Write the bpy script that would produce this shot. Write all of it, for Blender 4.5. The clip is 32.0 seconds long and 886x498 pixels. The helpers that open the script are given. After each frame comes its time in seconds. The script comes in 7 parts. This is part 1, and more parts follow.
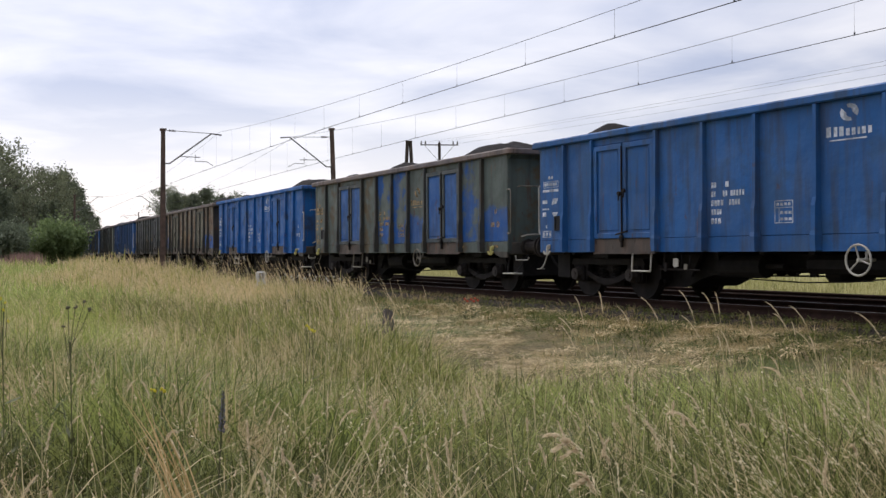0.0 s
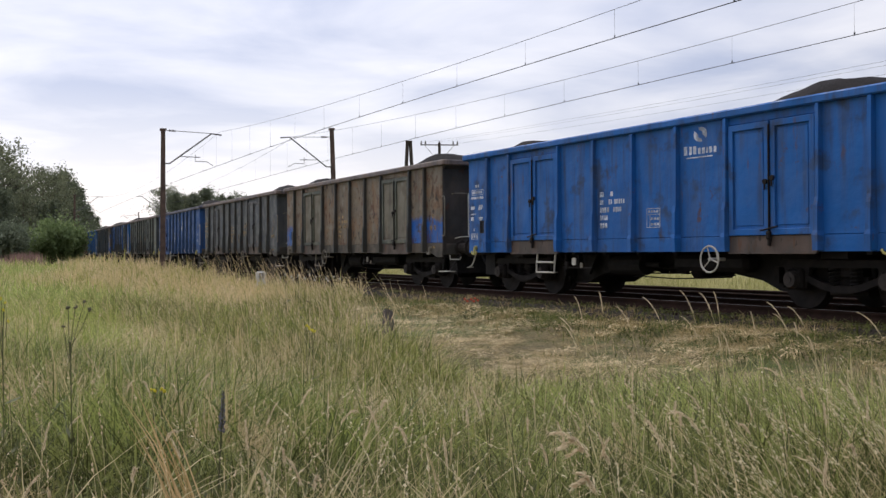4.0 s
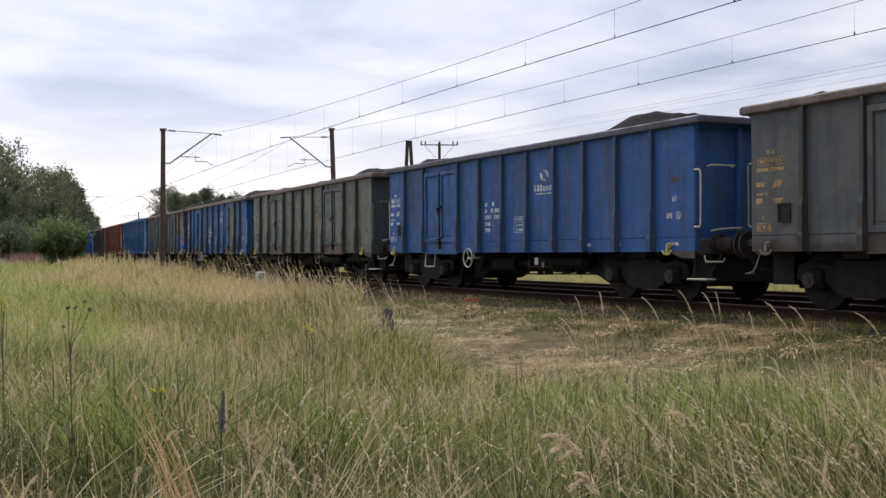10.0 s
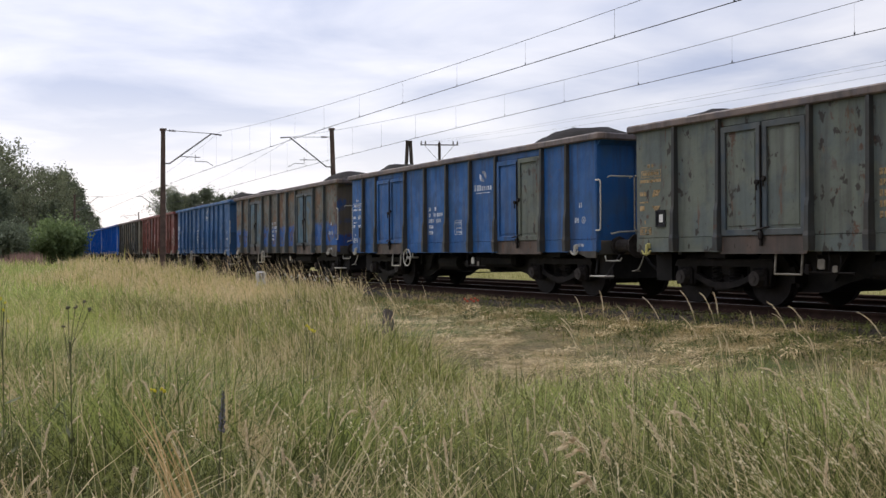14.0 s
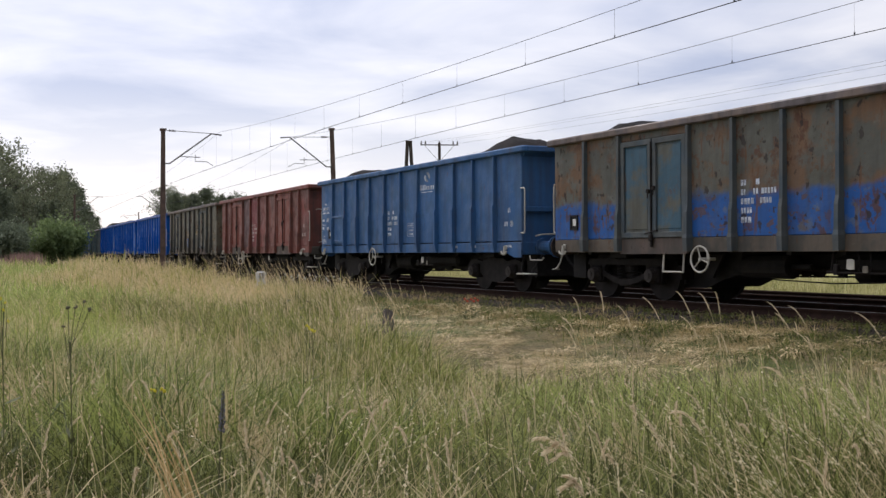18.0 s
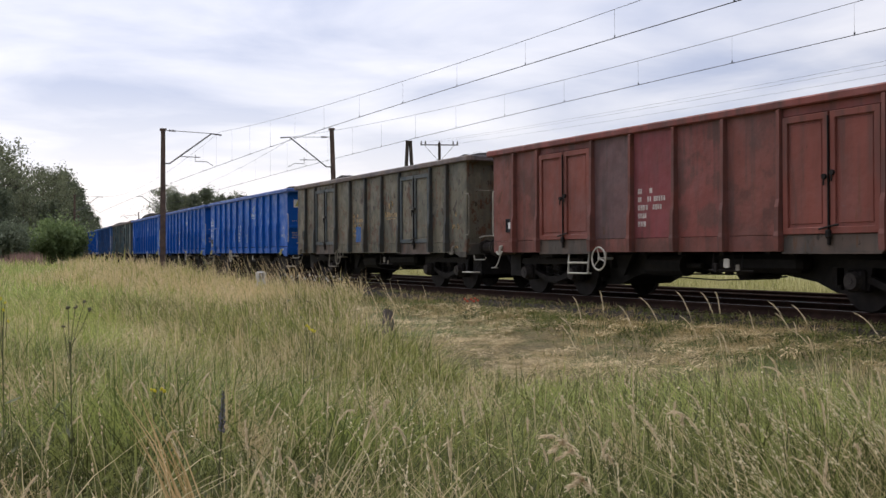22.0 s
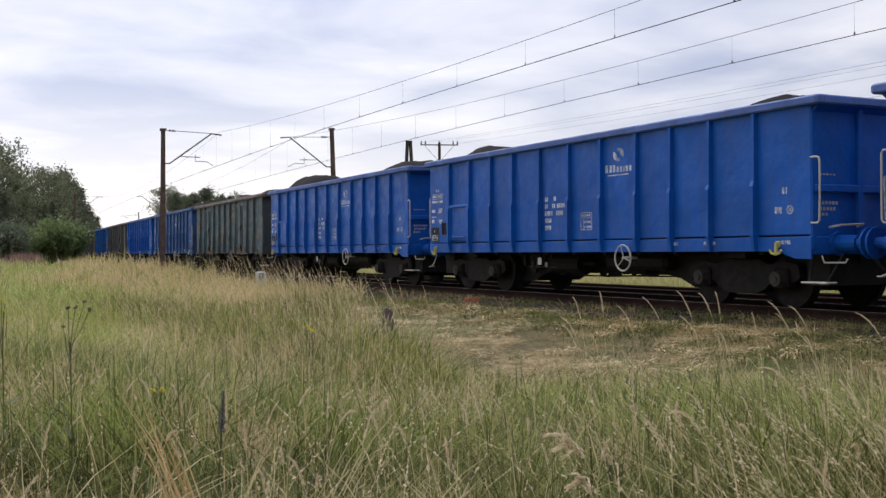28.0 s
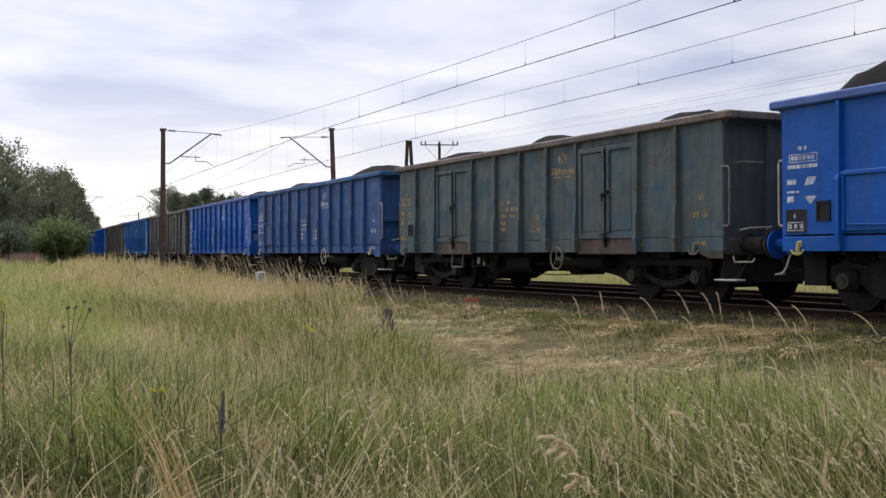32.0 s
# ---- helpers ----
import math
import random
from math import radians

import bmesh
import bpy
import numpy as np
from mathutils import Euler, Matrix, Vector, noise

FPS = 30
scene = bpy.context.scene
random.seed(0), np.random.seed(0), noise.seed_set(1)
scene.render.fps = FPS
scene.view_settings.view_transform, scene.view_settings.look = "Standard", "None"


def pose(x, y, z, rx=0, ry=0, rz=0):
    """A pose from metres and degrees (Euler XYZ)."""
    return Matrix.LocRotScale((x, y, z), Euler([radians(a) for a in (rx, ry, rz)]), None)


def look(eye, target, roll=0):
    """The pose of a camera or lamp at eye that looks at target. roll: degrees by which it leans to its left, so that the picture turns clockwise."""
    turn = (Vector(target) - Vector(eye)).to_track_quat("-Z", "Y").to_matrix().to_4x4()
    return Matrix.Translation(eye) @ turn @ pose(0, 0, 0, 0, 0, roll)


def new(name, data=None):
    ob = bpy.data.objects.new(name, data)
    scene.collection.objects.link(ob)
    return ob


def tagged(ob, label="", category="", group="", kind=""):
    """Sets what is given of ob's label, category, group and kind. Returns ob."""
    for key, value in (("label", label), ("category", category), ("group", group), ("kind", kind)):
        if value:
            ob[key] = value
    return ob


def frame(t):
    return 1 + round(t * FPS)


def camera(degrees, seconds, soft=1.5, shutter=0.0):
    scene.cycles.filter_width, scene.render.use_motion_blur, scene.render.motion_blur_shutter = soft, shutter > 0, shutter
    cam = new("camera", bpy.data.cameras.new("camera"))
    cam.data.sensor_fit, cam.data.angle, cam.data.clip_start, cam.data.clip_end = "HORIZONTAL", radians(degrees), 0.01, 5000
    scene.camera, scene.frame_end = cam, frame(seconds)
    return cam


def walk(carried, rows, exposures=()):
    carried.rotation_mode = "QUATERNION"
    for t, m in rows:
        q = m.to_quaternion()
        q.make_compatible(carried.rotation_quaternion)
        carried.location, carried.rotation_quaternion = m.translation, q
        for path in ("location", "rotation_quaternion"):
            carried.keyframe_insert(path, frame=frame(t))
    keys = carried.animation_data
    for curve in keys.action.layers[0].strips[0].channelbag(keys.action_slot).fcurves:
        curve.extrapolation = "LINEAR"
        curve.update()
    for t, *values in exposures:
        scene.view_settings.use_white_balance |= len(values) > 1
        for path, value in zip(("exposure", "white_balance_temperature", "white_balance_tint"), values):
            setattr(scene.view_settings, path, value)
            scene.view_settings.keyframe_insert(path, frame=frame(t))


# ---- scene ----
# ---- camera: a still tripod, 1 m above the rail ----
EYE = (0.0, 0.0, 0.959)
cam = camera(45.7, 32.0, soft=1.45)
walk(cam, [(0.0, look(EYE, (0, 100, 1.122), -0.398)), (32.0, look(EYE, (0, 100, 1.122), -0.398))])

# ---- world and light: high bright overcast ----
SUN_AZ, SUN_EL = radians(-34), radians(48)
world = bpy.data.worlds.new("overcast")
scene.world = world
world.use_nodes = True
wn, wl = world.node_tree.nodes, world.node_tree.links
wn.clear()


def wnode(kind, **kw):
    n = wn.new(kind)
    for k, v in kw.items():
        n.inputs[k].default_value = v
    return n


sky = wn.new("ShaderNodeTexSky")
sky.sky_type, sky.sun_disc = "NISHITA", False
sky.sun_elevation, sky.sun_rotation = SUN_EL, SUN_AZ
sky.air_density, sky.dust_density = 1.2, 2.0
coords = wn.new("ShaderNodeTexCoord")
split = wn.new("ShaderNodeSeparateXYZ")
wl.new(coords.outputs["Generated"], split.inputs[0])
lift = wn.new("ShaderNodeMath")
lift.operation, lift.inputs[1].default_value = "ADD", 0.10
wl.new(split.outputs["Z"], lift.inputs[0])
lift2 = wn.new("ShaderNodeMath")
lift2.operation, lift2.inputs[1].default_value = "MAXIMUM", 0.05
wl.new(lift.outputs[0], lift2.inputs[0])
plane = []
for axis in "XY":
    dv = wn.new("ShaderNodeMath")
    dv.operation = "DIVIDE"
    wl.new(split.outputs[axis], dv.inputs[0])
    wl.new(lift2.outputs[0], dv.inputs[1])
    plane.append(dv)
deck = wn.new("ShaderNodeCombineXYZ")
wl.new(plane[0].outputs[0], deck.inputs[0])
wl.new(plane[1].outputs[0], deck.inputs[1])
clouds = wnode("ShaderNodeTexNoise", Scale=1.05, Detail=7.0, Roughness=0.52, Distortion=0.35)
wl.new(deck.outputs[0], clouds.inputs["Vector"])
soft_clouds = wnode("ShaderNodeTexNoise", Scale=0.42, Detail=3.0, Roughness=0.5)
wl.new(deck.outputs[0], soft_clouds.inputs["Vector"])
blendn = wn.new("ShaderNodeMath")
blendn.operation = "ADD"
wl.new(clouds.outputs["Fac"], blendn.inputs[0])
wl.new(soft_clouds.outputs["Fac"], blendn.inputs[1])
ramp = wn.new("ShaderNodeValToRGB")
ramp.color_ramp.elements[0].position, ramp.color_ramp.elements[0].color = 0.43, (0.46, 0.50, 0.675, 1)
ramp.color_ramp.elements[1].position, ramp.color_ramp.elements[1].color = 0.66, (1.03, 0.995, 1.03, 1)
half = wn.new("ShaderNodeMath")
half.operation, half.inputs[1].default_value = "MULTIPLY", 0.5
wl.new(blendn.outputs[0], half.inputs[0])
wl.new(half.outputs[0], ramp.inputs[0])
# the cloud deck glows whiter towards the horizon
hor = wn.new("ShaderNodeMapRange")
for k, v in zip((1, 2, 3, 4), (0.03, 0.15, 0.92, 0.0)):
    hor.inputs[k].default_value = v
wl.new(split.outputs["Z"], hor.inputs[0])
pale = wn.new("ShaderNodeMixRGB")
pale.inputs[2].default_value = (1.02, 0.985, 1.005, 1)
wl.new(hor.outputs[0], pale.inputs[0])
wl.new(ramp.outputs[0], pale.inputs[1])
zen = wn.new("ShaderNodeMapRange")
for k, v in zip((1, 2, 3, 4), (0.25, 0.9, 1.0, 2.2)):
    zen.inputs[k].default_value = v
wl.new(split.outputs["Z"], zen.inputs[0])
# the deck is brighter round the veiled sun and duller away from it
toward = wn.new("ShaderNodeVectorMath")
toward.operation = "DOT_PRODUCT"
toward.inputs[1].default_value = (math.sin(SUN_AZ) * math.cos(SUN_EL), math.cos(SUN_AZ) * math.cos(SUN_EL), math.sin(SUN_EL))
wl.new(coords.outputs["Generated"], toward.inputs[0])
veil = wn.new("ShaderNodeMapRange")
for k, v in zip((1, 2, 3, 4), (-0.12, 0.76, 0.44, 1.10)):
    veil.inputs[k].default_value = v
wl.new(toward.outputs["Value"], veil.inputs[0])
glow = wn.new("ShaderNodeMath")
glow.operation = "MULTIPLY"
wl.new(zen.outputs[0], glow.inputs[0])
wl.new(veil.outputs[0], glow.inputs[1])
bright = wn.new("ShaderNodeVectorMath")
bright.operation = "SCALE"
wl.new(pale.outputs[0], bright.inputs[0])
wl.new(glow.outputs[0], bright.inputs["Scale"])
bg_sky, bg_cloud, add = wnode("ShaderNodeBackground", Strength=0.02), wnode("ShaderNodeBackground", Strength=0.98), wn.new("ShaderNodeAddShader")
wl.new(sky.outputs[0], bg_sky.inputs[0])
wl.new(bright.outputs[0], bg_cloud.inputs[0])
wl.new(bg_sky.outputs[0], add.inputs[0])
wl.new(bg_cloud.outputs[0], add.inputs[1])
wout = wn.new("ShaderNodeOutputWorld")
wl.new(add.outputs[0], wout.inputs[0])

sun = bpy.data.lights.new("sun", "SUN")
sun.energy, sun.angle, sun.color = 1.9, radians(30), (1.0, 0.96, 0.9)
sun_ob = new("sun", sun)
sun_dir = Vector((math.sin(SUN_AZ) * math.cos(SUN_EL), math.cos(SUN_AZ) * math.cos(SUN_EL), math.sin(SUN_EL)))
sun_ob.matrix_world = look(sun_dir * 50, (0, 0, 0))
scene.view_settings.exposure = 0.0

# ---- the line of the track: s grows towards the distance, z = 0 is the rail top ----
S_NODES = [-60, -30, 0, 30, 60, 100, 130, 170, 220, 300, 520]
S_TURN = [-0.46585, -0.46585, -0.48567, -0.4215, -0.40605, -0.39056, -0.3417, -0.26, -0.2, -0.15, -0.1]
GRID_S = np.arange(-120, 520, 0.5)
_h = np.interp(GRID_S, S_NODES, S_TURN)
_h = np.convolve(np.pad(_h, 20, mode="edge"), np.ones(41) / 41, "valid")
_x = np.concatenate([[0], np.cumsum(np.sin(_h))[:-1] * 0.5])
_y = np.concatenate([[0], np.cumsum(np.cos(_h))[:-1] * 0.5])
_x, _y = _x - _x[240] + 5.0535, _y - _y[240] + 19.6439


def line(s, lat=0.0):
    """The place (x, y) and the heading at s along the near track; lat counts towards the camera's side."""
    h = np.interp(s, GRID_S, _h)
    return np.interp(s, GRID_S, _x) - lat * np.cos(h), np.interp(s, GRID_S, _y) + lat * np.sin(h), h


def beside(s, lat, z=0.0):
    x, y, h = line(s, lat)
    return Vector((float(x), float(y), z)), float(h)


def track_coords(px, py):
    """s and lat of points of the plan."""
    px, py = np.atleast_1d(px).astype(float), np.atleast_1d(py).astype(float)
    sel = slice(0, None, 8)
    sx, sy, sh, ss = _x[sel], _y[sel], _h[sel], GRID_S[sel]
    s_out, l_out = np.empty(len(px)), np.empty(len(px))
    for a in range(0, len(px), 20000):
        b = slice(a, a + 20000)
        d = (px[b, None] - sx) ** 2 + (py[b, None] - sy) ** 2
        j = d.argmin(1)
        dx, dy = px[b] - sx[j], py[b] - sy[j]
        along = dx * np.sin(sh[j]) + dy * np.cos(sh[j])
        s_out[b] = ss[j] + along
        l_out[b] = -dx * np.cos(sh[j]) + dy * np.sin(sh[j])
    return s_out, l_out


def smooth(x, a, b):
    t = np.clip((x - a) / (b - a), 0, 1)
    return t * t * (3 - 2 * t)


def ground_z(px, py):
    s, lat = track_coords(px, py)
    near = -0.62 + 0.30 * smooth(-lat, -7.0, -2.2) + 0.16 * smooth(lat, 9, 16)
    near = near + smooth(s, 12, 55) * (0.42 + 0.22 * smooth(lat, 6, 25))
    far = -0.62 + 0.0 * lat
    z = np.where(lat > -2, near, far)
    bed = smooth(lat, -8.5, -6.5) * (1 - smooth(lat, 1.2, 1.9))
    z = z * (1 - bed) + (-0.55) * bed
    w = 0.05 * np.sin(px * 0.9 + 1.3 * np.sin(py * 0.4)) * np.sin(py * 0.7 + 0.5) * (1 - bed)
    return z + w * np.clip(1 - (np.abs(py) - 60) / 100, 0, 1)


# ---- materials ----
def material(name, rough=0.6, metal=0.0):
    m = bpy.data.materials.new(name)
    m.use_nodes = True
    nt = m.node_tree
    b = nt.nodes["Principled BSDF"]
    b.inputs["Roughness"].default_value, b.inputs["Metallic"].default_value = rough, metal
    b.inputs["Specular IOR Level"].default_value = 0.16
    return m, nt, b


def tex_noise(nt, vec, scale, detail=5.0, rough=0.55, stretch=None):
    n = nt.nodes.new("ShaderNodeTexNoise")
    n.inputs["Scale"].default_value, n.inputs["Detail"].default_value, n.inputs["Roughness"].default_value = scale, detail, rough
    if stretch:
        mp = nt.nodes.new("ShaderNodeMapping")
        mp.inputs["Scale"].default_value = stretch
        nt.links.new(vec, mp.inputs[0])
        vec = mp.outputs[0]
    nt.links.new(vec, n.inputs["Vector"])
    return n.outputs["Fac"]


def ramp_of(nt, fac, a, b, va=0.0, vb=1.0):
    r = nt.nodes.new("ShaderNodeMapRange")
    r.interpolation_type = "SMOOTHSTEP"
    for k, v in zip((1, 2, 3, 4), (a, b, va, vb)):
        r.inputs[k].default_value = v
    nt.links.new(fac, r.inputs[0])
    return r.outputs[0]


def mix(nt, fac, a, b, mode="MIX"):
    n = nt.nodes.new("ShaderNodeMixRGB")
    n.blend_type = mode
    for i, v in ((0, fac), (1, a), (2, b)):
        if isinstance(v, (int, float)):
            n.inputs[i].default_value = v
        elif isinstance(v, tuple):
            n.inputs[i].default_value = (*v, 1)
        else:
            nt.links.new(v, n.inputs[i])
    return n.outputs[0]


def bump(nt, b, height, strength=0.3, distance=0.01):
    n = nt.nodes.new("ShaderNodeBump")
    n.inputs["Strength"].default_value, n.inputs["Distance"].default_value = strength, distance
    nt.links.new(height, n.inputs["Height"])
    nt.links.new(n.outputs[0], b.inputs["Normal"])


def obj_coords(nt, shift=0.0):
    tc = nt.nodes.new("ShaderNodeTexCoord")
    if not shift:
        return tc.outputs["Object"]
    mp = nt.nodes.new("ShaderNodeMapping")
    mp.inputs["Location"].default_value = (shift, shift * 0.37, 0)
    nt.links.new(tc.outputs["Object"], mp.inputs[0])
    return mp.outputs[0]


RUST = (0.13, 0.055, 0.028)


def paint(name, base, second=None, patch=0.5, rust=0.3, dirt=0.4, band=None, shift=0.0, rough=0.55):
    """Worn wagon paint: patches of a second coat, rust blisters, run-down dirt. band: (height, colour, waviness) of a repainted lower strip."""
    m, nt, b = material(name, rough)
    b.inputs["Specular IOR Level"].default_value = 0.2
    vec = obj_coords(nt, shift)
    col = mix(nt, ramp_of(nt, tex_noise(nt, vec, 0.7, 3), 0.3, 0.7), tuple(c * 0.9 for c in base), tuple(min(1, c * 1.12) for c in base))
    if second:
        col = mix(nt, ramp_of(nt, tex_noise(nt, vec, 1.5, 8, 0.6), 0.61 - 0.3 * patch, 0.74 - 0.3 * patch), col, second)
    if band:
        sp = nt.nodes.new("ShaderNodeSeparateXYZ")
        nt.links.new(vec, sp.inputs[0])
        wav = nt.nodes.new("ShaderNodeMath")
        wav.operation, wav.inputs[1].default_value = "MULTIPLY_ADD", band[2]
        nt.links.new(tex_noise(nt, vec, 1.6, 4), wav.inputs[0])
        nt.links.new(sp.outputs["Z"], wav.inputs[2])
        col = mix(nt, ramp_of(nt, wav.outputs[0], band[0] - 0.09, band[0] + 0.09, 1, 0), col, band[1])
    # faded chalky film, pale scratches and run-down dirt
    col = mix(nt, ramp_of(nt, tex_noise(nt, vec, 1.1, 5, 0.6), 0.45, 0.75, 0, 0.75 * dirt), col, tuple(0.6 * c + 0.07 for c in base))
    scr = ramp_of(nt, tex_noise(nt, vec, 4.0, 9, 0.7, (1.0, 1.0, 2.6)), 0.665, 0.70, 0, 0.25 + 0.5 * rust)
    col = mix(nt, scr, col, tuple(0.5 * c + 0.10 for c in base))
    col = mix(nt, ramp_of(nt, tex_noise(nt, vec, 1.0, 6, 0.6, (5, 5, 0.45)), 0.42, 0.72, 0, min(0.75, 1.35 * dirt)), col, (0.045, 0.042, 0.038))
    spots = ramp_of(nt, tex_noise(nt, vec, 4.2, 9, 0.7, (1.0, 1.0, 0.7)), 0.62 - 0.10 * rust, 0.68 - 0.10 * rust, 0, 0.85)
    area = ramp_of(nt, tex_noise(nt, vec, 0.9, 2), 0.62 - 0.3 * rust, 0.75 - 0.2 * rust)
    both = nt.nodes.new("ShaderNodeMath")
    both.operation = "MULTIPLY"
    nt.links.new(spots, both.inputs[0])
    nt.links.new(area, both.inputs[1])
    col = mix(nt, both.outputs[0], col, mix(nt, tex_noise(nt, vec, 9), RUST, (0.05, 0.028, 0.02)))
    runs = ramp_of(nt, tex_noise(nt, vec, 2.0, 7, 0.65, (3.2, 3.2, 0.55)), 0.655 - 0.07 * rust, 0.715 - 0.07 * rust, 0, 0.25 + 0.6 * rust)
    col = mix(nt, runs, col, mix(nt, tex_noise(nt, vec, 6), (0.16, 0.07, 0.03), (0.07, 0.04, 0.028)))
    if rust > 0.6:
        fleck = ramp_of(nt, tex_noise(nt, vec, 3.6, 6, 0.62, (1.0, 1.0, 1.5)), 0.60, 0.635, 0, 0.75)
        col = mix(nt, fleck, col, mix(nt, tex_noise(nt, vec, 2.0), (0.17, 0.085, 0.040), (0.045, 0.034, 0.028)))
        pale = ramp_of(nt, tex_noise(nt, vec, 2.6, 7, 0.65), 0.58, 0.66, 0, 0.5)
        col = mix(nt, pale, col, tuple(min(1, 1.25 * c + 0.02) for c in base))
    if rust > 0.58:
        blister = ramp_of(nt, tex_noise(nt, vec, 5.5, 5, 0.6, (1.0, 1.0, 0.7)), 0.605, 0.64, 0, 0.85)
        col = mix(nt, blister, col, (0.034, 0.026, 0.022))
    chips = ramp_of(nt, tex_noise(nt, vec, 15.0, 8, 0.75, (1.0, 1.0, 0.55)), 0.66, 0.70, 0, 0.15 + 0.65 * rust)
    col = mix(nt, chips, col, (0.055, 0.04, 0.034))
    nt.links.new(col, b.inputs["Base Color"])
    nt.links.new(ramp_of(nt, tex_noise(nt, vec, 3.0), 0.3, 0.7, rough - 0.12, rough + 0.2), b.inputs["Roughness"])
    bump(nt, b, tex_noise(nt, vec, 1.7, 5, 0.5), 0.7, 0.06)
    return m


def plain(name, a, c, scale=6.0, rough=0.7, metal=0.0, bumpy=0.2, shift=0.0):
    m, nt, b = material(name, rough, metal)
    vec = obj_coords(nt, shift)
    f = ramp_of(nt, tex_noise(nt, vec, scale, 8, 0.62), 0.3, 0.7)
    g = ramp_of(nt, tex_noise(nt, vec, scale * 0.15, 3), 0.3, 0.7, 0.0, 0.5)
    nt.links.new(mix(nt, g, mix(nt, f, a, c), tuple(0.6 * v for v in a)), b.inputs["Base Color"])
    bump(nt, b, tex_noise(nt, vec, scale * 2.5, 6), bumpy, 0.01)
    return m


def worn_marking(name, a, c, least):
    """Stencilled paint that has flaked in places."""
    m = plain(name, a, c, 14, 0.7)
    nt = m.node_tree
    nt.links.new(ramp_of(nt, tex_noise(nt, obj_coords(nt), 6.0, 6, 0.7), 0.40, 0.60, least, 0.95), nt.nodes["Principled BSDF"].inputs["Alpha"])
    return m


BLUE = (0.013, 0.104, 0.335)
M = {
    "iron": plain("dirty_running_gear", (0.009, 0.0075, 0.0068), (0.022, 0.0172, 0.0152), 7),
    "axle": plain("worn_axle_box", (0.028, 0.024, 0.021), (0.065, 0.054, 0.048), 9),
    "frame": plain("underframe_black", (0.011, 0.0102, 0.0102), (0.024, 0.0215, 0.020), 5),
    "coal": plain("coal", (0.0055, 0.0038, 0.0036), (0.014, 0.0105, 0.0095), 14, 0.9, 0, 1.0),
    "grimy": plain("grimy_cream_paint", (0.14, 0.125, 0.10), (0.25, 0.225, 0.18), 9),
    "paper": plain("white_paper", (0.70, 0.68, 0.64), (0.8, 0.78, 0.74), 20),
    "cream": plain("cream_paint", (0.42, 0.40, 0.34), (0.52, 0.49, 0.42), 9),
    "white": worn_marking("white_marking", (0.50, 0.55, 0.62), (0.70, 0.74, 0.80), 0.42),
    "faded": worn_marking("faded_orange_marking", (0.34, 0.235, 0.12), (0.46, 0.33, 0.175), 0.5),
    "pale": worn_marking("pale_worn_marking", (0.50, 0.43, 0.38), (0.66, 0.58, 0.53), 0.6),
    "yellow": plain("yellow_hook_paint", (0.40, 0.37, 0.12), (0.56, 0.50, 0.20), 9),
    "plate": plain("black_plate", (0.02, 0.02, 0.022), (0.04, 0.04, 0.04), 9),
    "grey_rim": paint("weathered_rim", (0.12, 0.10, 0.10), (0.17, 0.13, 0.11), 0.6, 0.5, 0.5),
    "rail": plain("rusty_rail_side", (0.024, 0.013, 0.009), (0.042, 0.022, 0.015), 9, 0.9),
    "dull_railtop": plain("dull_rail_head", (0.017, 0.013, 0.011), (0.032, 0.026, 0.022), 3, 0.9, 0.0, 0.05),
    "railtop": plain("bright_rail_head", (0.20, 0.195, 0.19), (0.30, 0.29, 0.285), 3, 0.45, 1.0, 0.05),
    "sleeper": plain("weathered_sleeper", (0.032, 0.022, 0.018), (0.060, 0.042, 0.033), 7, 0.85),
    "mast": plain("rusty_mast", (0.085, 0.062, 0.054), (0.17, 0.115, 0.092), 3.0, 0.8),
    "tube": plain("galvanised_tube", (0.12, 0.11, 0.11), (0.2, 0.19, 0.19), 9, 0.55, 0.4),
    "wire": plain("dark_wire", (0.05, 0.05, 0.055), (0.09, 0.09, 0.095), 5, 0.6),
    "timber": plain("tarred_pole", (0.05, 0.04, 0.035), (0.09, 0.075, 0.065), 4, 0.9),
    "stone": plain("whitewashed_stone", (0.50, 0.49, 0.46), (0.68, 0.67, 0.64), 8, 0.8),
    "stump": plain("weathered_stump", (0.075, 0.062, 0.055), (0.17, 0.15, 0.13), 12, 0.9),
}
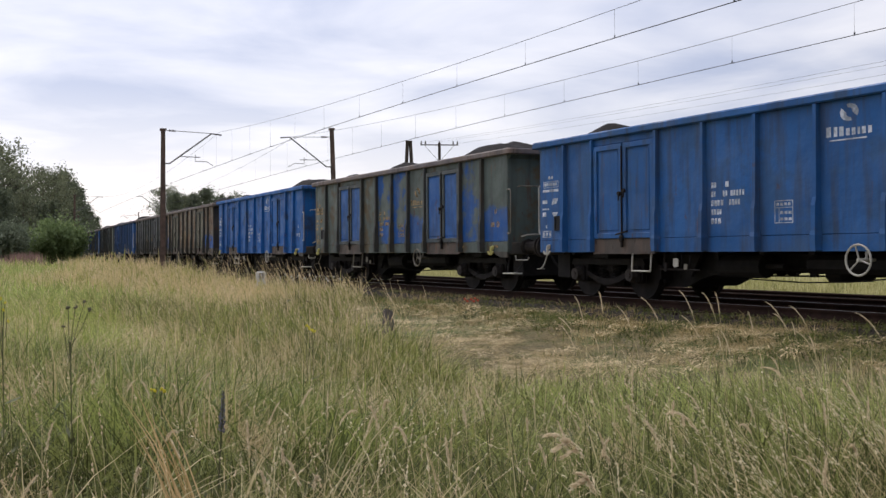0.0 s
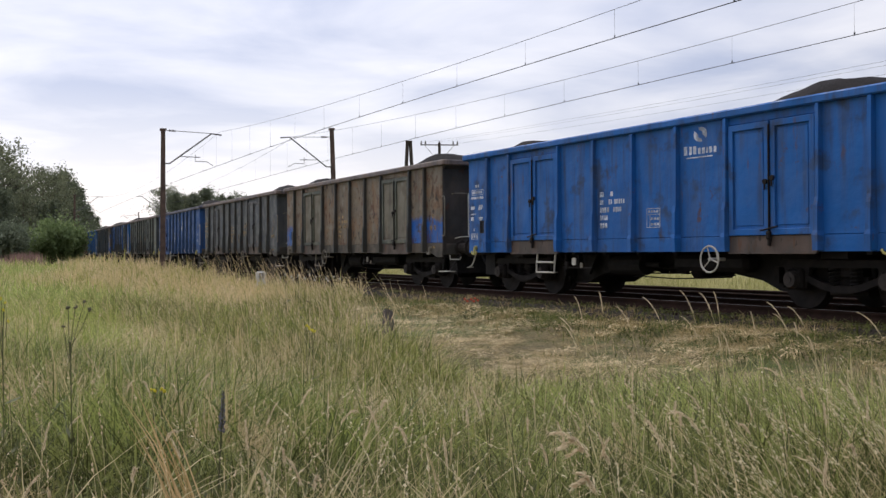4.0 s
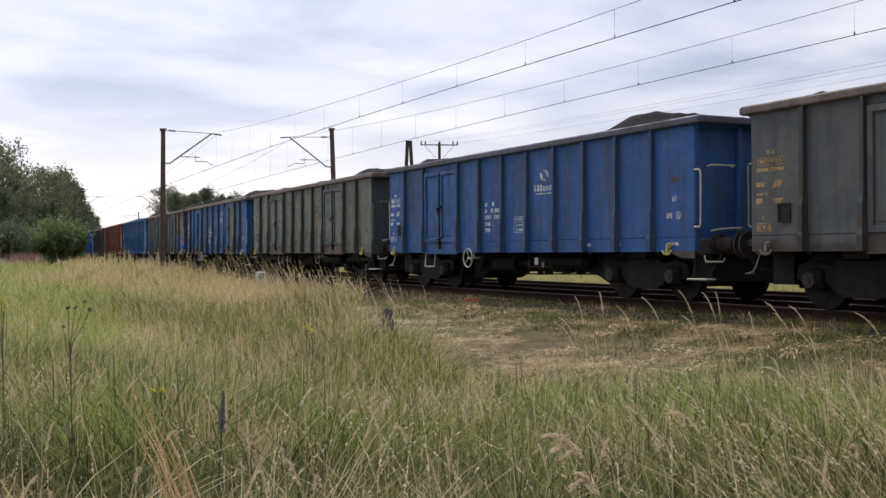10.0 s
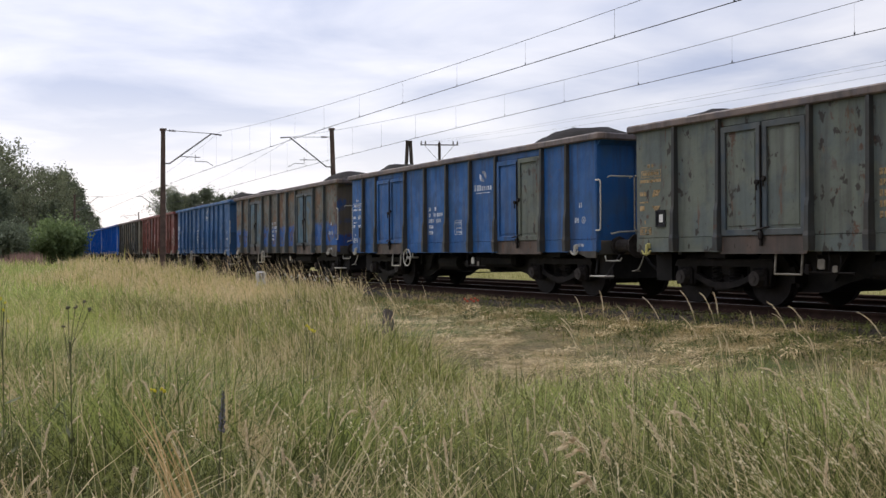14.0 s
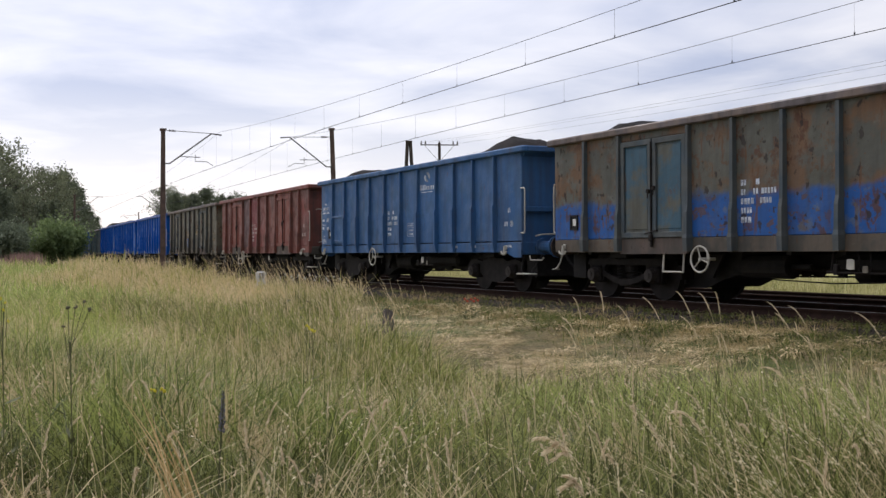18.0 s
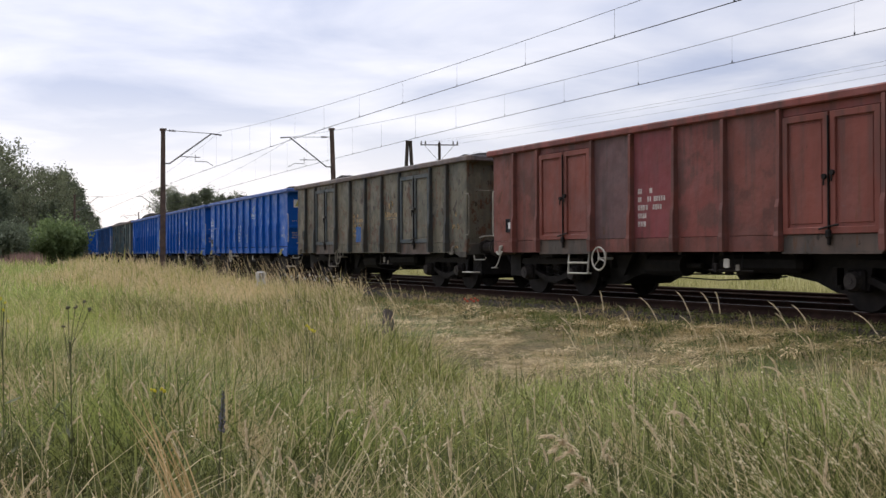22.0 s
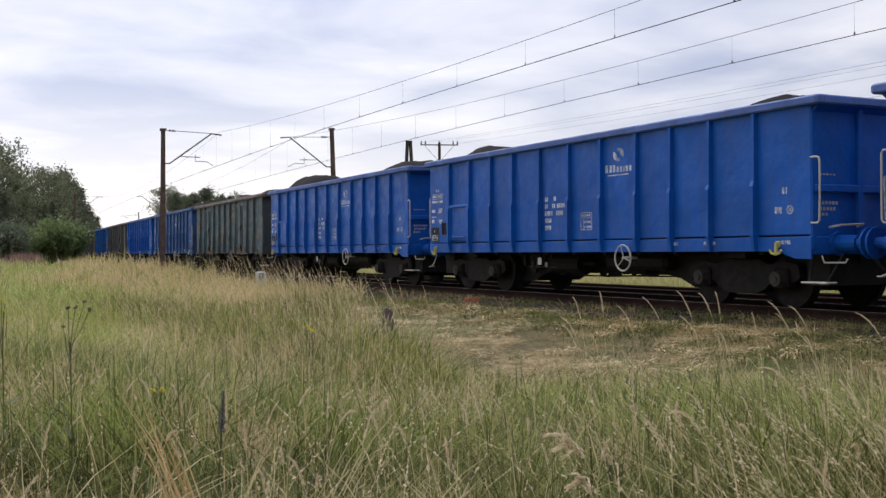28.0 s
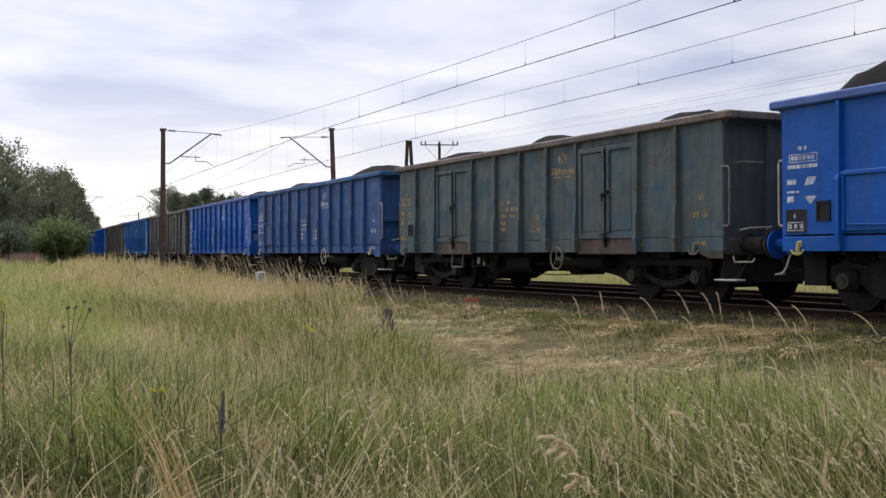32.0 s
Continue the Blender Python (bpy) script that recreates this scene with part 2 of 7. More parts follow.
PAINT = {
    "rust_sill": paint("rusty_threshold_paint", (0.108, 0.078, 0.062), (0.085, 0.070, 0.060), 0.5, 0.6, 0.4, shift=107),
    # name: base, second, patch, rust, dirt
    "blue": paint("blue_paint", BLUE, (0.03, 0.065, 0.15), 0.25, 0.4, 0.42, shift=0.0),
    "dull_blue": paint("dull_blue_paint", (0.020, 0.094, 0.265), (0.033, 0.094, 0.22), 0.45, 0.3, 0.45, shift=7),
    "deep_blue": paint("deep_blue_paint", (0.026, 0.086, 0.248), (0.038, 0.086, 0.205), 0.3, 0.42, 0.42, shift=11),
    "new_blue": paint("fresh_blue_paint", (0.004, 0.082, 0.36), None, 0, 0.05, 0.16, shift=3, rough=0.42),
    "light_blue": paint("faded_light_blue_paint", (0.034, 0.100, 0.232), (0.045, 0.105, 0.21), 0.4, 0.2, 0.3, shift=5),
    "olive": paint("olive_grey_paint", (0.088, 0.110, 0.098), (0.11, 0.085, 0.05), 0.4, 0.45, 0.4, shift=13),
    "olive_blue": paint("olive_paint_over_blue", (0.088, 0.110, 0.098), (0.018, 0.085, 0.28), 0.55, 0.4, 0.35, shift=19),
    "blue_low": paint("olive_paint_blue_below", (0.088, 0.110, 0.098), None, 0, 0.4, 0.35, (2.35, (0.018, 0.085, 0.28), 0.9), shift=23),
    "tan": paint("scorched_tan_paint", (0.152, 0.122, 0.084), (0.19, 0.122, 0.072), 0.42, 0.95, 0.3, shift=29),
    "tan_low": paint("tan_paint_blue_below", (0.152, 0.122, 0.084), (0.19, 0.122, 0.072), 0.42, 0.95, 0.3, (2.05, (0.014, 0.10, 0.36), 0.5), shift=31),
    "tan_door": paint("grey_tan_door_paint", (0.14, 0.125, 0.09), (0.12, 0.10, 0.07), 0.4, 0.4, 0.3, shift=37),
    "dark_grey": paint("dark_grey_paint", (0.090, 0.088, 0.088), (0.074, 0.080, 0.086), 0.5, 0.5, 0.4, shift=41),
    "sooty_grey": paint("sooty_grey_paint", (0.088, 0.094, 0.092), (0.076, 0.084, 0.094), 0.5, 0.5, 0.42, (1.30, (0.050, 0.040, 0.035), 0.5), shift=127),
    "green_grey": paint("green_grey_paint", (0.126, 0.140, 0.112), (0.108, 0.128, 0.118), 0.5, 0.6, 0.40, shift=43),
    "slate": paint("slate_green_paint", (0.078, 0.086, 0.085), (0.060, 0.078, 0.090), 0.5, 0.3, 0.35, shift=47),
    "rust_low": paint("rusty_olive_paint_blue_below", (0.092, 0.092, 0.074), (0.150, 0.090, 0.052), 0.42, 0.85, 0.3, (2.12, (0.018, 0.088, 0.285), 0.55), shift=53),
    "rust_door": paint("blue_green_door_paint", (0.045, 0.10, 0.14), (0.10, 0.10, 0.08), 0.5, 0.5, 0.3, shift=59),
    "red": paint("oxide_red_paint", (0.200, 0.056, 0.045), (0.150, 0.054, 0.046), 0.5, 0.3, 0.45, shift=61),
    "orange_red": paint("orange_red_door_paint", (0.190, 0.058, 0.043), None, 0, 0.35, 0.40, shift=67),
    "brown_red": paint("brown_red_paint", (0.168, 0.058, 0.045), (0.120, 0.050, 0.040), 0.45, 0.5, 0.38, shift=131),
    "dirty_red": paint("dirty_red_paint", (0.195, 0.058, 0.048), (0.130, 0.055, 0.045), 0.5, 0.45, 0.40, shift=137),
    "crimson": paint("crimson_repaint", (0.205, 0.050, 0.054), (0.185, 0.052, 0.050), 0.4, 0.15, 0.3, shift=139),
    "khaki": paint("khaki_paint", (0.132, 0.118, 0.083), (0.108, 0.104, 0.080), 0.5, 0.85, 0.42, shift=71),
    "brown": paint("brown_grey_paint", (0.10, 0.08, 0.06), (0.07, 0.065, 0.055), 0.5, 0.5, 0.45, shift=73),
    # worn brown for an end wall, darkened to hold that wall's shade
    "soot_brown": paint("shaded_end_brown_paint", (0.060, 0.050, 0.042), (0.045, 0.042, 0.038), 0.5, 0.5, 0.4, shift=149),
    "blue_brown": paint("brown_paint_blue_below", (0.11, 0.09, 0.065), (0.03, 0.075, 0.2), 0.4, 0.55, 0.35, (1.9, (0.016, 0.075, 0.30), 1.0), shift=79),
    "teal": paint("scratched_teal_grey_paint", (0.080, 0.104, 0.106), (0.052, 0.096, 0.122), 0.45, 0.55, 0.4, shift=101),
    "plum": paint("dull_plum_paint", (0.120, 0.064, 0.062), (0.105, 0.058, 0.058), 0.5, 0.3, 0.4, shift=103),
    "patch_blue": paint("bright_blue_door_paint", (0.020, 0.090, 0.28), (0.03, 0.085, 0.22), 0.4, 0.35, 0.35, shift=91),
    "khaki_frame": paint("khaki_frame_paint", (0.105, 0.108, 0.080), (0.085, 0.095, 0.080), 0.5, 0.5, 0.4, shift=97),
    "dark_post": paint("dark_blue_grey_post_paint", (0.042, 0.046, 0.046), (0.055, 0.05, 0.042), 0.5, 0.4, 0.4, shift=89),
    "grey_violet_rim": paint("grey_violet_rim_paint", (0.085, 0.088, 0.125), (0.075, 0.07, 0.085), 0.5, 0.25, 0.35, shift=109),
    "slate_blue": paint("slate_blue_post_paint", (0.036, 0.072, 0.150), (0.045, 0.066, 0.11), 0.5, 0.3, 0.35, shift=113),
    # rim blue lightened towards violet: the sky's reflection is put into the colour
    "violet_rim": paint("violet_blue_sheen_rim", (0.075, 0.130, 0.34), None, 0, 0.15, 0.2, shift=83),
}


# ---- mesh helpers ----
def box(bm, x0, x1, y0, y1, z0, z1, bevel=0.0):
    g = bmesh.ops.create_cube(bm, size=1.0, matrix=Matrix.LocRotScale(((x0 + x1) / 2, (y0 + y1) / 2, (z0 + z1) / 2), None, (x1 - x0, y1 - y0, z1 - z0)))
    if bevel:
        es = {e for v in g["verts"] for e in v.link_edges}
        bmesh.ops.bevel(bm, geom=list(es), offset=bevel, segments=1, affect="EDGES")


def rod(bm, a, b, r, n=6, r2=None, caps=True):
    a, b = Vector(a), Vector(b)
    d = b - a
    m = Matrix.Translation((a + b) / 2) @ d.to_track_quat("Z", "Y").to_matrix().to_4x4()
    bmesh.ops.create_cone(bm, cap_ends=caps, segments=n, radius1=r, radius2=r if r2 is None else r2, depth=d.length, matrix=m)


def pipe(bm, pts, r, n=6):
    """A bent tube through the points, in one piece."""
    pts = [Vector(p) for p in pts]
    rings, side = [], None
    for i, p in enumerate(pts):
        d = (pts[min(i + 1, len(pts) - 1)] - pts[max(i - 1, 0)]).normalized()
        if side is None or abs(side.dot(d)) > 0.95:
            side = d.orthogonal().normalized()
        side = (side - d * side.dot(d)).normalized()
        up = d.cross(side)
        rings.append([bm.verts.new(p + (side * math.cos(a) + up * math.sin(a)) * r) for a in [k * 2 * math.pi / n for k in range(n)]])
    for a, b in zip(rings, rings[1:]):
        for i in range(n):
            bm.faces.new((a[i], a[(i + 1) % n], b[(i + 1) % n], b[i]))
    if (pts[0] - pts[-1]).length > 1e-4:
        bm.faces.new(rings[0][::-1]), bm.faces.new(rings[-1])


def prism(bm, outline, y0, y1):
    """An outline in (x, z), extruded along y."""
    va = [bm.verts.new((x, y0, z)) for x, z in outline]
    vb = [bm.verts.new((x, y1, z)) for x, z in outline]
    n = len(outline)
    bm.faces.new(va)
    bm.faces.new(vb[::-1])
    for i in range(n):
        bm.faces.new((va[i], vb[i], vb[(i + 1) % n], va[(i + 1) % n]))


def mesh_of(name, bm, smooth_faces=False):
    bmesh.ops.recalc_face_normals(bm, faces=bm.faces)
    me = bpy.data.meshes.new(name)
    bm.to_mesh(me)
    bm.free()
    me.materials.append(None)
    if smooth_faces:
        me.shade_smooth()
    return me


def put(name, me, mat, parent=None, label="", at=None):
    """One mesh object on (shared) mesh data, with a material of its own."""
    ob = new(name, me)
    ob.material_slots[0].link = "OBJECT"
    ob.material_slots[0].material = mat
    if parent:
        ob.parent = parent
    if at is not None:
        ob.matrix_local = at
    if label:
        tagged(ob, label=label)
    return ob


def part(name, bm, mat, parent, label=""):
    return put(name, mesh_of(name, bm), mat, parent, label)


def thing(name, at, label, category, group="", kind=""):
    e = new(name)
    e.empty_display_size = 0.3
    e.matrix_world = at
    return tagged(e, label, category, group, kind)


def fast_mesh(name, verts, faces):
    """A mesh from arrays of corners and of quads or triangles (all of one size)."""
    verts, faces = np.asarray(verts, dtype=np.float32), np.asarray(faces, dtype=np.int32)
    me = bpy.data.meshes.new(name)
    me.vertices.add(len(verts))
    me.vertices.foreach_set("co", verts.ravel())
    k = faces.shape[1]
    me.loops.add(faces.size)
    me.loops.foreach_set("vertex_index", faces.ravel())
    me.polygons.add(len(faces))
    me.polygons.foreach_set("loop_start", np.arange(0, faces.size, k, dtype=np.int32))
    me.update(calc_edges=True)
    me.materials.append(None)
    return me


# ---- ground: one sheet to the horizon ----
def meadow_material():
    m, nt, b = material("meadow_soil_and_thatch", 0.9)
    vec = obj_coords(nt)
    big = ramp_of(nt, tex_noise(nt, vec, 0.35, 5), 0.35, 0.65)
    fine = ramp_of(nt, tex_noise(nt, vec, 14.0, 8, 0.7), 0.3, 0.7)
    green = mix(nt, fine, (0.06, 0.085, 0.022), (0.12, 0.14, 0.045))
    straw = mix(nt, fine, (0.13, 0.105, 0.05), (0.30, 0.245, 0.13))
    col = mix(nt, ramp_of(nt, tex_noise(nt, vec, 1.3, 6), 0.36, 0.6), green, straw)
    field = mix(nt, tex_noise(nt, vec, 0.8, 6), (0.22, 0.205, 0.075), (0.30, 0.28, 0.105))
    sp = nt.nodes.new("ShaderNodeVectorMath")
    sp.operation = "DOT_PRODUCT"
    sp.inputs[1].default_value = (0.90, 0.43, 0)
    nt.links.new(vec, sp.inputs[0])
    nt.links.new(mix(nt, ramp_of(nt, sp.outputs["Value"], 20.0, 21.5), col, field), b.inputs["Base Color"])
    bump(nt, b, tex_noise(nt, vec, 20, 8, 0.7), 0.8, 0.05)
    return m


def spaced(lo, hi, fine_lo, fine_hi, step, grow=1.22):
    mid = list(np.arange(fine_lo, fine_hi + 1e-6, step))
    d, x = step, fine_hi
    while x < hi:
        d *= grow
        x += d
        mid.append(x)
    d, x = step, fine_lo
    while x > lo:
        d *= grow
        x -= d
        mid.insert(0, x)
    return np.array(mid)


gx, gy = spaced(-2500, 2500, -45, 40, 0.9), spaced(-1500, 3500, -6, 120, 0.9)
PX, PY = np.meshgrid(gx, gy)
PZ = ground_z(PX.ravel(), PY.ravel())
gv = np.c_[PX.ravel(), PY.ravel(), PZ]
ii = np.arange(len(gv)).reshape(PX.shape)
gf = np.stack([ii[:-1, :-1], ii[:-1, 1:], ii[1:, 1:], ii[1:, :-1]], -1).reshape(-1, 4)
gm = fast_mesh("ground", gv, gf)
gm.shade_smooth()
ground = tagged(put("ground", gm, meadow_material()), "rough meadow ground with straw and thatch beside the railway", "ground", kind="structure")


# ---- railway: ballast bed, rails, sleepers ----
def sweep(name, profile, s0, s1, step, closed=True, lat0=0.0):
    """A profile of (lat, z) swept along the line."""
    s = np.arange(s0, s1 + 1e-6, step)
    k = len(profile)
    v = np.empty((len(s), k, 3))
    for j, (lat, z) in enumerate(profile):
        x, y, _ = line(s, lat + lat0)
        v[:, j] = np.c_[x, y, np.full(len(s), z)]
    idx = np.arange(len(s) * k).reshape(len(s), k)
    nxt = np.roll(idx, -1, 1) if closed else idx[:, 1:]
    cur = idx if closed else idx[:, :-1]
    f = np.stack([cur[:-1], cur[1:], nxt[1:], nxt[:-1]], -1).reshape(-1, 4)
    return fast_mesh(name, v.reshape(-1, 3), f)


def ballast_material():
    m, nt, b = material("dirty_ballast", 0.9)
    vec = obj_coords(nt)
    v = nt.nodes.new("ShaderNodeTexVoronoi")
    v.inputs["Scale"].default_value = 17.0
    nt.links.new(vec, v.inputs["Vector"])
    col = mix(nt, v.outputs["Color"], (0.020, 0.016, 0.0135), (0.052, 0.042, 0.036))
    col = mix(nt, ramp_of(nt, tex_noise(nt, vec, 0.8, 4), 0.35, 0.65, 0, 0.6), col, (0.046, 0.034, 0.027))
    nt.links.new(col, b.inputs["Base Color"])
    bump(nt, b, v.outputs["Distance"], 1.0, 0.05)
    return m


BALLAST = ballast_material()
SPACING = 4.0
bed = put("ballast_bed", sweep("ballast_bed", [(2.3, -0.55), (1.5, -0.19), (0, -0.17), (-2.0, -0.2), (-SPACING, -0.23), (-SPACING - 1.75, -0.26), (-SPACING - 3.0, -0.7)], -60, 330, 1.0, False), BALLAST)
tagged(bed, "brown dirty ballast bed under two railway tracks", "ballast", kind="structure")
rng = np.random.default_rng(4)
n_st = 9000
st_s, st_l = rng.uniform(-14, 26, n_st), rng.uniform(-SPACING - 1.9, 1.5, n_st)
sx, sy, _ = line(st_s, st_l)
sz = np.where(st_l > 1.5, -0.19 - (st_l - 1.5) * 0.45, -0.185 - 0.012 * (1.75 - st_l))
octa = np.array([(1, 0, 0), (-1, 0, 0), (0, 1, 0), (0, -1, 0), (0, 0, 1), (0, 0, -1)], float)
octf = np.array([(0, 2, 4), (2, 1, 4), (1, 3, 4), (3, 0, 4), (2, 0, 5), (1, 2, 5), (3, 1, 5), (0, 3, 5)])
sv = octa[None] * rng.uniform(0.018, 0.042, (n_st, 1, 3)) + rng.normal(0, 0.006, (n_st, 6, 3)) + np.c_[sx, sy, sz + 0.006][:, None]
sf = (octf[None] + 6 * np.arange(n_st)[:, None, None]).reshape(-1, 3)


def stone_material():
    m, nt, b = material("ballast_stones", 0.9)
    g = nt.nodes.new("ShaderNodeNewGeometry")
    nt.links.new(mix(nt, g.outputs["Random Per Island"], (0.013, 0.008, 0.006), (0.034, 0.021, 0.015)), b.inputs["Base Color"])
    return m


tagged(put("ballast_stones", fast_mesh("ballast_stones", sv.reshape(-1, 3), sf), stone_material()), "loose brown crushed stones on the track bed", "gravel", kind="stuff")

RAIL = [(-0.036, 0.0), (0.036, 0.0), (0.036, -0.035), (0.010, -0.05), (0.010, -0.13), (0.07, -0.148), (0.07, -0.165), (-0.07, -0.165), (-0.07, -0.148), (-0.010, -0.13), (-0.010, -0.05), (-0.036, -0.035)]


def railway_track(lat0, drop, shine, label):
    t = thing("railway_track", Matrix(), label, "railway track", "two parallel tracks", "structure")
    for side in (0.7535, -0.7535):
        r = put("rail", sweep("rail", [(a, z + drop) for a, z in RAIL], -60, 320, 1.0, True, lat0 + side), M["rail"], t, "rusty steel rail")
        put("running_surface", sweep("running_surface", [(-0.022, drop + 0.003), (0.022, drop + 0.003), (0.022, drop - 0.004), (-0.022, drop - 0.004)], -60, 320, 1.0, True, lat0 + side), M[shine], r, "worn rail head")
    bm = bmesh.new()
    box(bm, -0.13, 0.13, -1.3, 1.3, -0.15, 0.0, 0.02)
    me = mesh_of("sleeper", bm)
    for k in range(-30, 90):
        p, h = beside(k * 0.6, lat0, drop - 0.155)
        put("sleeper", me, M["sleeper"], t, at=Matrix.Translation(p) @ Matrix.Rotation(math.pi / 2 - h, 4, "Z"))
    return t


railway_track(0.0, 0.0, "railtop", "rusty rails on dark sleepers in brown ballast")
railway_track(-SPACING, -0.04, "dull_railtop", "empty second track with rusty rails beside the train")


# ---- overhead line ----
MASTS = [(38.3, 0.0), (103.0, 0.0), (168.0, 0.0), (236.0, 0.0)]


def mast(s, lat, way, top, lean, label):
    """A catenary mast with its bracket; way: +1 reaches to lower lat, -1 to higher lat."""
    p, h = beside(s, lat, 0)
    p.z = float(ground_z(p.x, p.y)[0]) - 0.15
    t = thing("catenary_mast", Matrix.Translation(p) @ Matrix.Rotation(-h, 4, "Z") @ Matrix.Rotation(0 if way > 0 else math.pi, 4, "Z"), label, "catenary mast", "masts along the line")
    z0 = p.z
    bm = bmesh.new()
    H = top - z0
    tilt = math.tan(radians(lean))
    for f in (-1, 1):
        a = [bm.verts.new(v) for v in ((-0.13, f * 0.14 - 0.012, 0), (0.13, f * 0.14 - 0.012, 0), (0.13, f * 0.14 + 0.012, 0), (-0.13, f * 0.14 + 0.012, 0))]
        b = [bm.verts.new(v) for v in ((-0.09 + tilt * H, f * 0.10 - 0.012, H), (0.09 + tilt * H, f * 0.10 - 0.012, H), (0.09 + tilt * H, f * 0.10 + 0.012, H), (-0.09 + tilt * H, f * 0.10 + 0.012, H))]
        bm.faces.new(a[::-1]), bm.faces.new(b)
        for i in range(4):
            bm.faces.new((a[i], a[(i + 1) % 4], b[(i + 1) % 4], b[i]))
    rod(bm, (0, 0, 0), (tilt * H, 0, H), 0.11, 4, 0.08)
    part("post", bm, M["mast"], t, "rusty tapered steel post")
    bm = bmesh.new()
    box(bm, -0.3, 0.3, -0.3, 0.3, -0.2, 0.25, 0.03)
    part("foundation", bm, M["stone"], t, "concrete foot")
    u0 = tilt * H
    dz = (top - 7.2) * 0.35 - z0

    def up(pts):
        return [(u0 + u, 0, z + dz) for u, z in pts]
    bm = bmesh.new()
    pipe(bm, up([(0.0, 5.47), (0.32, 5.47), (2.43, 7.05), (2.95, 7.0)]), 0.038)
    part("bracket_tube", bm, M["tube"], t, "grey slanting bracket tube")
    bm = bmesh.new()
    pipe(bm, up([(0.0, 7.14), (2.45, 7.06)]), 0.016)
    part("tie_rod", bm, M["tube"], t)
    bm = bmesh.new()
    for k in range(5):
        q = up([(0.3 + 0.07 * k, 7.13)])[0]
        rod(bm, q, (q[0] + 0.03, 0, q[2]), 0.055, 8)
    part("insulator", bm, M["timber"], t, "brown ribbed insulator")
    bm = bmesh.new()
    pipe(bm, up([(0.82, 5.84), (1.85, 5.82)]), 0.02)
    pipe(bm, up([(1.6, 5.95), (1.6, 5.6), (2.15, 5.62), (2.5, 5.42)]), 0.018)
    part("registration_arm", bm, M["tube"], t)
    bm = bmesh.new()
    box(bm, u0 - 0.15, u0 + 0.15, -0.13, 0.13, H - 0.1, H + 0.02)
    part("cap", bm, M["mast"], t)
    return t


for s_m, _ in MASTS:
    mast(s_m, 2.9, 1, 7.2, 0.5, "rusty tapered steel catenary mast standing in tall grass")
    mast(s_m + 2.2, -SPACING - 3.0, -1, 7.85, 1.6, "dark leaning catenary mast beyond the second track")


def overhead(lat, contact, low, phase, label):
    t = thing("overhead_wires", Matrix(), label, "overhead line", "overhead wires", "")
    s = np.arange(-58, 236, 1.0)

    def h_m(q):
        d = np.mod(q - 38.2 + 32.4, 64.8) - 32.4
        return low + 1.1 * (1 - np.abs(d) / 32.4) ** 2

    def strand(name, zs, r, n=5):
        x, y, hd = line(s, lat)
        a = np.arange(n) * 2 * math.pi / n
        v = np.stack([x[:, None] + r * np.cos(a) * np.cos(hd)[:, None], y[:, None] - r * np.cos(a) * np.sin(hd)[:, None], zs[:, None] + r * np.sin(a)[None]], -1)
        idx = np.arange(len(s) * n).reshape(len(s), n)
        nx = np.roll(idx, -1, 1)
        put(name, fast_mesh(name, v.reshape(-1, 3), np.stack([idx[:-1], idx[1:], nx[1:], nx[:-1]], -1).reshape(-1, 4)), M["wire"], t)
    strand("messenger_wire", h_m(s), 0.0065)
    strand("contact_wire", np.full(len(s), contact), 0.0105 if lat == 0 else 0.0092)
    for q in np.arange(phase - 50.4, 120, 3.6):
        p, hd = beside(q, lat)
        bm = bmesh.new()
        rod(bm, (0, 0, contact), (0, 0, float(h_m(q))), 0.0022, 4)
        box(bm, -0.010, 0.010, -0.022, 0.022, contact, contact + 0.06)
        put("dropper", mesh_of("dropper", bm), M["wire"], t, at=Matrix.Translation(p))
    return t


overhead(0.0, 5.45, 6.05, 3.0, "double contact wire with messenger and droppers over the train")
overhead(-SPACING, 5.345, 5.985, 0.2, "thin contact wire with messenger over the second track")


# ---- poles of the power line beyond the tracks ----
def power_pole(x, y, top):
    z = float(ground_z(x, y)[0]) - 0.3
    t = thing("power_pole", Matrix.Translation((x, y, z)) @ Matrix.Rotation(0.12, 4, "Z"), "slim wooden power pole with a wide steel crossarm", "utility pole")
    H = top - z
    bm = bmesh.new()
    rod(bm, (0, 0, 0), (0, 0, H), 0.15, 8, 0.09)
    part("pole", bm, M["timber"], t)
    bm = bmesh.new()
    box(bm, -1.3, 1.3, -0.04, 0.04, H - 0.18, H - 0.11)
    part("crossarm", bm, M["tube"], t)
    for sgn in (-1, 1):
        bm = bmesh.new()
        rod(bm, (sgn * 1.0, 0, H - 0.2), (0.0, 0, H - 1.3), 0.016, 5)
        part("brace", bm, M["tube"], t)
    for u in (-1.25, -0.95, 0, 0.95, 1.25):
        bm = bmesh.new()
        rod(bm, (u, 0, H - 0.12), (u, 0, H + 0.12), 0.05, 7, 0.035)
        part("insulator", bm, M["timber"], t)
    return t


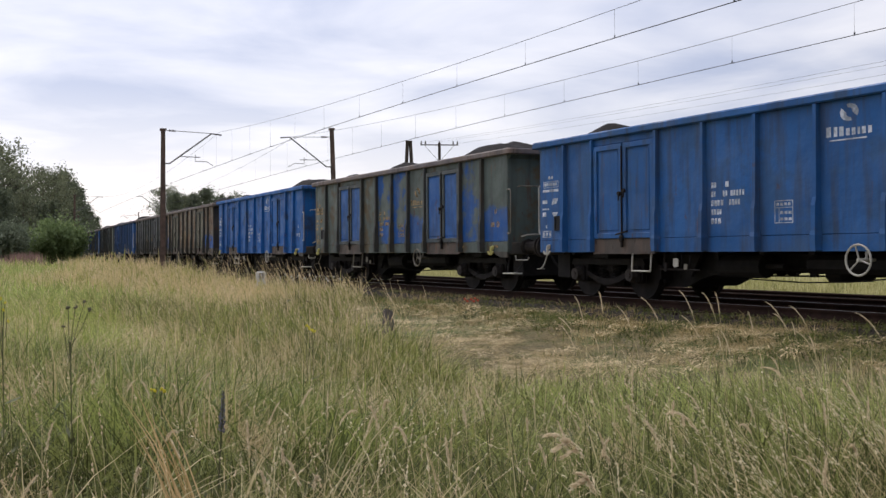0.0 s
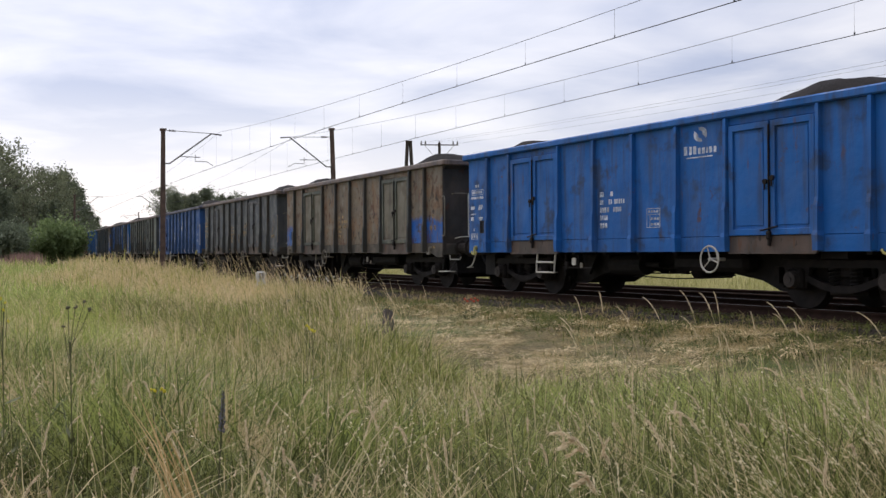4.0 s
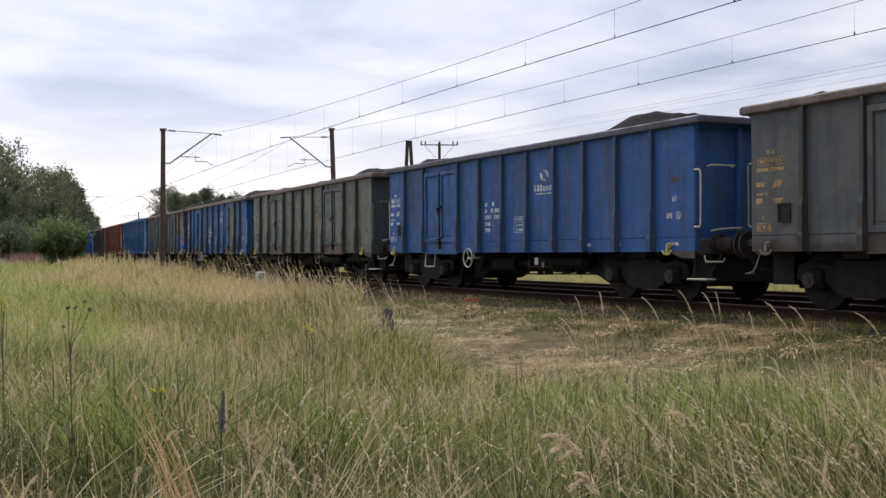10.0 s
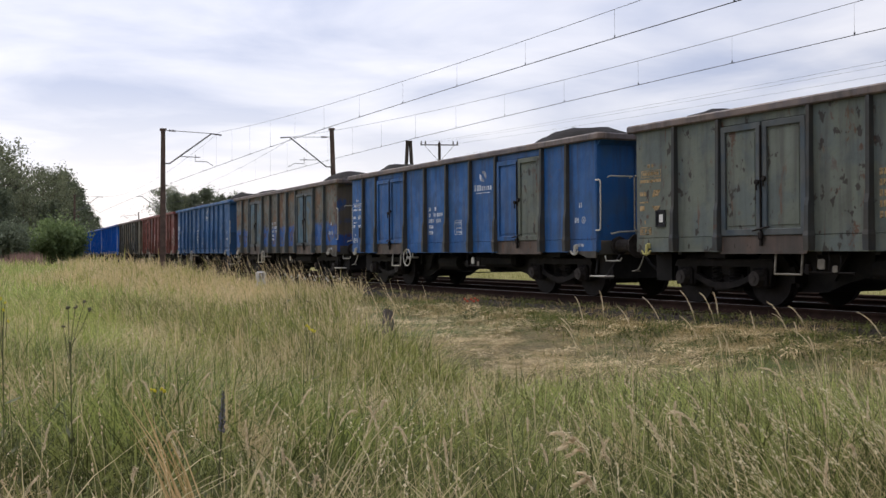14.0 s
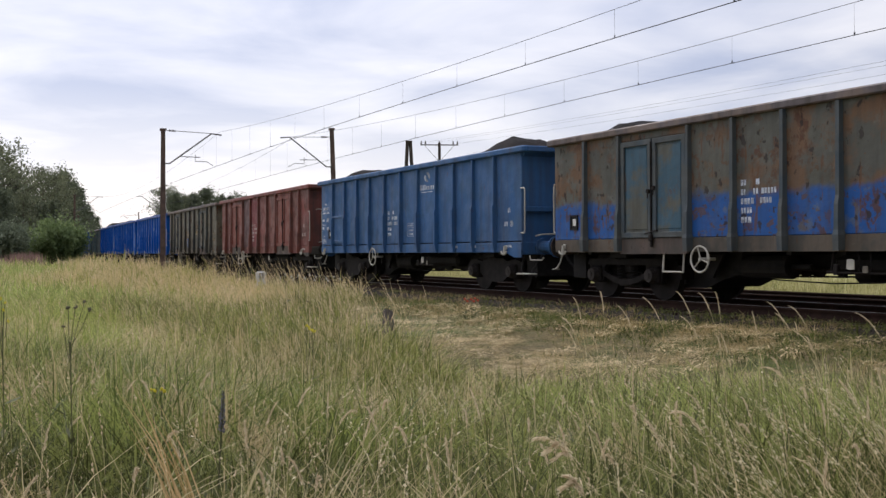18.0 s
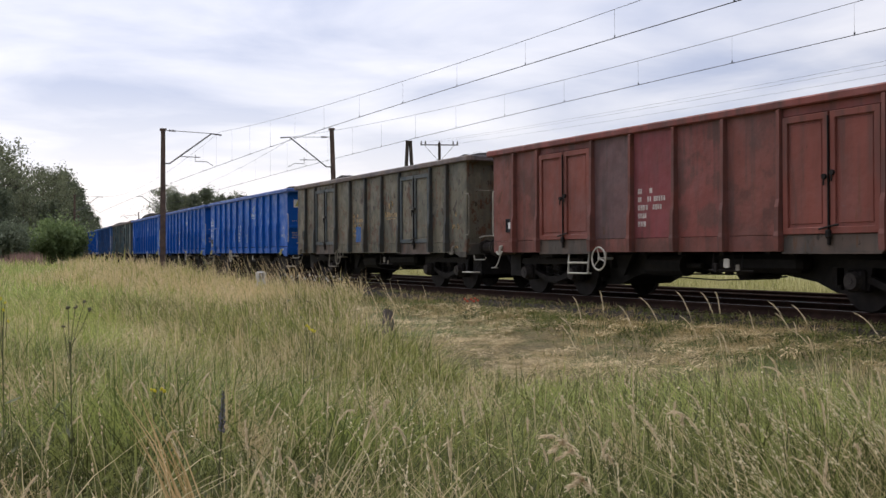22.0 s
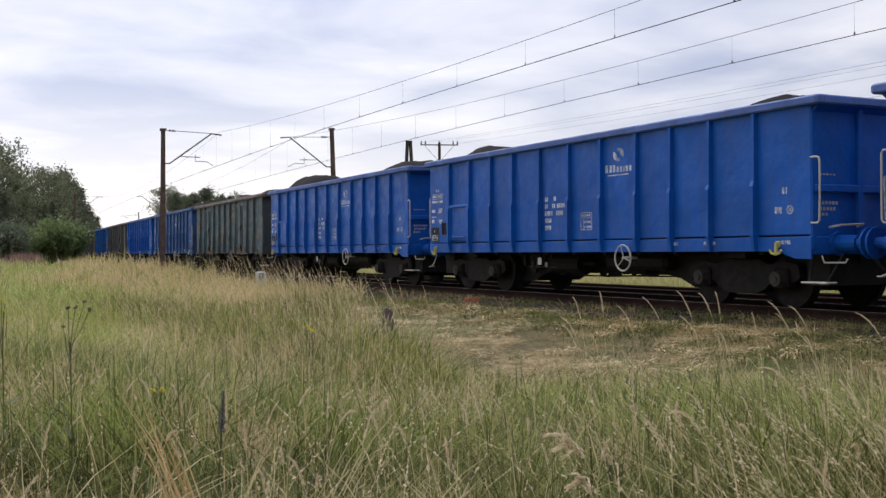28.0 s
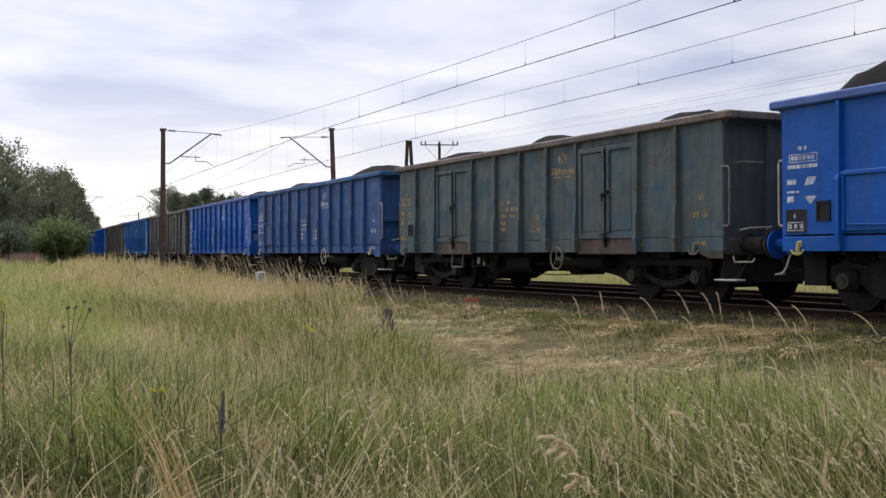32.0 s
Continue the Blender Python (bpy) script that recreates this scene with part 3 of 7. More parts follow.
def a_pole(x, y, top):
    z = float(ground_z(x, y)[0]) - 0.3
    t = thing("a_frame_pole", Matrix.Translation((x, y, z)) @ Matrix.Rotation(0.2, 4, "Z"), "dark timber A-frame pole of the power line", "utility pole")
    H = top - z
    for sgn in (-1, 1):
        bm = bmesh.new()
        rod(bm, (sgn * 0.62, 0, 0), (sgn * 0.10, 0, H), 0.17, 8, 0.12)
        part("leg", bm, M["timber"], t)
    bm = bmesh.new()
    box(bm, -0.22, 0.22, -0.12, 0.12, H - 0.12, H + 0.02, 0.02)
    part("cap", bm, M["timber"], t)
    bm = bmesh.new()
    box(bm, -0.40, 0.40, -0.06, 0.06, H * 0.5, H * 0.5 + 0.16)
    part("crosspiece", bm, M["timber"], t)
    return t


power_pole(-0.2, 72.0, 8.35)
a_pole(-2.35, 74.0, 8.7)
for u, zz in ((-1.25, 8.35), (0.0, 8.42), (1.25, 8.3), (1.9, 7.6)):
    pts = []
    for k in range(25):
        f = k / 24
        x, y = -0.2 + u + f * 30.5, 72.0 - f * 62
        pts.append((x, y, zz - 1.5 * f * (1 - f) * 4 * 0.25 - 0.75 * f))
    bm = bmesh.new()
    pipe(bm, pts, 0.005, 4)
    tagged(put("power_wire", mesh_of("power_wire", bm), M["wire"]), "thin dark power line wire hung from the pole", "wire", "power wires")


# ---- trees ----
def leaf_material(name, dark, light):
    m, nt, b = material(name, 0.65)
    g = nt.nodes.new("ShaderNodeNewGeometry")
    vec = obj_coords(nt)
    f = ramp_of(nt, tex_noise(nt, vec, 0.5, 3), 0.35, 0.65)
    col = mix(nt, g.outputs["Random Per Island"], dark, light)
    col = mix(nt, f, col, tuple(0.7 * v for v in dark))
    nt.links.new(col, b.inputs["Base Color"])
    tr = nt.nodes.new("ShaderNodeBsdfTranslucent")
    nt.links.new(col, tr.inputs["Color"])
    mx = nt.nodes.new("ShaderNodeMixShader")
    mx.inputs[0].default_value = 0.3
    nt.links.new(b.outputs[0], mx.inputs[1])
    nt.links.new(tr.outputs[0], mx.inputs[2])
    nt.links.new(mx.outputs[0], nt.nodes["Material Output"].inputs[0])
    return m


# birch and pine colours are paled: distance haze is mixed into the leaves
LEAF = {
    "birch": leaf_material("hazed_birch_leaves", (0.150, 0.168, 0.100), (0.27, 0.285, 0.175)),
    "pine": leaf_material("hazed_pine_needles", (0.115, 0.138, 0.088), (0.20, 0.225, 0.140)),
    "bush": leaf_material("willow_leaves", (0.130, 0.180, 0.068), (0.245, 0.305, 0.125)),
}
BARK = plain("bark", (0.06, 0.045, 0.035), (0.16, 0.13, 0.11), 3, 0.9)


def tree_parts(kind, H, seed):
    """Meshes of a trunk with limbs and of a crown of small leaves."""
    r = np.random.default_rng(seed)
    bm = bmesh.new()
    tips = []
    if kind == "bush":
        for k in range(9):
            a = r.uniform(0, 6.28)
            e = Vector((math.cos(a) * r.uniform(0.3, 0.55) * H, math.sin(a) * r.uniform(0.3, 0.55) * H, H * r.uniform(0.45, 0.8)))
            rod(bm, (0, 0, -0.2), e, 0.07, 5, 0.02)
            tips += [e * f for f in (0.55, 0.8, 1.0)]
        size, spread, n = 0.11, 0.15 * H, 240
    else:
        bend = Vector((r.normal(0, 0.05), r.normal(0, 0.05), 1)) * H
        rod(bm, (0, 0, -0.3), bend * 0.5, 0.022 * H, 7, 0.014 * H)
        rod(bm, bend * 0.5, bend * 0.97, 0.014 * H, 6, 0.003 * H)
        nl = 26 if kind == "birch" else 34
        for k in range(nl):
            f = 0.22 + 0.76 * (k + 0.5) / nl
            a = k * 2.4 + r.uniform(-0.4, 0.4)
            if kind == "birch":
                ln, rise = H * 0.24 * (1.15 - 0.75 * abs(f - 0.5)) * r.uniform(0.6, 1.15), 0.55
            else:
                ln, rise = H * 0.26 * (1.12 - f) * r.uniform(0.65, 1.2), 0.05
            b0 = bend * f
            e = b0 + Vector((math.cos(a) * ln, math.sin(a) * ln, ln * rise))
            rod(bm, b0, e, 0.006 * H * (1.3 - f), 4, 0.002 * H)
            tips += [b0.lerp(e, 0.45), b0.lerp(e, 0.75), e]
        tips.append(bend)
        size, spread, n = (0.155, 0.055 * H, 64) if kind == "birch" else (0.155, 0.036 * H, 60)
    trunk = mesh_of("trunk", bm)
    c = np.array([tuple(t) for t in tips])
    w = r.uniform(0.35, 1.5, len(c))
    cnt = np.maximum(8, (n * w)).astype(int)
    base = np.repeat(c, cnt, 0)
    k = len(base)
    pos = base + r.normal(0, 1, (k, 3)) * spread * np.repeat(r.uniform(0.5, 1.15, len(c)), cnt)[:, None] * np.array([1, 1, 0.7])
    d1, d2 = r.normal(0, 1, (k, 3)), r.normal(0, 1, (k, 3))
    d1 /= np.linalg.norm(d1, axis=1)[:, None]
    d2 -= d1 * (d1 * d2).sum(1)[:, None]
    d2 /= np.linalg.norm(d2, axis=1)[:, None]
    sc = (size * r.uniform(0.6, 1.4, k))[:, None]
    v = np.stack([pos - d1 * sc, pos + d2 * sc * 0.55, pos + d1 * sc, pos - d2 * sc * 0.55], 1)
    crown = fast_mesh("crown", v.reshape(-1, 3), np.arange(4 * k).reshape(k, 4))
    return trunk, crown


TREES = {}
for kind, H, seeds in (("birch", 13.0, (1, 2, 3)), ("pine", 13.0, (4, 5, 6)), ("bush", 3.4, (7, 8))):
    TREES[kind] = [tree_parts(kind, H, sd) for sd in seeds]
TREE_LABEL = {"birch": "leafy birch with thin upper twigs at the wood's edge", "pine": "dark pine in the wood beside the line", "bush": "dense round green willow bush by the meadow"}


def plant_tree(kind, k, x, y, height, turn, wide=1.0, leaves=None):
    trunk, crown = TREES[kind][k % len(TREES[kind])]
    f = height / (13.0 if kind != "bush" else 3.4)
    z = float(ground_z(x, y)[0]) - 0.05
    t = thing("bush" if kind == "bush" else "tree", Matrix.LocRotScale((x, y, z), Euler((0, 0, turn)), (f * wide, f * wide, f)), TREE_LABEL[kind], "bush" if kind == "bush" else "tree", "bushes at the wood's edge" if kind == "bush" else "wood beside the line")
    put("trunk", trunk, BARK, t)
    put("crown", crown, LEAF[leaves or kind], t)


r_t = random.Random(5)


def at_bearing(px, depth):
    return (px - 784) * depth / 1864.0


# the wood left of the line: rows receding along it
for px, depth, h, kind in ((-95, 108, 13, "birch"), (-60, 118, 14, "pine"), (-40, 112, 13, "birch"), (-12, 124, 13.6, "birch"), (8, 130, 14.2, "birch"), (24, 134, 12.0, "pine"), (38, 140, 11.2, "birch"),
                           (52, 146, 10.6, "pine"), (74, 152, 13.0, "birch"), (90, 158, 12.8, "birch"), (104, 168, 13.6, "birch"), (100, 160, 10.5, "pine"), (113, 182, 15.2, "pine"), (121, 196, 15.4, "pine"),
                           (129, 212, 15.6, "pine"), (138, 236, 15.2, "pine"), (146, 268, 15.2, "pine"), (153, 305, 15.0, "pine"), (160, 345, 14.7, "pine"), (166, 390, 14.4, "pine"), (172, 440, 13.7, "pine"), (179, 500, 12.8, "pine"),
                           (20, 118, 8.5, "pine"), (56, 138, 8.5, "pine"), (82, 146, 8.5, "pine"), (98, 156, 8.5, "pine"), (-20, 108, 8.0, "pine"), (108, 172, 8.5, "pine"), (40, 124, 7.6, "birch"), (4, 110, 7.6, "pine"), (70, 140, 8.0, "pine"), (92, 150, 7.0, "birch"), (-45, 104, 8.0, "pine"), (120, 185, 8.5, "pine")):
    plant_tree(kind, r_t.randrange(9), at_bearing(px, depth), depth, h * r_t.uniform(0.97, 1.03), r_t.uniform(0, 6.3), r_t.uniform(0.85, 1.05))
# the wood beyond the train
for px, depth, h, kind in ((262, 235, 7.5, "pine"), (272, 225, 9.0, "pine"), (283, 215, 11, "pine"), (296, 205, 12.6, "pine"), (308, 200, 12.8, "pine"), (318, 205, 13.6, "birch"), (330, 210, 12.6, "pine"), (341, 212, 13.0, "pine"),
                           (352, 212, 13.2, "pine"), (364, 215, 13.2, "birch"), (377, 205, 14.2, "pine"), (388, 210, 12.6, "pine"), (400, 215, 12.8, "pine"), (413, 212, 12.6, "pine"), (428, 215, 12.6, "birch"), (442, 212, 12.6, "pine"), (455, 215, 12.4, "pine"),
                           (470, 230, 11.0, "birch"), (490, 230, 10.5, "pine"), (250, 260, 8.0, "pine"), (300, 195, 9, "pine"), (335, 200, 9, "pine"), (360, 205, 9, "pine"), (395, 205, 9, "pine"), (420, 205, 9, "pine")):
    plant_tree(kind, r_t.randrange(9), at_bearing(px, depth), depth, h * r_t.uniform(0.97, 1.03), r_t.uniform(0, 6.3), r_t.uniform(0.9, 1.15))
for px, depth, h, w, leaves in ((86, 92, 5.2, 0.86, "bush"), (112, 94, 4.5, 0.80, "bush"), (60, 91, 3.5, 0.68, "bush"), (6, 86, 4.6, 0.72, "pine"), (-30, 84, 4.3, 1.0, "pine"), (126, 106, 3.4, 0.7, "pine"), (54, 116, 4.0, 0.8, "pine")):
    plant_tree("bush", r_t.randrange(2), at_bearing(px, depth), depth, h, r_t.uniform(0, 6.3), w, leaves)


def heath_patch(x, y, seed):
    """A low thicket of reddish dry weeds."""
    r = np.random.default_rng(seed)
    k = 900
    px, py = x + r.normal(0, 0.55, k), y + r.normal(0, 0.7, k)
    z = ground_z(px, py)
    h = r.uniform(0.5, 1.35, k)
    a = r.uniform(0, 6.28, k)
    w = 0.05
    v = np.stack([np.c_[px - w, py, z], np.c_[px + w, py, z], np.c_[px + 0.25 * np.cos(a), py + 0.25 * np.sin(a), z + h]], 1)
    ob = put("dry_weeds", fast_mesh("dry_weeds", v.reshape(-1, 3), np.arange(3 * k).reshape(k, 3)), leaf_material("reddish_weeds", (0.24, 0.145, 0.12), (0.40, 0.28, 0.24)))
    tagged(ob, "low thicket of reddish dry weeds below the bushes", "weeds", kind="stuff")


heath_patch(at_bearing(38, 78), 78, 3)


# ---- meadow grass ----
def see_through(nt, b, col, share=0.42):
    """Thin plant tissue that lets some of the light pass."""
    nt.links.new(col, b.inputs["Base Color"])
    tr = nt.nodes.new("ShaderNodeBsdfTranslucent")
    nt.links.new(col, tr.inputs["Color"])
    mx = nt.nodes.new("ShaderNodeMixShader")
    mx.inputs[0].default_value = share
    nt.links.new(b.outputs[0], mx.inputs[1])
    nt.links.new(tr.outputs[0], mx.inputs[2])
    nt.links.new(mx.outputs[0], nt.nodes["Material Output"].inputs[0])


def grass_material(name, dry, dark, mid, straw):
    """dry: how much of the sward is straw."""
    m, nt, b = material(name, 0.6)
    g = nt.nodes.new("ShaderNodeNewGeometry")
    vec = obj_coords(nt)
    rnd = g.outputs["Random Per Island"]
    col = mix(nt, ramp_of(nt, rnd, 0.12, 0.80), dark, tuple(1.13 * v for v in mid))
    # clumps a hand wide differ in tone; straw stands in patches
    tone = tex_noise(nt, vec, 2.8, 3, 0.6, (1.0, 1.0, 0.25))
    col = mix(nt, ramp_of(nt, tone, 0.52, 0.66, 0.0, 0.8), col, dark)
    total = None
    for src, share in ((rnd, 0.45), (tex_noise(nt, vec, 0.8, 4), 2.6), (tex_noise(nt, vec, 2.6, 4, 0.6, (1.0, 1.0, 0.2)), 1.8)):
        ad = nt.nodes.new("ShaderNodeMath")
        ad.operation, ad.inputs[1].default_value = "MULTIPLY_ADD", share
        nt.links.new(src, ad.inputs[0])
        if total is None:
            ad.inputs[2].default_value = 0.0
        else:
            nt.links.new(total, ad.inputs[2])
        total = ad.outputs[0]
    col = mix(nt, ramp_of(nt, total, 2.55 - dry, 2.80 - dry, 0.0, 0.9), col, mix(nt, rnd, straw, tuple(0.7 * v for v in straw)))
    b.inputs["Specular IOR Level"].default_value = 0.25
    see_through(nt, b, col)
    return m


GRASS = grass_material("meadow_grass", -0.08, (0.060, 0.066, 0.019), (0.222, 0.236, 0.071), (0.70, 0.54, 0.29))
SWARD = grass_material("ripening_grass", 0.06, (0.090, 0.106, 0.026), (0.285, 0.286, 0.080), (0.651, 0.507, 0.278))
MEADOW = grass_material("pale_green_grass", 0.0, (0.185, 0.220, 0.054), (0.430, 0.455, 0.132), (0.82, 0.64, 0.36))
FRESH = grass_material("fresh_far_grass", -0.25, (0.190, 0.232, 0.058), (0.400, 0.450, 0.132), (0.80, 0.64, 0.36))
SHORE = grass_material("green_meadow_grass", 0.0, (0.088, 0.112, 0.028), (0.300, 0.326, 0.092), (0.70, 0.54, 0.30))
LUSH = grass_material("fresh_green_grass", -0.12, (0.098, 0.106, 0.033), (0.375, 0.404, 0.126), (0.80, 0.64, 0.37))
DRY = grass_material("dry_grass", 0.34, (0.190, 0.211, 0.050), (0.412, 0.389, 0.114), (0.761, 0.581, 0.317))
HAY = grass_material("cut_hay", 0.36, (0.056, 0.054, 0.022), (0.205, 0.160, 0.069), (0.56, 0.425, 0.215))


def blade_arrays(x, y, z, h, w, lean, az, face, levels=(0.0, 0.38, 0.72, 1.0)):
    """Curved tapering blades, two corners at each level and one at the tip."""
    n, m = len(x), len(levels)
    t = np.array(levels)[None]
    out = (lean * h)[:, None] * t ** 1.8
    up = h[:, None] * t * (1 - 0.28 * np.minimum(lean, 2.6)[:, None] * t)
    cx = x[:, None] + np.cos(az)[:, None] * out
    cy = y[:, None] + np.sin(az)[:, None] * out
    cz = z[:, None] + up
    hw = 0.5 * w[:, None] * np.interp(t, [0, 0.38, 0.72, 1.0], [0.8, 1.0, 0.7, 0.0])
    fx, fy = np.cos(face)[:, None] * hw, np.sin(face)[:, None] * hw
    c = 2 * m - 1
    v = np.empty((n, c, 3), np.float32)
    for k in range(m - 1):
        v[:, 2 * k] = np.c_[cx[:, k] - fx[:, k], cy[:, k] - fy[:, k], cz[:, k]]
        v[:, 2 * k + 1] = np.c_[cx[:, k] + fx[:, k], cy[:, k] + fy[:, k], cz[:, k]]
    v[:, c - 1] = np.c_[cx[:, m - 1], cy[:, m - 1], cz[:, m - 1]]
    f = []
    for k in range(m - 2):
        f += [(2 * k, 2 * k + 1, 2 * k + 3), (2 * k, 2 * k + 3, 2 * k + 2)]
    f.append((c - 3, c - 2, c - 1))
    return v.reshape(-1, 3), (np.array(f)[None] + c * np.arange(n)[:, None, None]).reshape(-1, 3)


MOWN_X = [-40, -2.6, -2.0, -0.74, 0.1, 1.9, 4.1, 8.0]
MOWN_Y = [400, 60, 22.5, 14.8, 11.6, 9.9, 8.7, 7.4]


def mown(x, y):
    """Above 0 on the mown strip beside the rails, below 0 in the standing grass."""
    return y - np.interp(x, MOWN_X, MOWN_Y) + 0.25 * np.sin(x * 2.3) + 0.25 * np.sin(y * 3.1 + x)


def scatter(rg, n, y0, y1, power=1.0):
    """Points of the plan over the view's wedge between two distances."""
    y = (y0 ** power + rg.uniform(0, 1, n) * (y1 ** power - y0 ** power)) ** (1 / power)
    x = rg.uniform(-1, 1, n) * (0.445 * y + 0.7)
    return x, y


def waves(x, y, k):
    return 0.5 + 0.25 * np.sin(x * k + 2 * np.sin(y * k * 0.6)) + 0.25 * np.sin(y * k * 0.9 + 1.7 * np.sin(x * k * 0.5 + 1))


def lean_way(rg, x, y):
    """The way the blades lean: coherent over a tuft, swept by the wind."""
    base = np.where(x > 1.0, 2.9, np.where(x > -1.6, 0.5, 2.4))
    return base + 1.2 * np.sin(1.7 * x + 2.1 * np.sin(0.9 * y)) + 0.9 * np.sin(2.6 * y + x) + rg.normal(0, 1.55, len(x))


rg = np.random.default_rng(11)
tall, stems, cut = [], [], []
for n, y0, y1, w in ((70000, 2.7, 6.0, 0.0068), (112000, 6.0, 13.0, 0.0066), (105000, 13.0, 27.0, 0.0088), (80000, 27.0, 60.0, 0.016), (20000, 60.0, 110.0, 0.045)):
    # tufts, then blades round them
    tx, ty = scatter(rg, n // 18, y0, y1, 1.6)
    spread = 0.05 + 0.006 * y0
    x, y = np.repeat(tx, 18) + rg.normal(0, spread, 18 * len(tx)), np.repeat(ty, 18) + rg.normal(0, spread, 18 * len(tx))
    tall_tuft = np.repeat(rg.uniform(0.42, 1.32, len(tx)), 18)
    n = len(x)
    s, lat = track_coords(x, y)
    mw = mown(x, y)
    keep = (lat > 2.5) & (mw < rg.uniform(-0.9, 0.4, n)) & (np.hypot(x, y) > 1.6)
    x, y, s, lat, mw, tall_tuft = x[keep], y[keep], s[keep], lat[keep], mw[keep], tall_tuft[keep]
    k = len(x)
    green_far = smooth(lat, 14, 24) * smooth(y, 22, 40)
    h = tall_tuft * rg.uniform(0.26, 0.68, k) * (0.68 + 0.64 * waves(x, y, 1.1)) * (1 + 0.40 * smooth(s, 12, 34)) * (1 - 0.5 * green_far) * (0.6 + 0.4 * smooth(-mw, -0.2, 1.6))
    lean = np.where(rg.uniform(0, 1, k) < 0.22, rg.uniform(0.9, 2.3, k), np.abs(rg.normal(0.75, 0.5, k)))
    tall.append((x, y, ground_z(x, y) - 0.02, h, w * rg.uniform(0.5, 1.9, k) ** 1.3, lean, lean_way(rg, x, y), rg.uniform(-0.9, 0.9, k)))


# broad dark leaves low in the nearest sward
x, y = scatter(rg, 9000, 2.2, 7.0, 1.5)
s, lat = track_coords(x, y)
keep = (lat > 2.6) & (mown(x, y) < -0.3) & (waves(x + 5, y, 1.6) > rg.uniform(0.2, 0.8, len(x)))
x, y = x[keep], y[keep]
k = len(x)
broad = [(x, y, ground_z(x, y), rg.uniform(0.25, 0.58, k), rg.uniform(0.008, 0.015, k), np.abs(rg.normal(0.9, 0.5, k)), rg.uniform(0, 6.3, k), rg.uniform(-0.9, 0.9, k))]


def grass_object(name, rows, mat, label, levels=(0.0, 0.38, 0.72, 1.0)):
    cols = [np.concatenate(c) for c in zip(*rows)]
    v, f = blade_arrays(*cols, levels)
    return tagged(put(name, fast_mesh(name, v, f), mat), label, "grass", kind="stuff")


FAR_LEVELS = (0.0, 0.55, 1.0)
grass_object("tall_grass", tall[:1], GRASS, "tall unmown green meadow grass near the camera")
# the meadow goes on round and behind the camera
tx, ty = rg.uniform(-16, 16, 3200), rg.uniform(-12, 12, 3200)
keep = (np.abs(tx) > 0.46 * ty + 0.6) & (np.hypot(tx, ty) > 1.3)
tx, ty = tx[keep], ty[keep]
x, y = (np.repeat(tx, 16) + rg.normal(0, 0.22, 16 * len(tx))), (np.repeat(ty, 16) + rg.normal(0, 0.22, 16 * len(tx)))
s, lat = track_coords(x, y)
keep = (lat > 3.5) & (mown(x, y) < 0) & (np.hypot(x, y) > 1.2)
x, y = x[keep], y[keep]
k = len(x)
around = [(x, y, ground_z(x, y) - 0.02, rg.uniform(0.25, 0.7, k), rg.uniform(0.006, 0.013, k), np.abs(rg.normal(0.6, 0.5, k)), lean_way(rg, x, y), rg.uniform(0, 3.1, k))]
grass_object("tall_grass", around, SWARD, "tall unmown meadow grass round the camera's stand", FAR_LEVELS)
grass_object("broad_grass", broad, GRASS, "broad green grass leaves low in the meadow")
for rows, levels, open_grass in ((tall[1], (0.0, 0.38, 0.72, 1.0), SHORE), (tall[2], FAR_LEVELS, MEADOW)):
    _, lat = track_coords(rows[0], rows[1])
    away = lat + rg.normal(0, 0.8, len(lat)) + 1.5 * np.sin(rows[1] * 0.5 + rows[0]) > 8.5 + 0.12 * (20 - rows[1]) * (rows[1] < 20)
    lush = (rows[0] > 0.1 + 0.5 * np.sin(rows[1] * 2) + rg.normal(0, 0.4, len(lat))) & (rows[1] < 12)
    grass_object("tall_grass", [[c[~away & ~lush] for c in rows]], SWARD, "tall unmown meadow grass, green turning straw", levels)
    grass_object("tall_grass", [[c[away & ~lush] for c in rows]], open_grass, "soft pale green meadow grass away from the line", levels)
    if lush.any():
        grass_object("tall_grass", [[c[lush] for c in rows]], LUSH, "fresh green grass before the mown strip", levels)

fresh = [np.concatenate(c) for c in zip(*tall[3:])]
_, lat = track_coords(fresh[0], fresh[1])
fresh_part = lat + rg.normal(0, 1.2, len(lat)) + 1.8 * np.sin(fresh[1] * 0.25) > 8.6
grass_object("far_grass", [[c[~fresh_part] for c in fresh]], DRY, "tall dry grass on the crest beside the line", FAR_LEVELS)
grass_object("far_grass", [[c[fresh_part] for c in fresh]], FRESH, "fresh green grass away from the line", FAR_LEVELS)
# long dry stalks that stand and lean over the sward
stalks = []
for n, y0, y1, w in ((420, 2.8, 7.0, 0.0056), (2100, 7.0, 14.0, 0.0060)):
    x, y = scatter(rg, n, y0, y1, 1.4)
    s, lat = track_coords(x, y)
    keep = (lat > 2.6) & (mown(x, y) < rg.uniform(-1.2, 0.3, n)) & ((x < 0.2) | (y < 5.5) | (rg.uniform(0, 1, n) < 0.35))
    x, y = x[keep], y[keep]
    k = len(x)
    stalks.append((x, y, ground_z(x, y), rg.uniform(0.5, 0.92, k), w * rg.uniform(0.6, 1.3, k), np.abs(rg.normal(0.6, 0.5, k)), lean_way(rg, x, y), rg.uniform(-0.9, 0.9, k)))
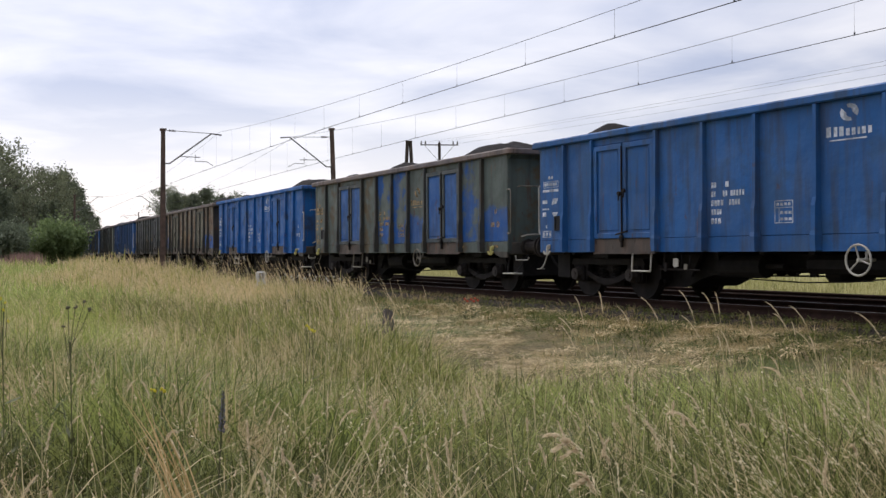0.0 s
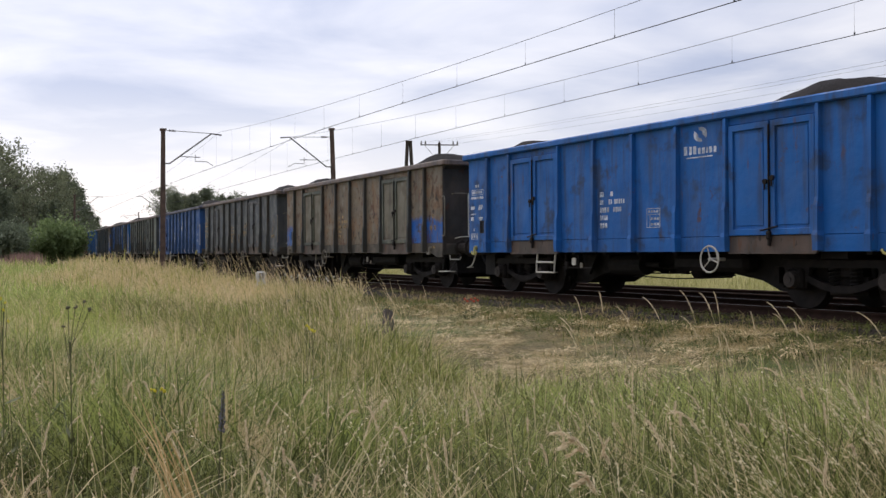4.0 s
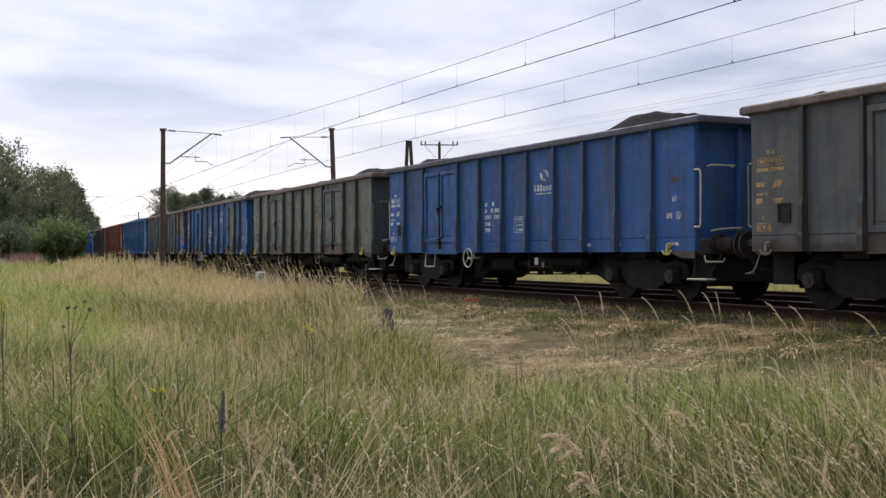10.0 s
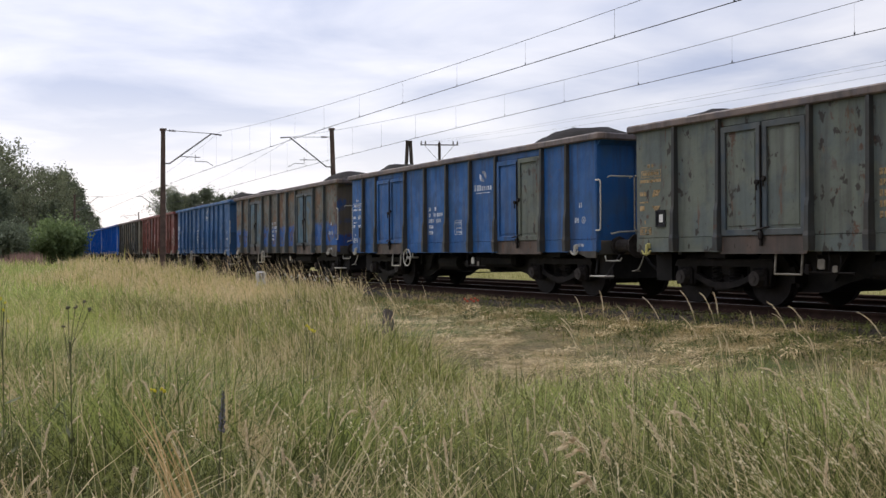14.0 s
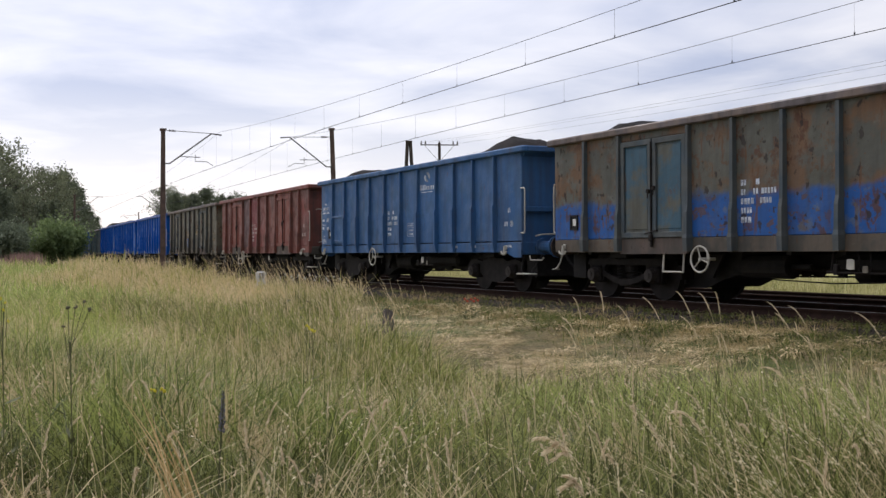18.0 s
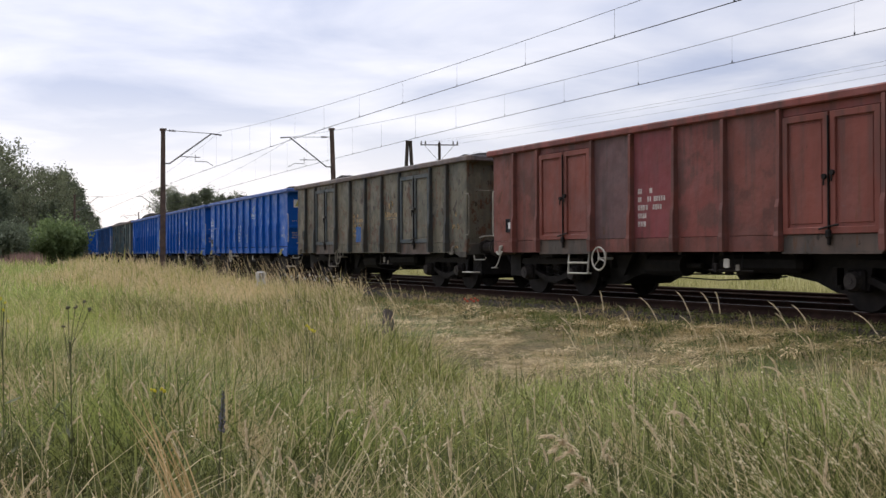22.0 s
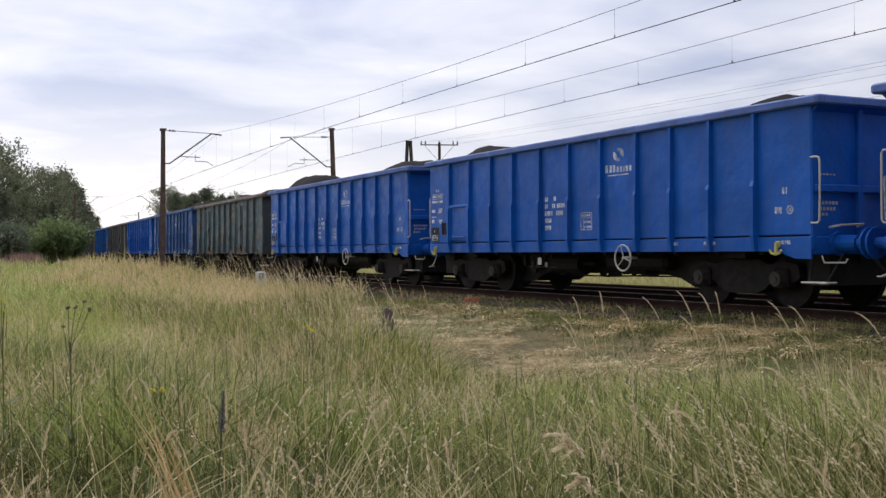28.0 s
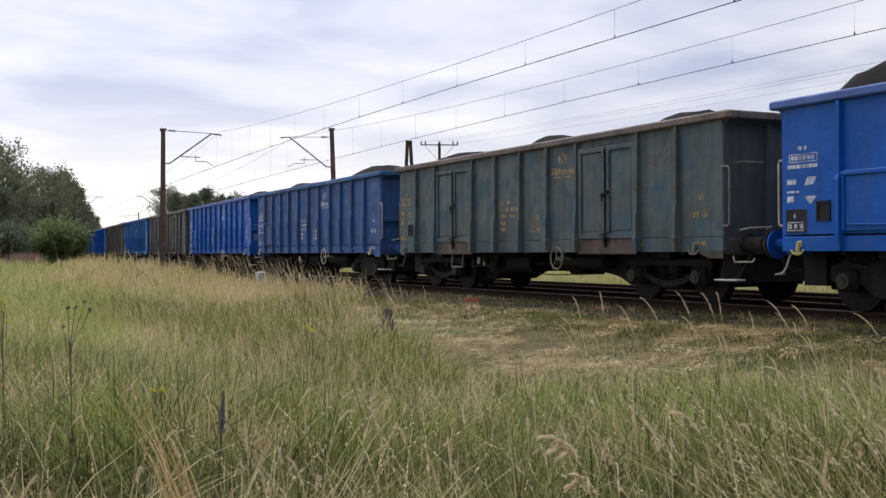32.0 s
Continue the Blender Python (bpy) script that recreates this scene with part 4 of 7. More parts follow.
# long straws that cross and arch in the foreground
for n, c, spread, y0, y1, way, lean0 in ((26, -0.62, 0.22, 3.4, 4.8, 0.25, 0.62), (9, -0.35, 0.4, 3.2, 4.6, 2.8, 0.75), (16, -1.60, 0.2, 3.2, 4.4, 0.5, 0.95), (9, 0.05, 0.3, 3.4, 4.8, 0.3, 0.8), (46, 1.62, 0.2, 3.4, 4.8, 2.9, 0.85), (20, 1.1, 0.4, 3.3, 5.0, 2.5, 0.4)):
    x, y = rg.normal(c, spread, n), rg.uniform(y0, y1, n)
    stalks.append((x, y, ground_z(x, y), rg.uniform(0.72, 1.08, n), 0.0072 * rg.uniform(0.6, 1.3, n), np.abs(rg.normal(lean0, 0.18, n)), rg.normal(way, 0.35, n), rg.uniform(-0.6, 0.6, n)))
STRAW = grass_material("dry_stalks", 0.55, (0.180, 0.200, 0.055), (0.345, 0.330, 0.115), (0.73, 0.595, 0.335))
grass_object("dry_stalks", stalks, STRAW, "long pale dry stalks leaning over the meadow grass")

# cut hay on the mown strip, and short regrowth in it
for n, y0, y1, w in ((80000, 7.0, 18.0, 0.009), (45000, 14.0, 32.0, 0.014)):
    x, y = scatter(rg, n, y0, y1, 1.6)
    s, lat = track_coords(x, y)
    mw = mown(x, y)
    keep = (mw > -0.6) & (lat > 1.38 + 0.12 * np.sin(s * 2.1)) & (s < 30)
    x, y, lat = x[keep], y[keep], lat[keep]
    k = len(x)
    cut.append((x, y, np.maximum(ground_z(x, y), np.interp(lat, [1.2, 1.5, 2.3], [-0.19, -0.19, -0.55])) + rg.uniform(-0.01, 0.05, k), rg.uniform(0.02, 0.06, k), w * rg.uniform(0.5, 1.2, k), rg.uniform(2.0, 9.0, k), rg.uniform(0, 6.3, k), rg.uniform(-0.9, 0.9, k)))
# longer swathes of it lie in streaks: bundles of straws side by side
tx, ty = scatter(rg, 1150, 7.5, 24.0, 1.4)
s, lat = track_coords(tx, ty)
keep = (mown(tx, ty) > -0.4) & (lat > 1.9) & (s < 24) & (rg.uniform(0, 1, len(tx)) < np.where(tx > 2.4, 0.4, 1.0))
tx, ty = tx[keep], ty[keep]
way = 0.25 + 0.6 * np.sin(1.3 * tx + 2 * np.sin(0.8 * ty)) + rg.normal(0, 0.75, len(tx))
m_k = 26
along, across = rg.normal(0, 0.18, (len(tx), m_k)), rg.normal(0, 0.07, (len(tx), m_k))
x = (tx[:, None] + np.cos(way)[:, None] * along - np.sin(way)[:, None] * across).ravel()
y = (ty[:, None] + np.sin(way)[:, None] * along + np.cos(way)[:, None] * across).ravel()
k = len(x)
swathe = np.repeat(way, m_k) + rg.normal(0, 0.4, k) + math.pi * (rg.uniform(0, 1, k) > 0.5)
streaks = [(x, y, ground_z(x, y) + rg.uniform(0.02, 0.09, k), rg.uniform(0.03, 0.06, k), 0.016 * rg.uniform(0.6, 1.3, k), rg.uniform(3.0, 8.0, k), swathe, swathe + 1.57)]
SWATHE = grass_material("pale_swathes", 0.50, (0.224, 0.163, 0.073), (0.50, 0.385, 0.188), (0.84, 0.68, 0.41))
grass_object("hay_streaks", streaks, SWATHE, "long flattened straws in streaks on the mown strip")
grass_object("cut_hay", cut, HAY, "flattened straw-coloured cut grass on the mown strip", FAR_LEVELS)
edge = []
x, y = scatter(rg, 130000, 9.0, 30.0, 1.6)
s, lat = track_coords(x, y)
keep = (lat > 1.12) & (lat < 3.8 + rg.normal(0, 0.5, len(x))) & (waves(x, y, 1.9) + 0.3 * rg.normal(0, 1, len(x)) > 0.10)
x, y = x[keep], y[keep]
k = len(x)
s, lat = track_coords(x, y)
foot = np.maximum(ground_z(x, y), np.interp(lat, [1.2, 1.5, 2.3], [-0.19, -0.19, -0.55]))
edge.append((x, y, foot - 0.01, rg.uniform(0.04, 0.20, k), 0.012 * rg.uniform(0.6, 1.6, k), np.abs(rg.normal(1.2, 0.7, k)), rg.uniform(0, 6.3, k), rg.uniform(-0.9, 0.9, k)))
# green regrowth in patches over the strip
x, y = scatter(rg, 30000, 7.5, 24.0, 1.6)
s, lat = track_coords(x, y)
keep = (mown(x, y) > -0.4) & (lat > 2.4) & (s < 24) & (waves(x + 3, y, 1.2) + 0.12 * rg.normal(0, 1, len(x)) > 0.66)
x, y = x[keep], y[keep]
k = len(x)
edge.append((x, y, ground_z(x, y) - 0.01, rg.uniform(0.05, 0.17, k), 0.011 * rg.uniform(0.6, 1.6, k), np.abs(rg.normal(0.9, 0.6, k)), rg.uniform(0, 6.3, k), rg.uniform(-0.9, 0.9, k)))
GREEN = grass_material("fringe_grass", 0.12, (0.059, 0.071, 0.017), (0.163, 0.178, 0.050), (0.461, 0.346, 0.173))
grass_object("fringe_grass", edge, GREEN, "short green weeds along the foot of the ballast", FAR_LEVELS)

# the cornfield beyond the second track: a stand of pale stalks, with dark weeds along its edge
k = 26000
fs, fl = rg.uniform(-16, 60, k), -8.6 - 14 * rg.uniform(0, 1, k) ** 1.8
x, y, _ = line(fs, fl)
CORN = grass_material("ripening_corn", 0.30, (0.20, 0.20, 0.070), (0.34, 0.33, 0.125), (0.58, 0.52, 0.26))
grass_object("corn", [(x, y, ground_z(x, y), rg.uniform(0.34, 0.62, k), 0.020 * rg.uniform(0.6, 1.5, k), np.abs(rg.normal(0.18, 0.15, k)), rg.uniform(0, 6.3, k), rg.uniform(-0.9, 0.9, k))], CORN, "pale green ripening corn beyond the tracks", FAR_LEVELS)
k = 5000
fs = rg.uniform(-16, 50, k)
x, y, _ = line(fs, -7.9 + rg.normal(0, 0.25, k))
keep = waves(x, y, 1.3) + 0.2 * rg.normal(0, 1, k) > 0.45
x, y = x[keep], y[keep]
k = len(x)
grass_object("field_edge_weeds", [(x, y, ground_z(x, y) - 0.02, rg.uniform(0.15, 0.5, k), 0.018 * rg.uniform(0.6, 1.5, k), np.abs(rg.normal(0.5, 0.4, k)), rg.uniform(0, 6.3, k), rg.uniform(-0.9, 0.9, k))], GRASS, "dark weeds along the edge of the field", FAR_LEVELS)

# flowering stems with seed heads
head_v, bead_v, st_rows = [], [], []


def flowering(x, y, h, lean, az, w, hs, low=0.78, m_k=13, heads=head_v):
    """Stems with a narrow seed head of small husks along the upper part."""
    k, z = len(x), ground_z(x, y)
    st_rows.append((x, y, z, h, np.full(k, w), lean, az, rg.uniform(-0.9, 0.9, k)))
    t = np.linspace(low, 1.03, m_k)[None] + rg.normal(0, 0.006, (k, m_k))
    out, up = (lean * h)[:, None] * t ** 1.8, h[:, None] * t * (1 - 0.28 * np.minimum(lean, 1.6)[:, None] * t)
    c = np.stack([x[:, None] + np.cos(az)[:, None] * out, y[:, None] + np.sin(az)[:, None] * out, z[:, None] + up], -1)
    c = c + rg.normal(0, 1, c.shape) * hs * (0.24 if heads is head_v else 0.16)
    run_out, run_up = lean[:, None] * 1.8 * t ** 0.8, 1 - 0.56 * np.minimum(lean, 1.6)[:, None] * t
    d = np.stack([np.cos(az)[:, None] * run_out, np.sin(az)[:, None] * run_out, run_up], -1)
    d = d / np.linalg.norm(d, axis=-1)[..., None] + rg.normal(0, 0.24, c.shape)
    e = rg.normal(0, 1.0, c.shape)
    e[..., 2] *= 0.3
    taper = (hs * (1.15 - 0.6 * np.linspace(0, 1, m_k)))[None, :, None]
    heads.append(np.stack([c - d * taper, c + e * taper * 0.35, c + d * taper, c - e * taper * 0.35], 2).reshape(-1, 3))


for n, y0, y1, w, hs in ((620, 2.9, 7.0, 0.0028, 0.0085), (2600, 7.0, 14.0, 0.0040, 0.0105), (4200, 14.0, 28.0, 0.0062, 0.014), (6000, 28.0, 62.0, 0.011, 0.022)):
    x, y = scatter(rg, n, y0, y1, 1.4)
    s, lat = track_coords(x, y)
    keep = (lat > 2.6) & (mown(x, y) < rg.uniform(-1.0, 1.6, n)) & (rg.uniform(0, 1, n) < 0.25 + 0.75 * waves(x, y, 0.8)) & ((y < 8) | (lat < 7.6) | (rg.uniform(0, 1, n) < 0.2)) & ((x < 0.2) | (y < 5.5) | (y > 13) | (rg.uniform(0, 1, n) < 0.4))
    x, y, s = x[keep], y[keep], s[keep]
    k = len(x)
    flowering(x, y, rg.uniform(0.48, 0.80, k) * (1 + 0.28 * smooth(s, 12, 34)), np.abs(rg.normal(0.32, 0.22, k)), rg.normal(math.pi, 0.9, k) - 0.9 * (x < 0.5) * rg.uniform(0, 2, k), w, hs)
# stems with long beaded heads stand thick before the mown strip, bent by the wind
for n, c, spread, y0, y1, way, lean0 in ((100, 0.38, 0.11, 3.5, 6.6, 3.1, 0.42), (30, 0.14, 0.12, 3.5, 6.4, 2.6, 0.30), (16, -0.13, 0.05, 3.7, 5.6, 0.3, 0.45)):
    y = rg.uniform(y0, y1, n)
    x = y * np.clip(rg.normal(c, spread, n), -0.45, 0.47)
    flowering(x, y, rg.uniform(0.78, 1.12, n) * (1 - 0.1 * (y < 4.2)), np.abs(rg.normal(lean0 + 0.1, 0.22, n)), rg.normal(way, 0.45, n), 0.0040, 0.0105, 0.66, 26, bead_v)
# taller ones fringe the edge of the mown strip before the wheels
k = 190
y = rg.uniform(16.5, 40.0, k)
x = np.interp(y, [16.5, 20, 26, 34, 40], [-0.75, -1.6, -3.2, -6.0, -8.6]) + rg.normal(0, 0.5, k)
top = np.interp(y, [16.5, 20, 26, 34, 40], [0.34, 0.43, 0.62, 0.84, 1.04]) + rg.normal(-0.08, 0.09, k)
flowering(x, y, (top - ground_z(x, y)) * 1.1, np.abs(rg.normal(0.30, 0.12, k)), rg.normal(math.pi, 0.5, k), 0.008, 0.015)
grass_object("flowering_stems", st_rows, STRAW, "dry upright flowering grass stems")
hv = np.concatenate(head_v)


def head_material(name, a, c):
    m, nt, b = material(name, 0.75)
    g = nt.nodes.new("ShaderNodeNewGeometry")
    see_through(nt, b, mix(nt, g.outputs["Random Per Island"], a, c))
    return m


HEADS = head_material("grass_seed_heads", (0.50, 0.36, 0.21), (0.84, 0.67, 0.45))
BEADS = head_material("pale_beaded_heads", (0.52, 0.41, 0.24), (0.86, 0.76, 0.51))
bv = np.concatenate(bead_v)
tagged(put("seed_heads", fast_mesh("seed_heads", bv, np.arange(len(bv)).reshape(-1, 4)), BEADS), "pale beaded seed heads bent by the wind", "grass", kind="stuff")
tagged(put("seed_heads", fast_mesh("seed_heads", hv, np.arange(len(hv)).reshape(-1, 4)), HEADS), "pinkish brown grass seed heads above the meadow", "grass", kind="stuff")


# ---- wagons ----
L_BODY, Z_SILL, Z_FLOOR, Z_RIM = 12.72, 0.91, 1.16, 3.24
WHEEL_R = 0.46
SIDES = {
    "door": ([0, 0.96, 1.93, 3.89, 5.13, 6.36, 7.60, 8.84, 10.80, 11.75, L_BODY], (2, 7)),
    "twin": ([0, 1.11, 2.22, 4.18, 5.27, 6.36, 7.45, 8.53, 10.50, 11.60, L_BODY], (2, 7)),
    "single": ([0, 1.06, 2.22, 4.12] + [4.12 + 1.07 * k for k in range(1, 8)] + [L_BODY], (2,)),
    "rib": ([0, 1.14, 2.16, 3.18, 4.16, 5.26, 6.36, 7.46, 8.56, 9.54, 10.54, 11.58, L_BODY], ()),
}
CACHE = {}


def cached(key, make):
    if key not in CACHE:
        bm = bmesh.new()
        make(bm)
        CACHE[key] = mesh_of(key if isinstance(key, str) else key[0], bm)
    return CACHE[key]


def panel_mesh(x0, x1, z0=Z_FLOOR, z1=3.12):
    def make(bm):
        box(bm, x0 + 0.004, x1 - 0.004, -1.40, -1.365, z0, z1, 0.012)
    return make


def threshold_mesh(x0, x1):
    def make(bm):
        box(bm, x0 + 0.05, x1 - 0.05, -1.428, -1.37, 0.895, 1.166, 0.01)
        box(bm, x0 + 0.05, x1 - 0.05, -1.455, -1.40, 0.875, 0.90)
    return make


def stanchion_mesh(x, rib):
    def make(bm):
        rings = []
        rows = ((0.925, 0.13, 0.062), (1.15, 0.14, 0.068), (1.22, 0.125, 0.052), (1.60, 0.118, 0.048), (1.72, 0.092, 0.043), (3.10, 0.078, 0.04)) if not rib else ((0.925, 0.07, 0.038), (1.15, 0.11, 0.045), (1.95, 0.115, 0.05), (2.03, 0.085, 0.04), (3.10, 0.075, 0.038))
        for z, d, w in rows:
            rings.append([bm.verts.new(v) for v in ((x - w, -1.398, z), (x - w * 0.8, -1.40 - d, z), (x + w * 0.8, -1.40 - d, z), (x + w, -1.398, z))])
        for a, b in zip(rings, rings[1:]):
            for i in range(4):
                bm.faces.new((a[i], a[(i + 1) % 4], b[(i + 1) % 4], b[i]))
        bm.faces.new(rings[0]), bm.faces.new(rings[-1])
    return make


def sill_mesh(ribbed):
    def make(bm):
        box(bm, -6.36, 6.36, -1.412 if ribbed else -1.404, -1.33, Z_SILL, 1.135 if ribbed else 1.157, 0.006 if ribbed else 0.002)
    return make


def door_leaf(x0, x1):
    """A door leaf: a raised frame with a sunken field behind it."""
    def make(bm):
        rings = []
        for y, m in ((-1.375, 0.0), (-1.449, 0.0), (-1.455, 0.006), (-1.455, 0.094), (-1.449, 0.10), (-1.375, 0.10)):
            rings.append([bm.verts.new((x, y, z)) for x, z in ((x0 + m, 1.17 + m), (x1 - m, 1.17 + m), (x1 - m, 2.96 - m), (x0 + m, 2.96 - m))])
        for a, b in zip(rings, rings[1:] + rings[:1]):
            for i in range(4):
                bm.faces.new((a[i], a[(i + 1) % 4], b[(i + 1) % 4], b[i]))
    return make


def door_panel_mesh(x0, x1):
    def make(bm):
        box(bm, x0 + 0.09, x1 - 0.09, -1.418, -1.38, 1.27, 2.87)
        box(bm, x0 + 0.14, x1 - 0.14, -1.428, -1.41, 1.32, 2.82, 0.01)
    return make


def lock_mesh(x):
    def make(bm):
        rod(bm, (x, -1.47, 1.12), (x, -1.47, 2.9), 0.016, 6)
        for dx, z in ((-0.075, 2.01), (0.075, 2.06)):
            rod(bm, (x + dx, -1.45, z), (x + dx, -1.495, z), 0.042, 8)
            rod(bm, (x + dx, -1.485, z), (x + dx, -1.485, z - 0.13), 0.014, 5)
        box(bm, x - 0.045, x + 0.045, -1.51, -1.44, 1.10, 1.23, 0.02)
        box(bm, x - 0.025, x + 0.025, -1.49, -1.44, 1.00, 1.12, 0.01)
        rod(bm, (x - 0.16, -1.49, 1.24), (x + 0.2, -1.49, 1.3), 0.016, 5)
    return make


def end_wall_mesh(bm):
    box(bm, 6.29, 6.33, -1.37, 1.37, Z_FLOOR - 0.05, 3.04)
    # the plate flares out under the rim
    prism(bm, [(6.29, 3.02), (6.33, 3.02), (6.47, 3.11), (6.44, 3.11)], -1.37, 1.37)


def corner_post_mesh(y):
    def make(bm):
        box(bm, 6.325, 6.375, y - 0.045, y + 0.045, 0.95, 3.02)
        prism(bm, [(6.325, 3.0), (6.375, 3.0), (6.48, 3.11), (6.325, 3.11)], y - 0.02, y + 0.02)
    return make


def end_rib_mesh(y):
    def make(bm):
        box(bm, 6.32, 6.42, y - 0.055, y + 0.055, 1.0, 3.10, 0.015)
    return make


def end_beam_mesh(bm):
    box(bm, 6.325, 6.41, -1.35, 1.35, 1.80, 1.92, 0.015)
    box(bm, 6.325, 6.35, -1.33, 1.33, 1.92, 3.02)


def rim_mesh(bm):
    """The side rim: a hollow-section bar, rounded at its two ends, that stands out past the end wall."""
    outline = [(-6.59, -1.37), (-6.59, -1.42), (-6.565, -1.465), (-6.52, -1.485), (6.52, -1.485), (6.565, -1.465), (6.59, -1.42), (6.59, -1.37)]
    rings = [[bm.verts.new((x * (1 - 0.003 * q), y + q * 0.02 * (y < -1.38), z)) for x, y in outline] for z, q in ((3.105, 1), (3.125, 0), (3.215, 0), (Z_RIM, 1))]
    n = len(outline)
    for a, b in zip(rings, rings[1:]):
        for k in range(n):
            bm.faces.new((a[k], a[(k + 1) % n], b[(k + 1) % n], b[k]))
    bm.faces.new(rings[0][::-1]), bm.faces.new(rings[-1])


def end_rim_mesh(bm):
    box(bm, 6.45, 6.585, -1.368, 1.368, 3.107, Z_RIM - 0.003, 0.02)


def headstock_mesh(bm):
    box(bm, 6.16, 6.36, -1.35, 1.35, 0.86, 1.14, 0.02)
    prism(bm, [(5.60, 0.93), (6.05, 0.80), (6.36, 0.80), (6.36, 0.93)], -1.415, -1.385)


def buffer_mesh(bm):
    rod(bm, (6.35, 0, 1.03), (6.42, 0, 1.03), 0.19, 8)
    rod(bm, (6.41, 0, 1.03), (6.78, 0, 1.03), 0.13, 12, 0.12)
    rod(bm, (6.77, 0, 1.03), (6.98, 0, 1.03), 0.085, 10)
    rod(bm, (6.965, 0, 1.03), (7.0, 0, 1.03), 0.235, 16)


def coupling_mesh(bm):
    box(bm, 6.35, 6.72, -0.06, 0.06, 0.96, 1.09, 0.015)
    pipe(bm, [(6.70, -0.07, 1.03), (6.86, -0.07, 0.8), (7.0, -0.07, 0.92)], 0.025)
    pipe(bm, [(6.70, 0.07, 1.03), (6.86, 0.07, 0.8), (7.0, 0.07, 0.92)], 0.025)


def hose_mesh(bm):
    pipe(bm, [(6.36, -0.42, 0.93), (6.60, -0.42, 0.86), (6.76, -0.40, 0.66), (6.9, -0.36, 0.56), (7.0, -0.3, 0.6)], 0.03)


def underframe_mesh(bm):
    box(bm, -6.3, 6.3, -0.32, -0.18, 0.72, 1.08)
    box(bm, -6.3, 6.3, 0.18, 0.32, 0.72, 1.08)
    box(bm, -6.29, 6.29, -1.34, 1.34, 1.06, Z_FLOOR)
    for k in range(-5, 6):
        box(bm, k * 1.05 - 0.05, k * 1.05 + 0.05, -1.33, 1.33, 0.86, 1.06)
    for x in (-4.5, 4.5):
        box(bm, x - 0.25, x + 0.25, -1.2, 1.2, 0.80, 1.06)
    for x in (-6.1, 6.1):
        box(bm, x - 0.26, x + 0.18, -0.95, 0.95, 0.38, 0.9)


def brake_pipe_mesh(y, z):
    def make(bm):
        pipe(bm, [(-3.4, y, z), (3.3, y, z)], 0.03)
    return make


def cable_mesh(bm):
    pipe(bm, [(-1.9, -0.7, 0.52), (-0.8, -0.7, 0.44), (0.3, -0.7, 0.41), (1.2, -0.7, 0.44), (1.9, -0.7, 0.5)], 0.012, 5)


def brake_beam_mesh(f):
    def make(bm):
        prism(bm, [(f * 3.35, 0.95), (f * 3.35, 0.24), (f * (2.62 if f < 0 else 2.85), 0.26), (f * (2.2 if f < 0 else 2.45), 0.42), (f * 1.72, 0.53), (f * 1.25, 0.58), (f * 1.25, 0.95)], -0.62, 0.62)
    return make


def truss_bar_mesh(y, low):
    def make(bm):
        prism(bm, [(-3.5, 0.88), (-3.1, low), (3.1, low), (3.5, 0.88)], y, y + 0.06)
    return make


def brake_cylinder_mesh(bm):
    rod(bm, (-1.5, -0.72, 0.66), (-0.5, -0.72, 0.66), 0.2, 12)
    rod(bm, (-0.5, -0.72, 0.66), (-0.1, -0.72, 0.66), 0.05, 6)


def weigh_valve_mesh(bm):
    box(bm, 0.5, 2.4, -0.95, -0.6, 0.56, 0.86, 0.08)


def brake_lever_mesh(bm):
    prism(bm, [(-2.6, 0.9), (-2.45, 0.45), (-2.3, 0.45), (-2.0, 0.9)], -0.8, -0.74)


def distributor_mesh(bm):
    box(bm, 1.1, 1.5, -0.5, 0.3, 0.55, 0.86, 0.03)


def rigging_mesh(lift):
    """Rods, levers and brackets of the brake gear that hang between the bogies."""
    def make(bm):
        r = random.Random(41)
        for k in range(16):
            x = -1.75 + k * 0.23 + r.uniform(-0.06, 0.06)
            y = r.uniform(-0.7, 0.5)
            lo = r.uniform(0.38, 0.47) + lift
            box(bm, x - r.uniform(0.02, 0.10), x + r.uniform(0.02, 0.10), y, y + 0.08, lo, 0.68)
        if lift:
            box(bm, 0.55, 1.0, -0.6, 0.2, 0.42, 0.7, 0.08)
        pipe(bm, [(-2.4, -0.3, 0.43 + lift), (-0.9, -0.32, 0.40 + lift), (0.6, -0.28, 0.42 + lift), (2.4, -0.3, 0.44 + lift)], 0.016, 5)
    return make


def hanger_mesh(x):
    def make(bm):
        box(bm, x - 0.04, x + 0.04, -0.9, 0.9, 0.6, 0.9)
    return make


def tank_mesh(x0, x1, y, r):
    def make(bm):
        rod(bm, (x0, y, 0.65), (x1, y, 0.65), r, 12)
    return make


def bolster_mesh(bm):
    box(bm, -0.22, 0.22, -0.95, 0.95, 0.50, 0.78, 0.03)
    box(bm, -0.36, 0.36, -0.9, 0.9, 0.24, 0.52)


def side_frame_mesh(bm):
    """The solid cast side frame under a ribbed wagon."""
    prism(bm, [(-1.28, 0.50), (-1.24, 0.70), (-0.95, 0.76), (-0.6, 0.70), (-0.38, 0.78), (0.38, 0.78), (0.6, 0.70), (0.95, 0.76), (1.24, 0.70), (1.28, 0.50),
               (1.15, 0.42), (0.68, 0.42), (0.52, 0.30), (0.32, 0.22), (-0.32, 0.22), (-0.52, 0.30), (-0.68, 0.42), (-1.15, 0.42)], -1.04, -0.94)


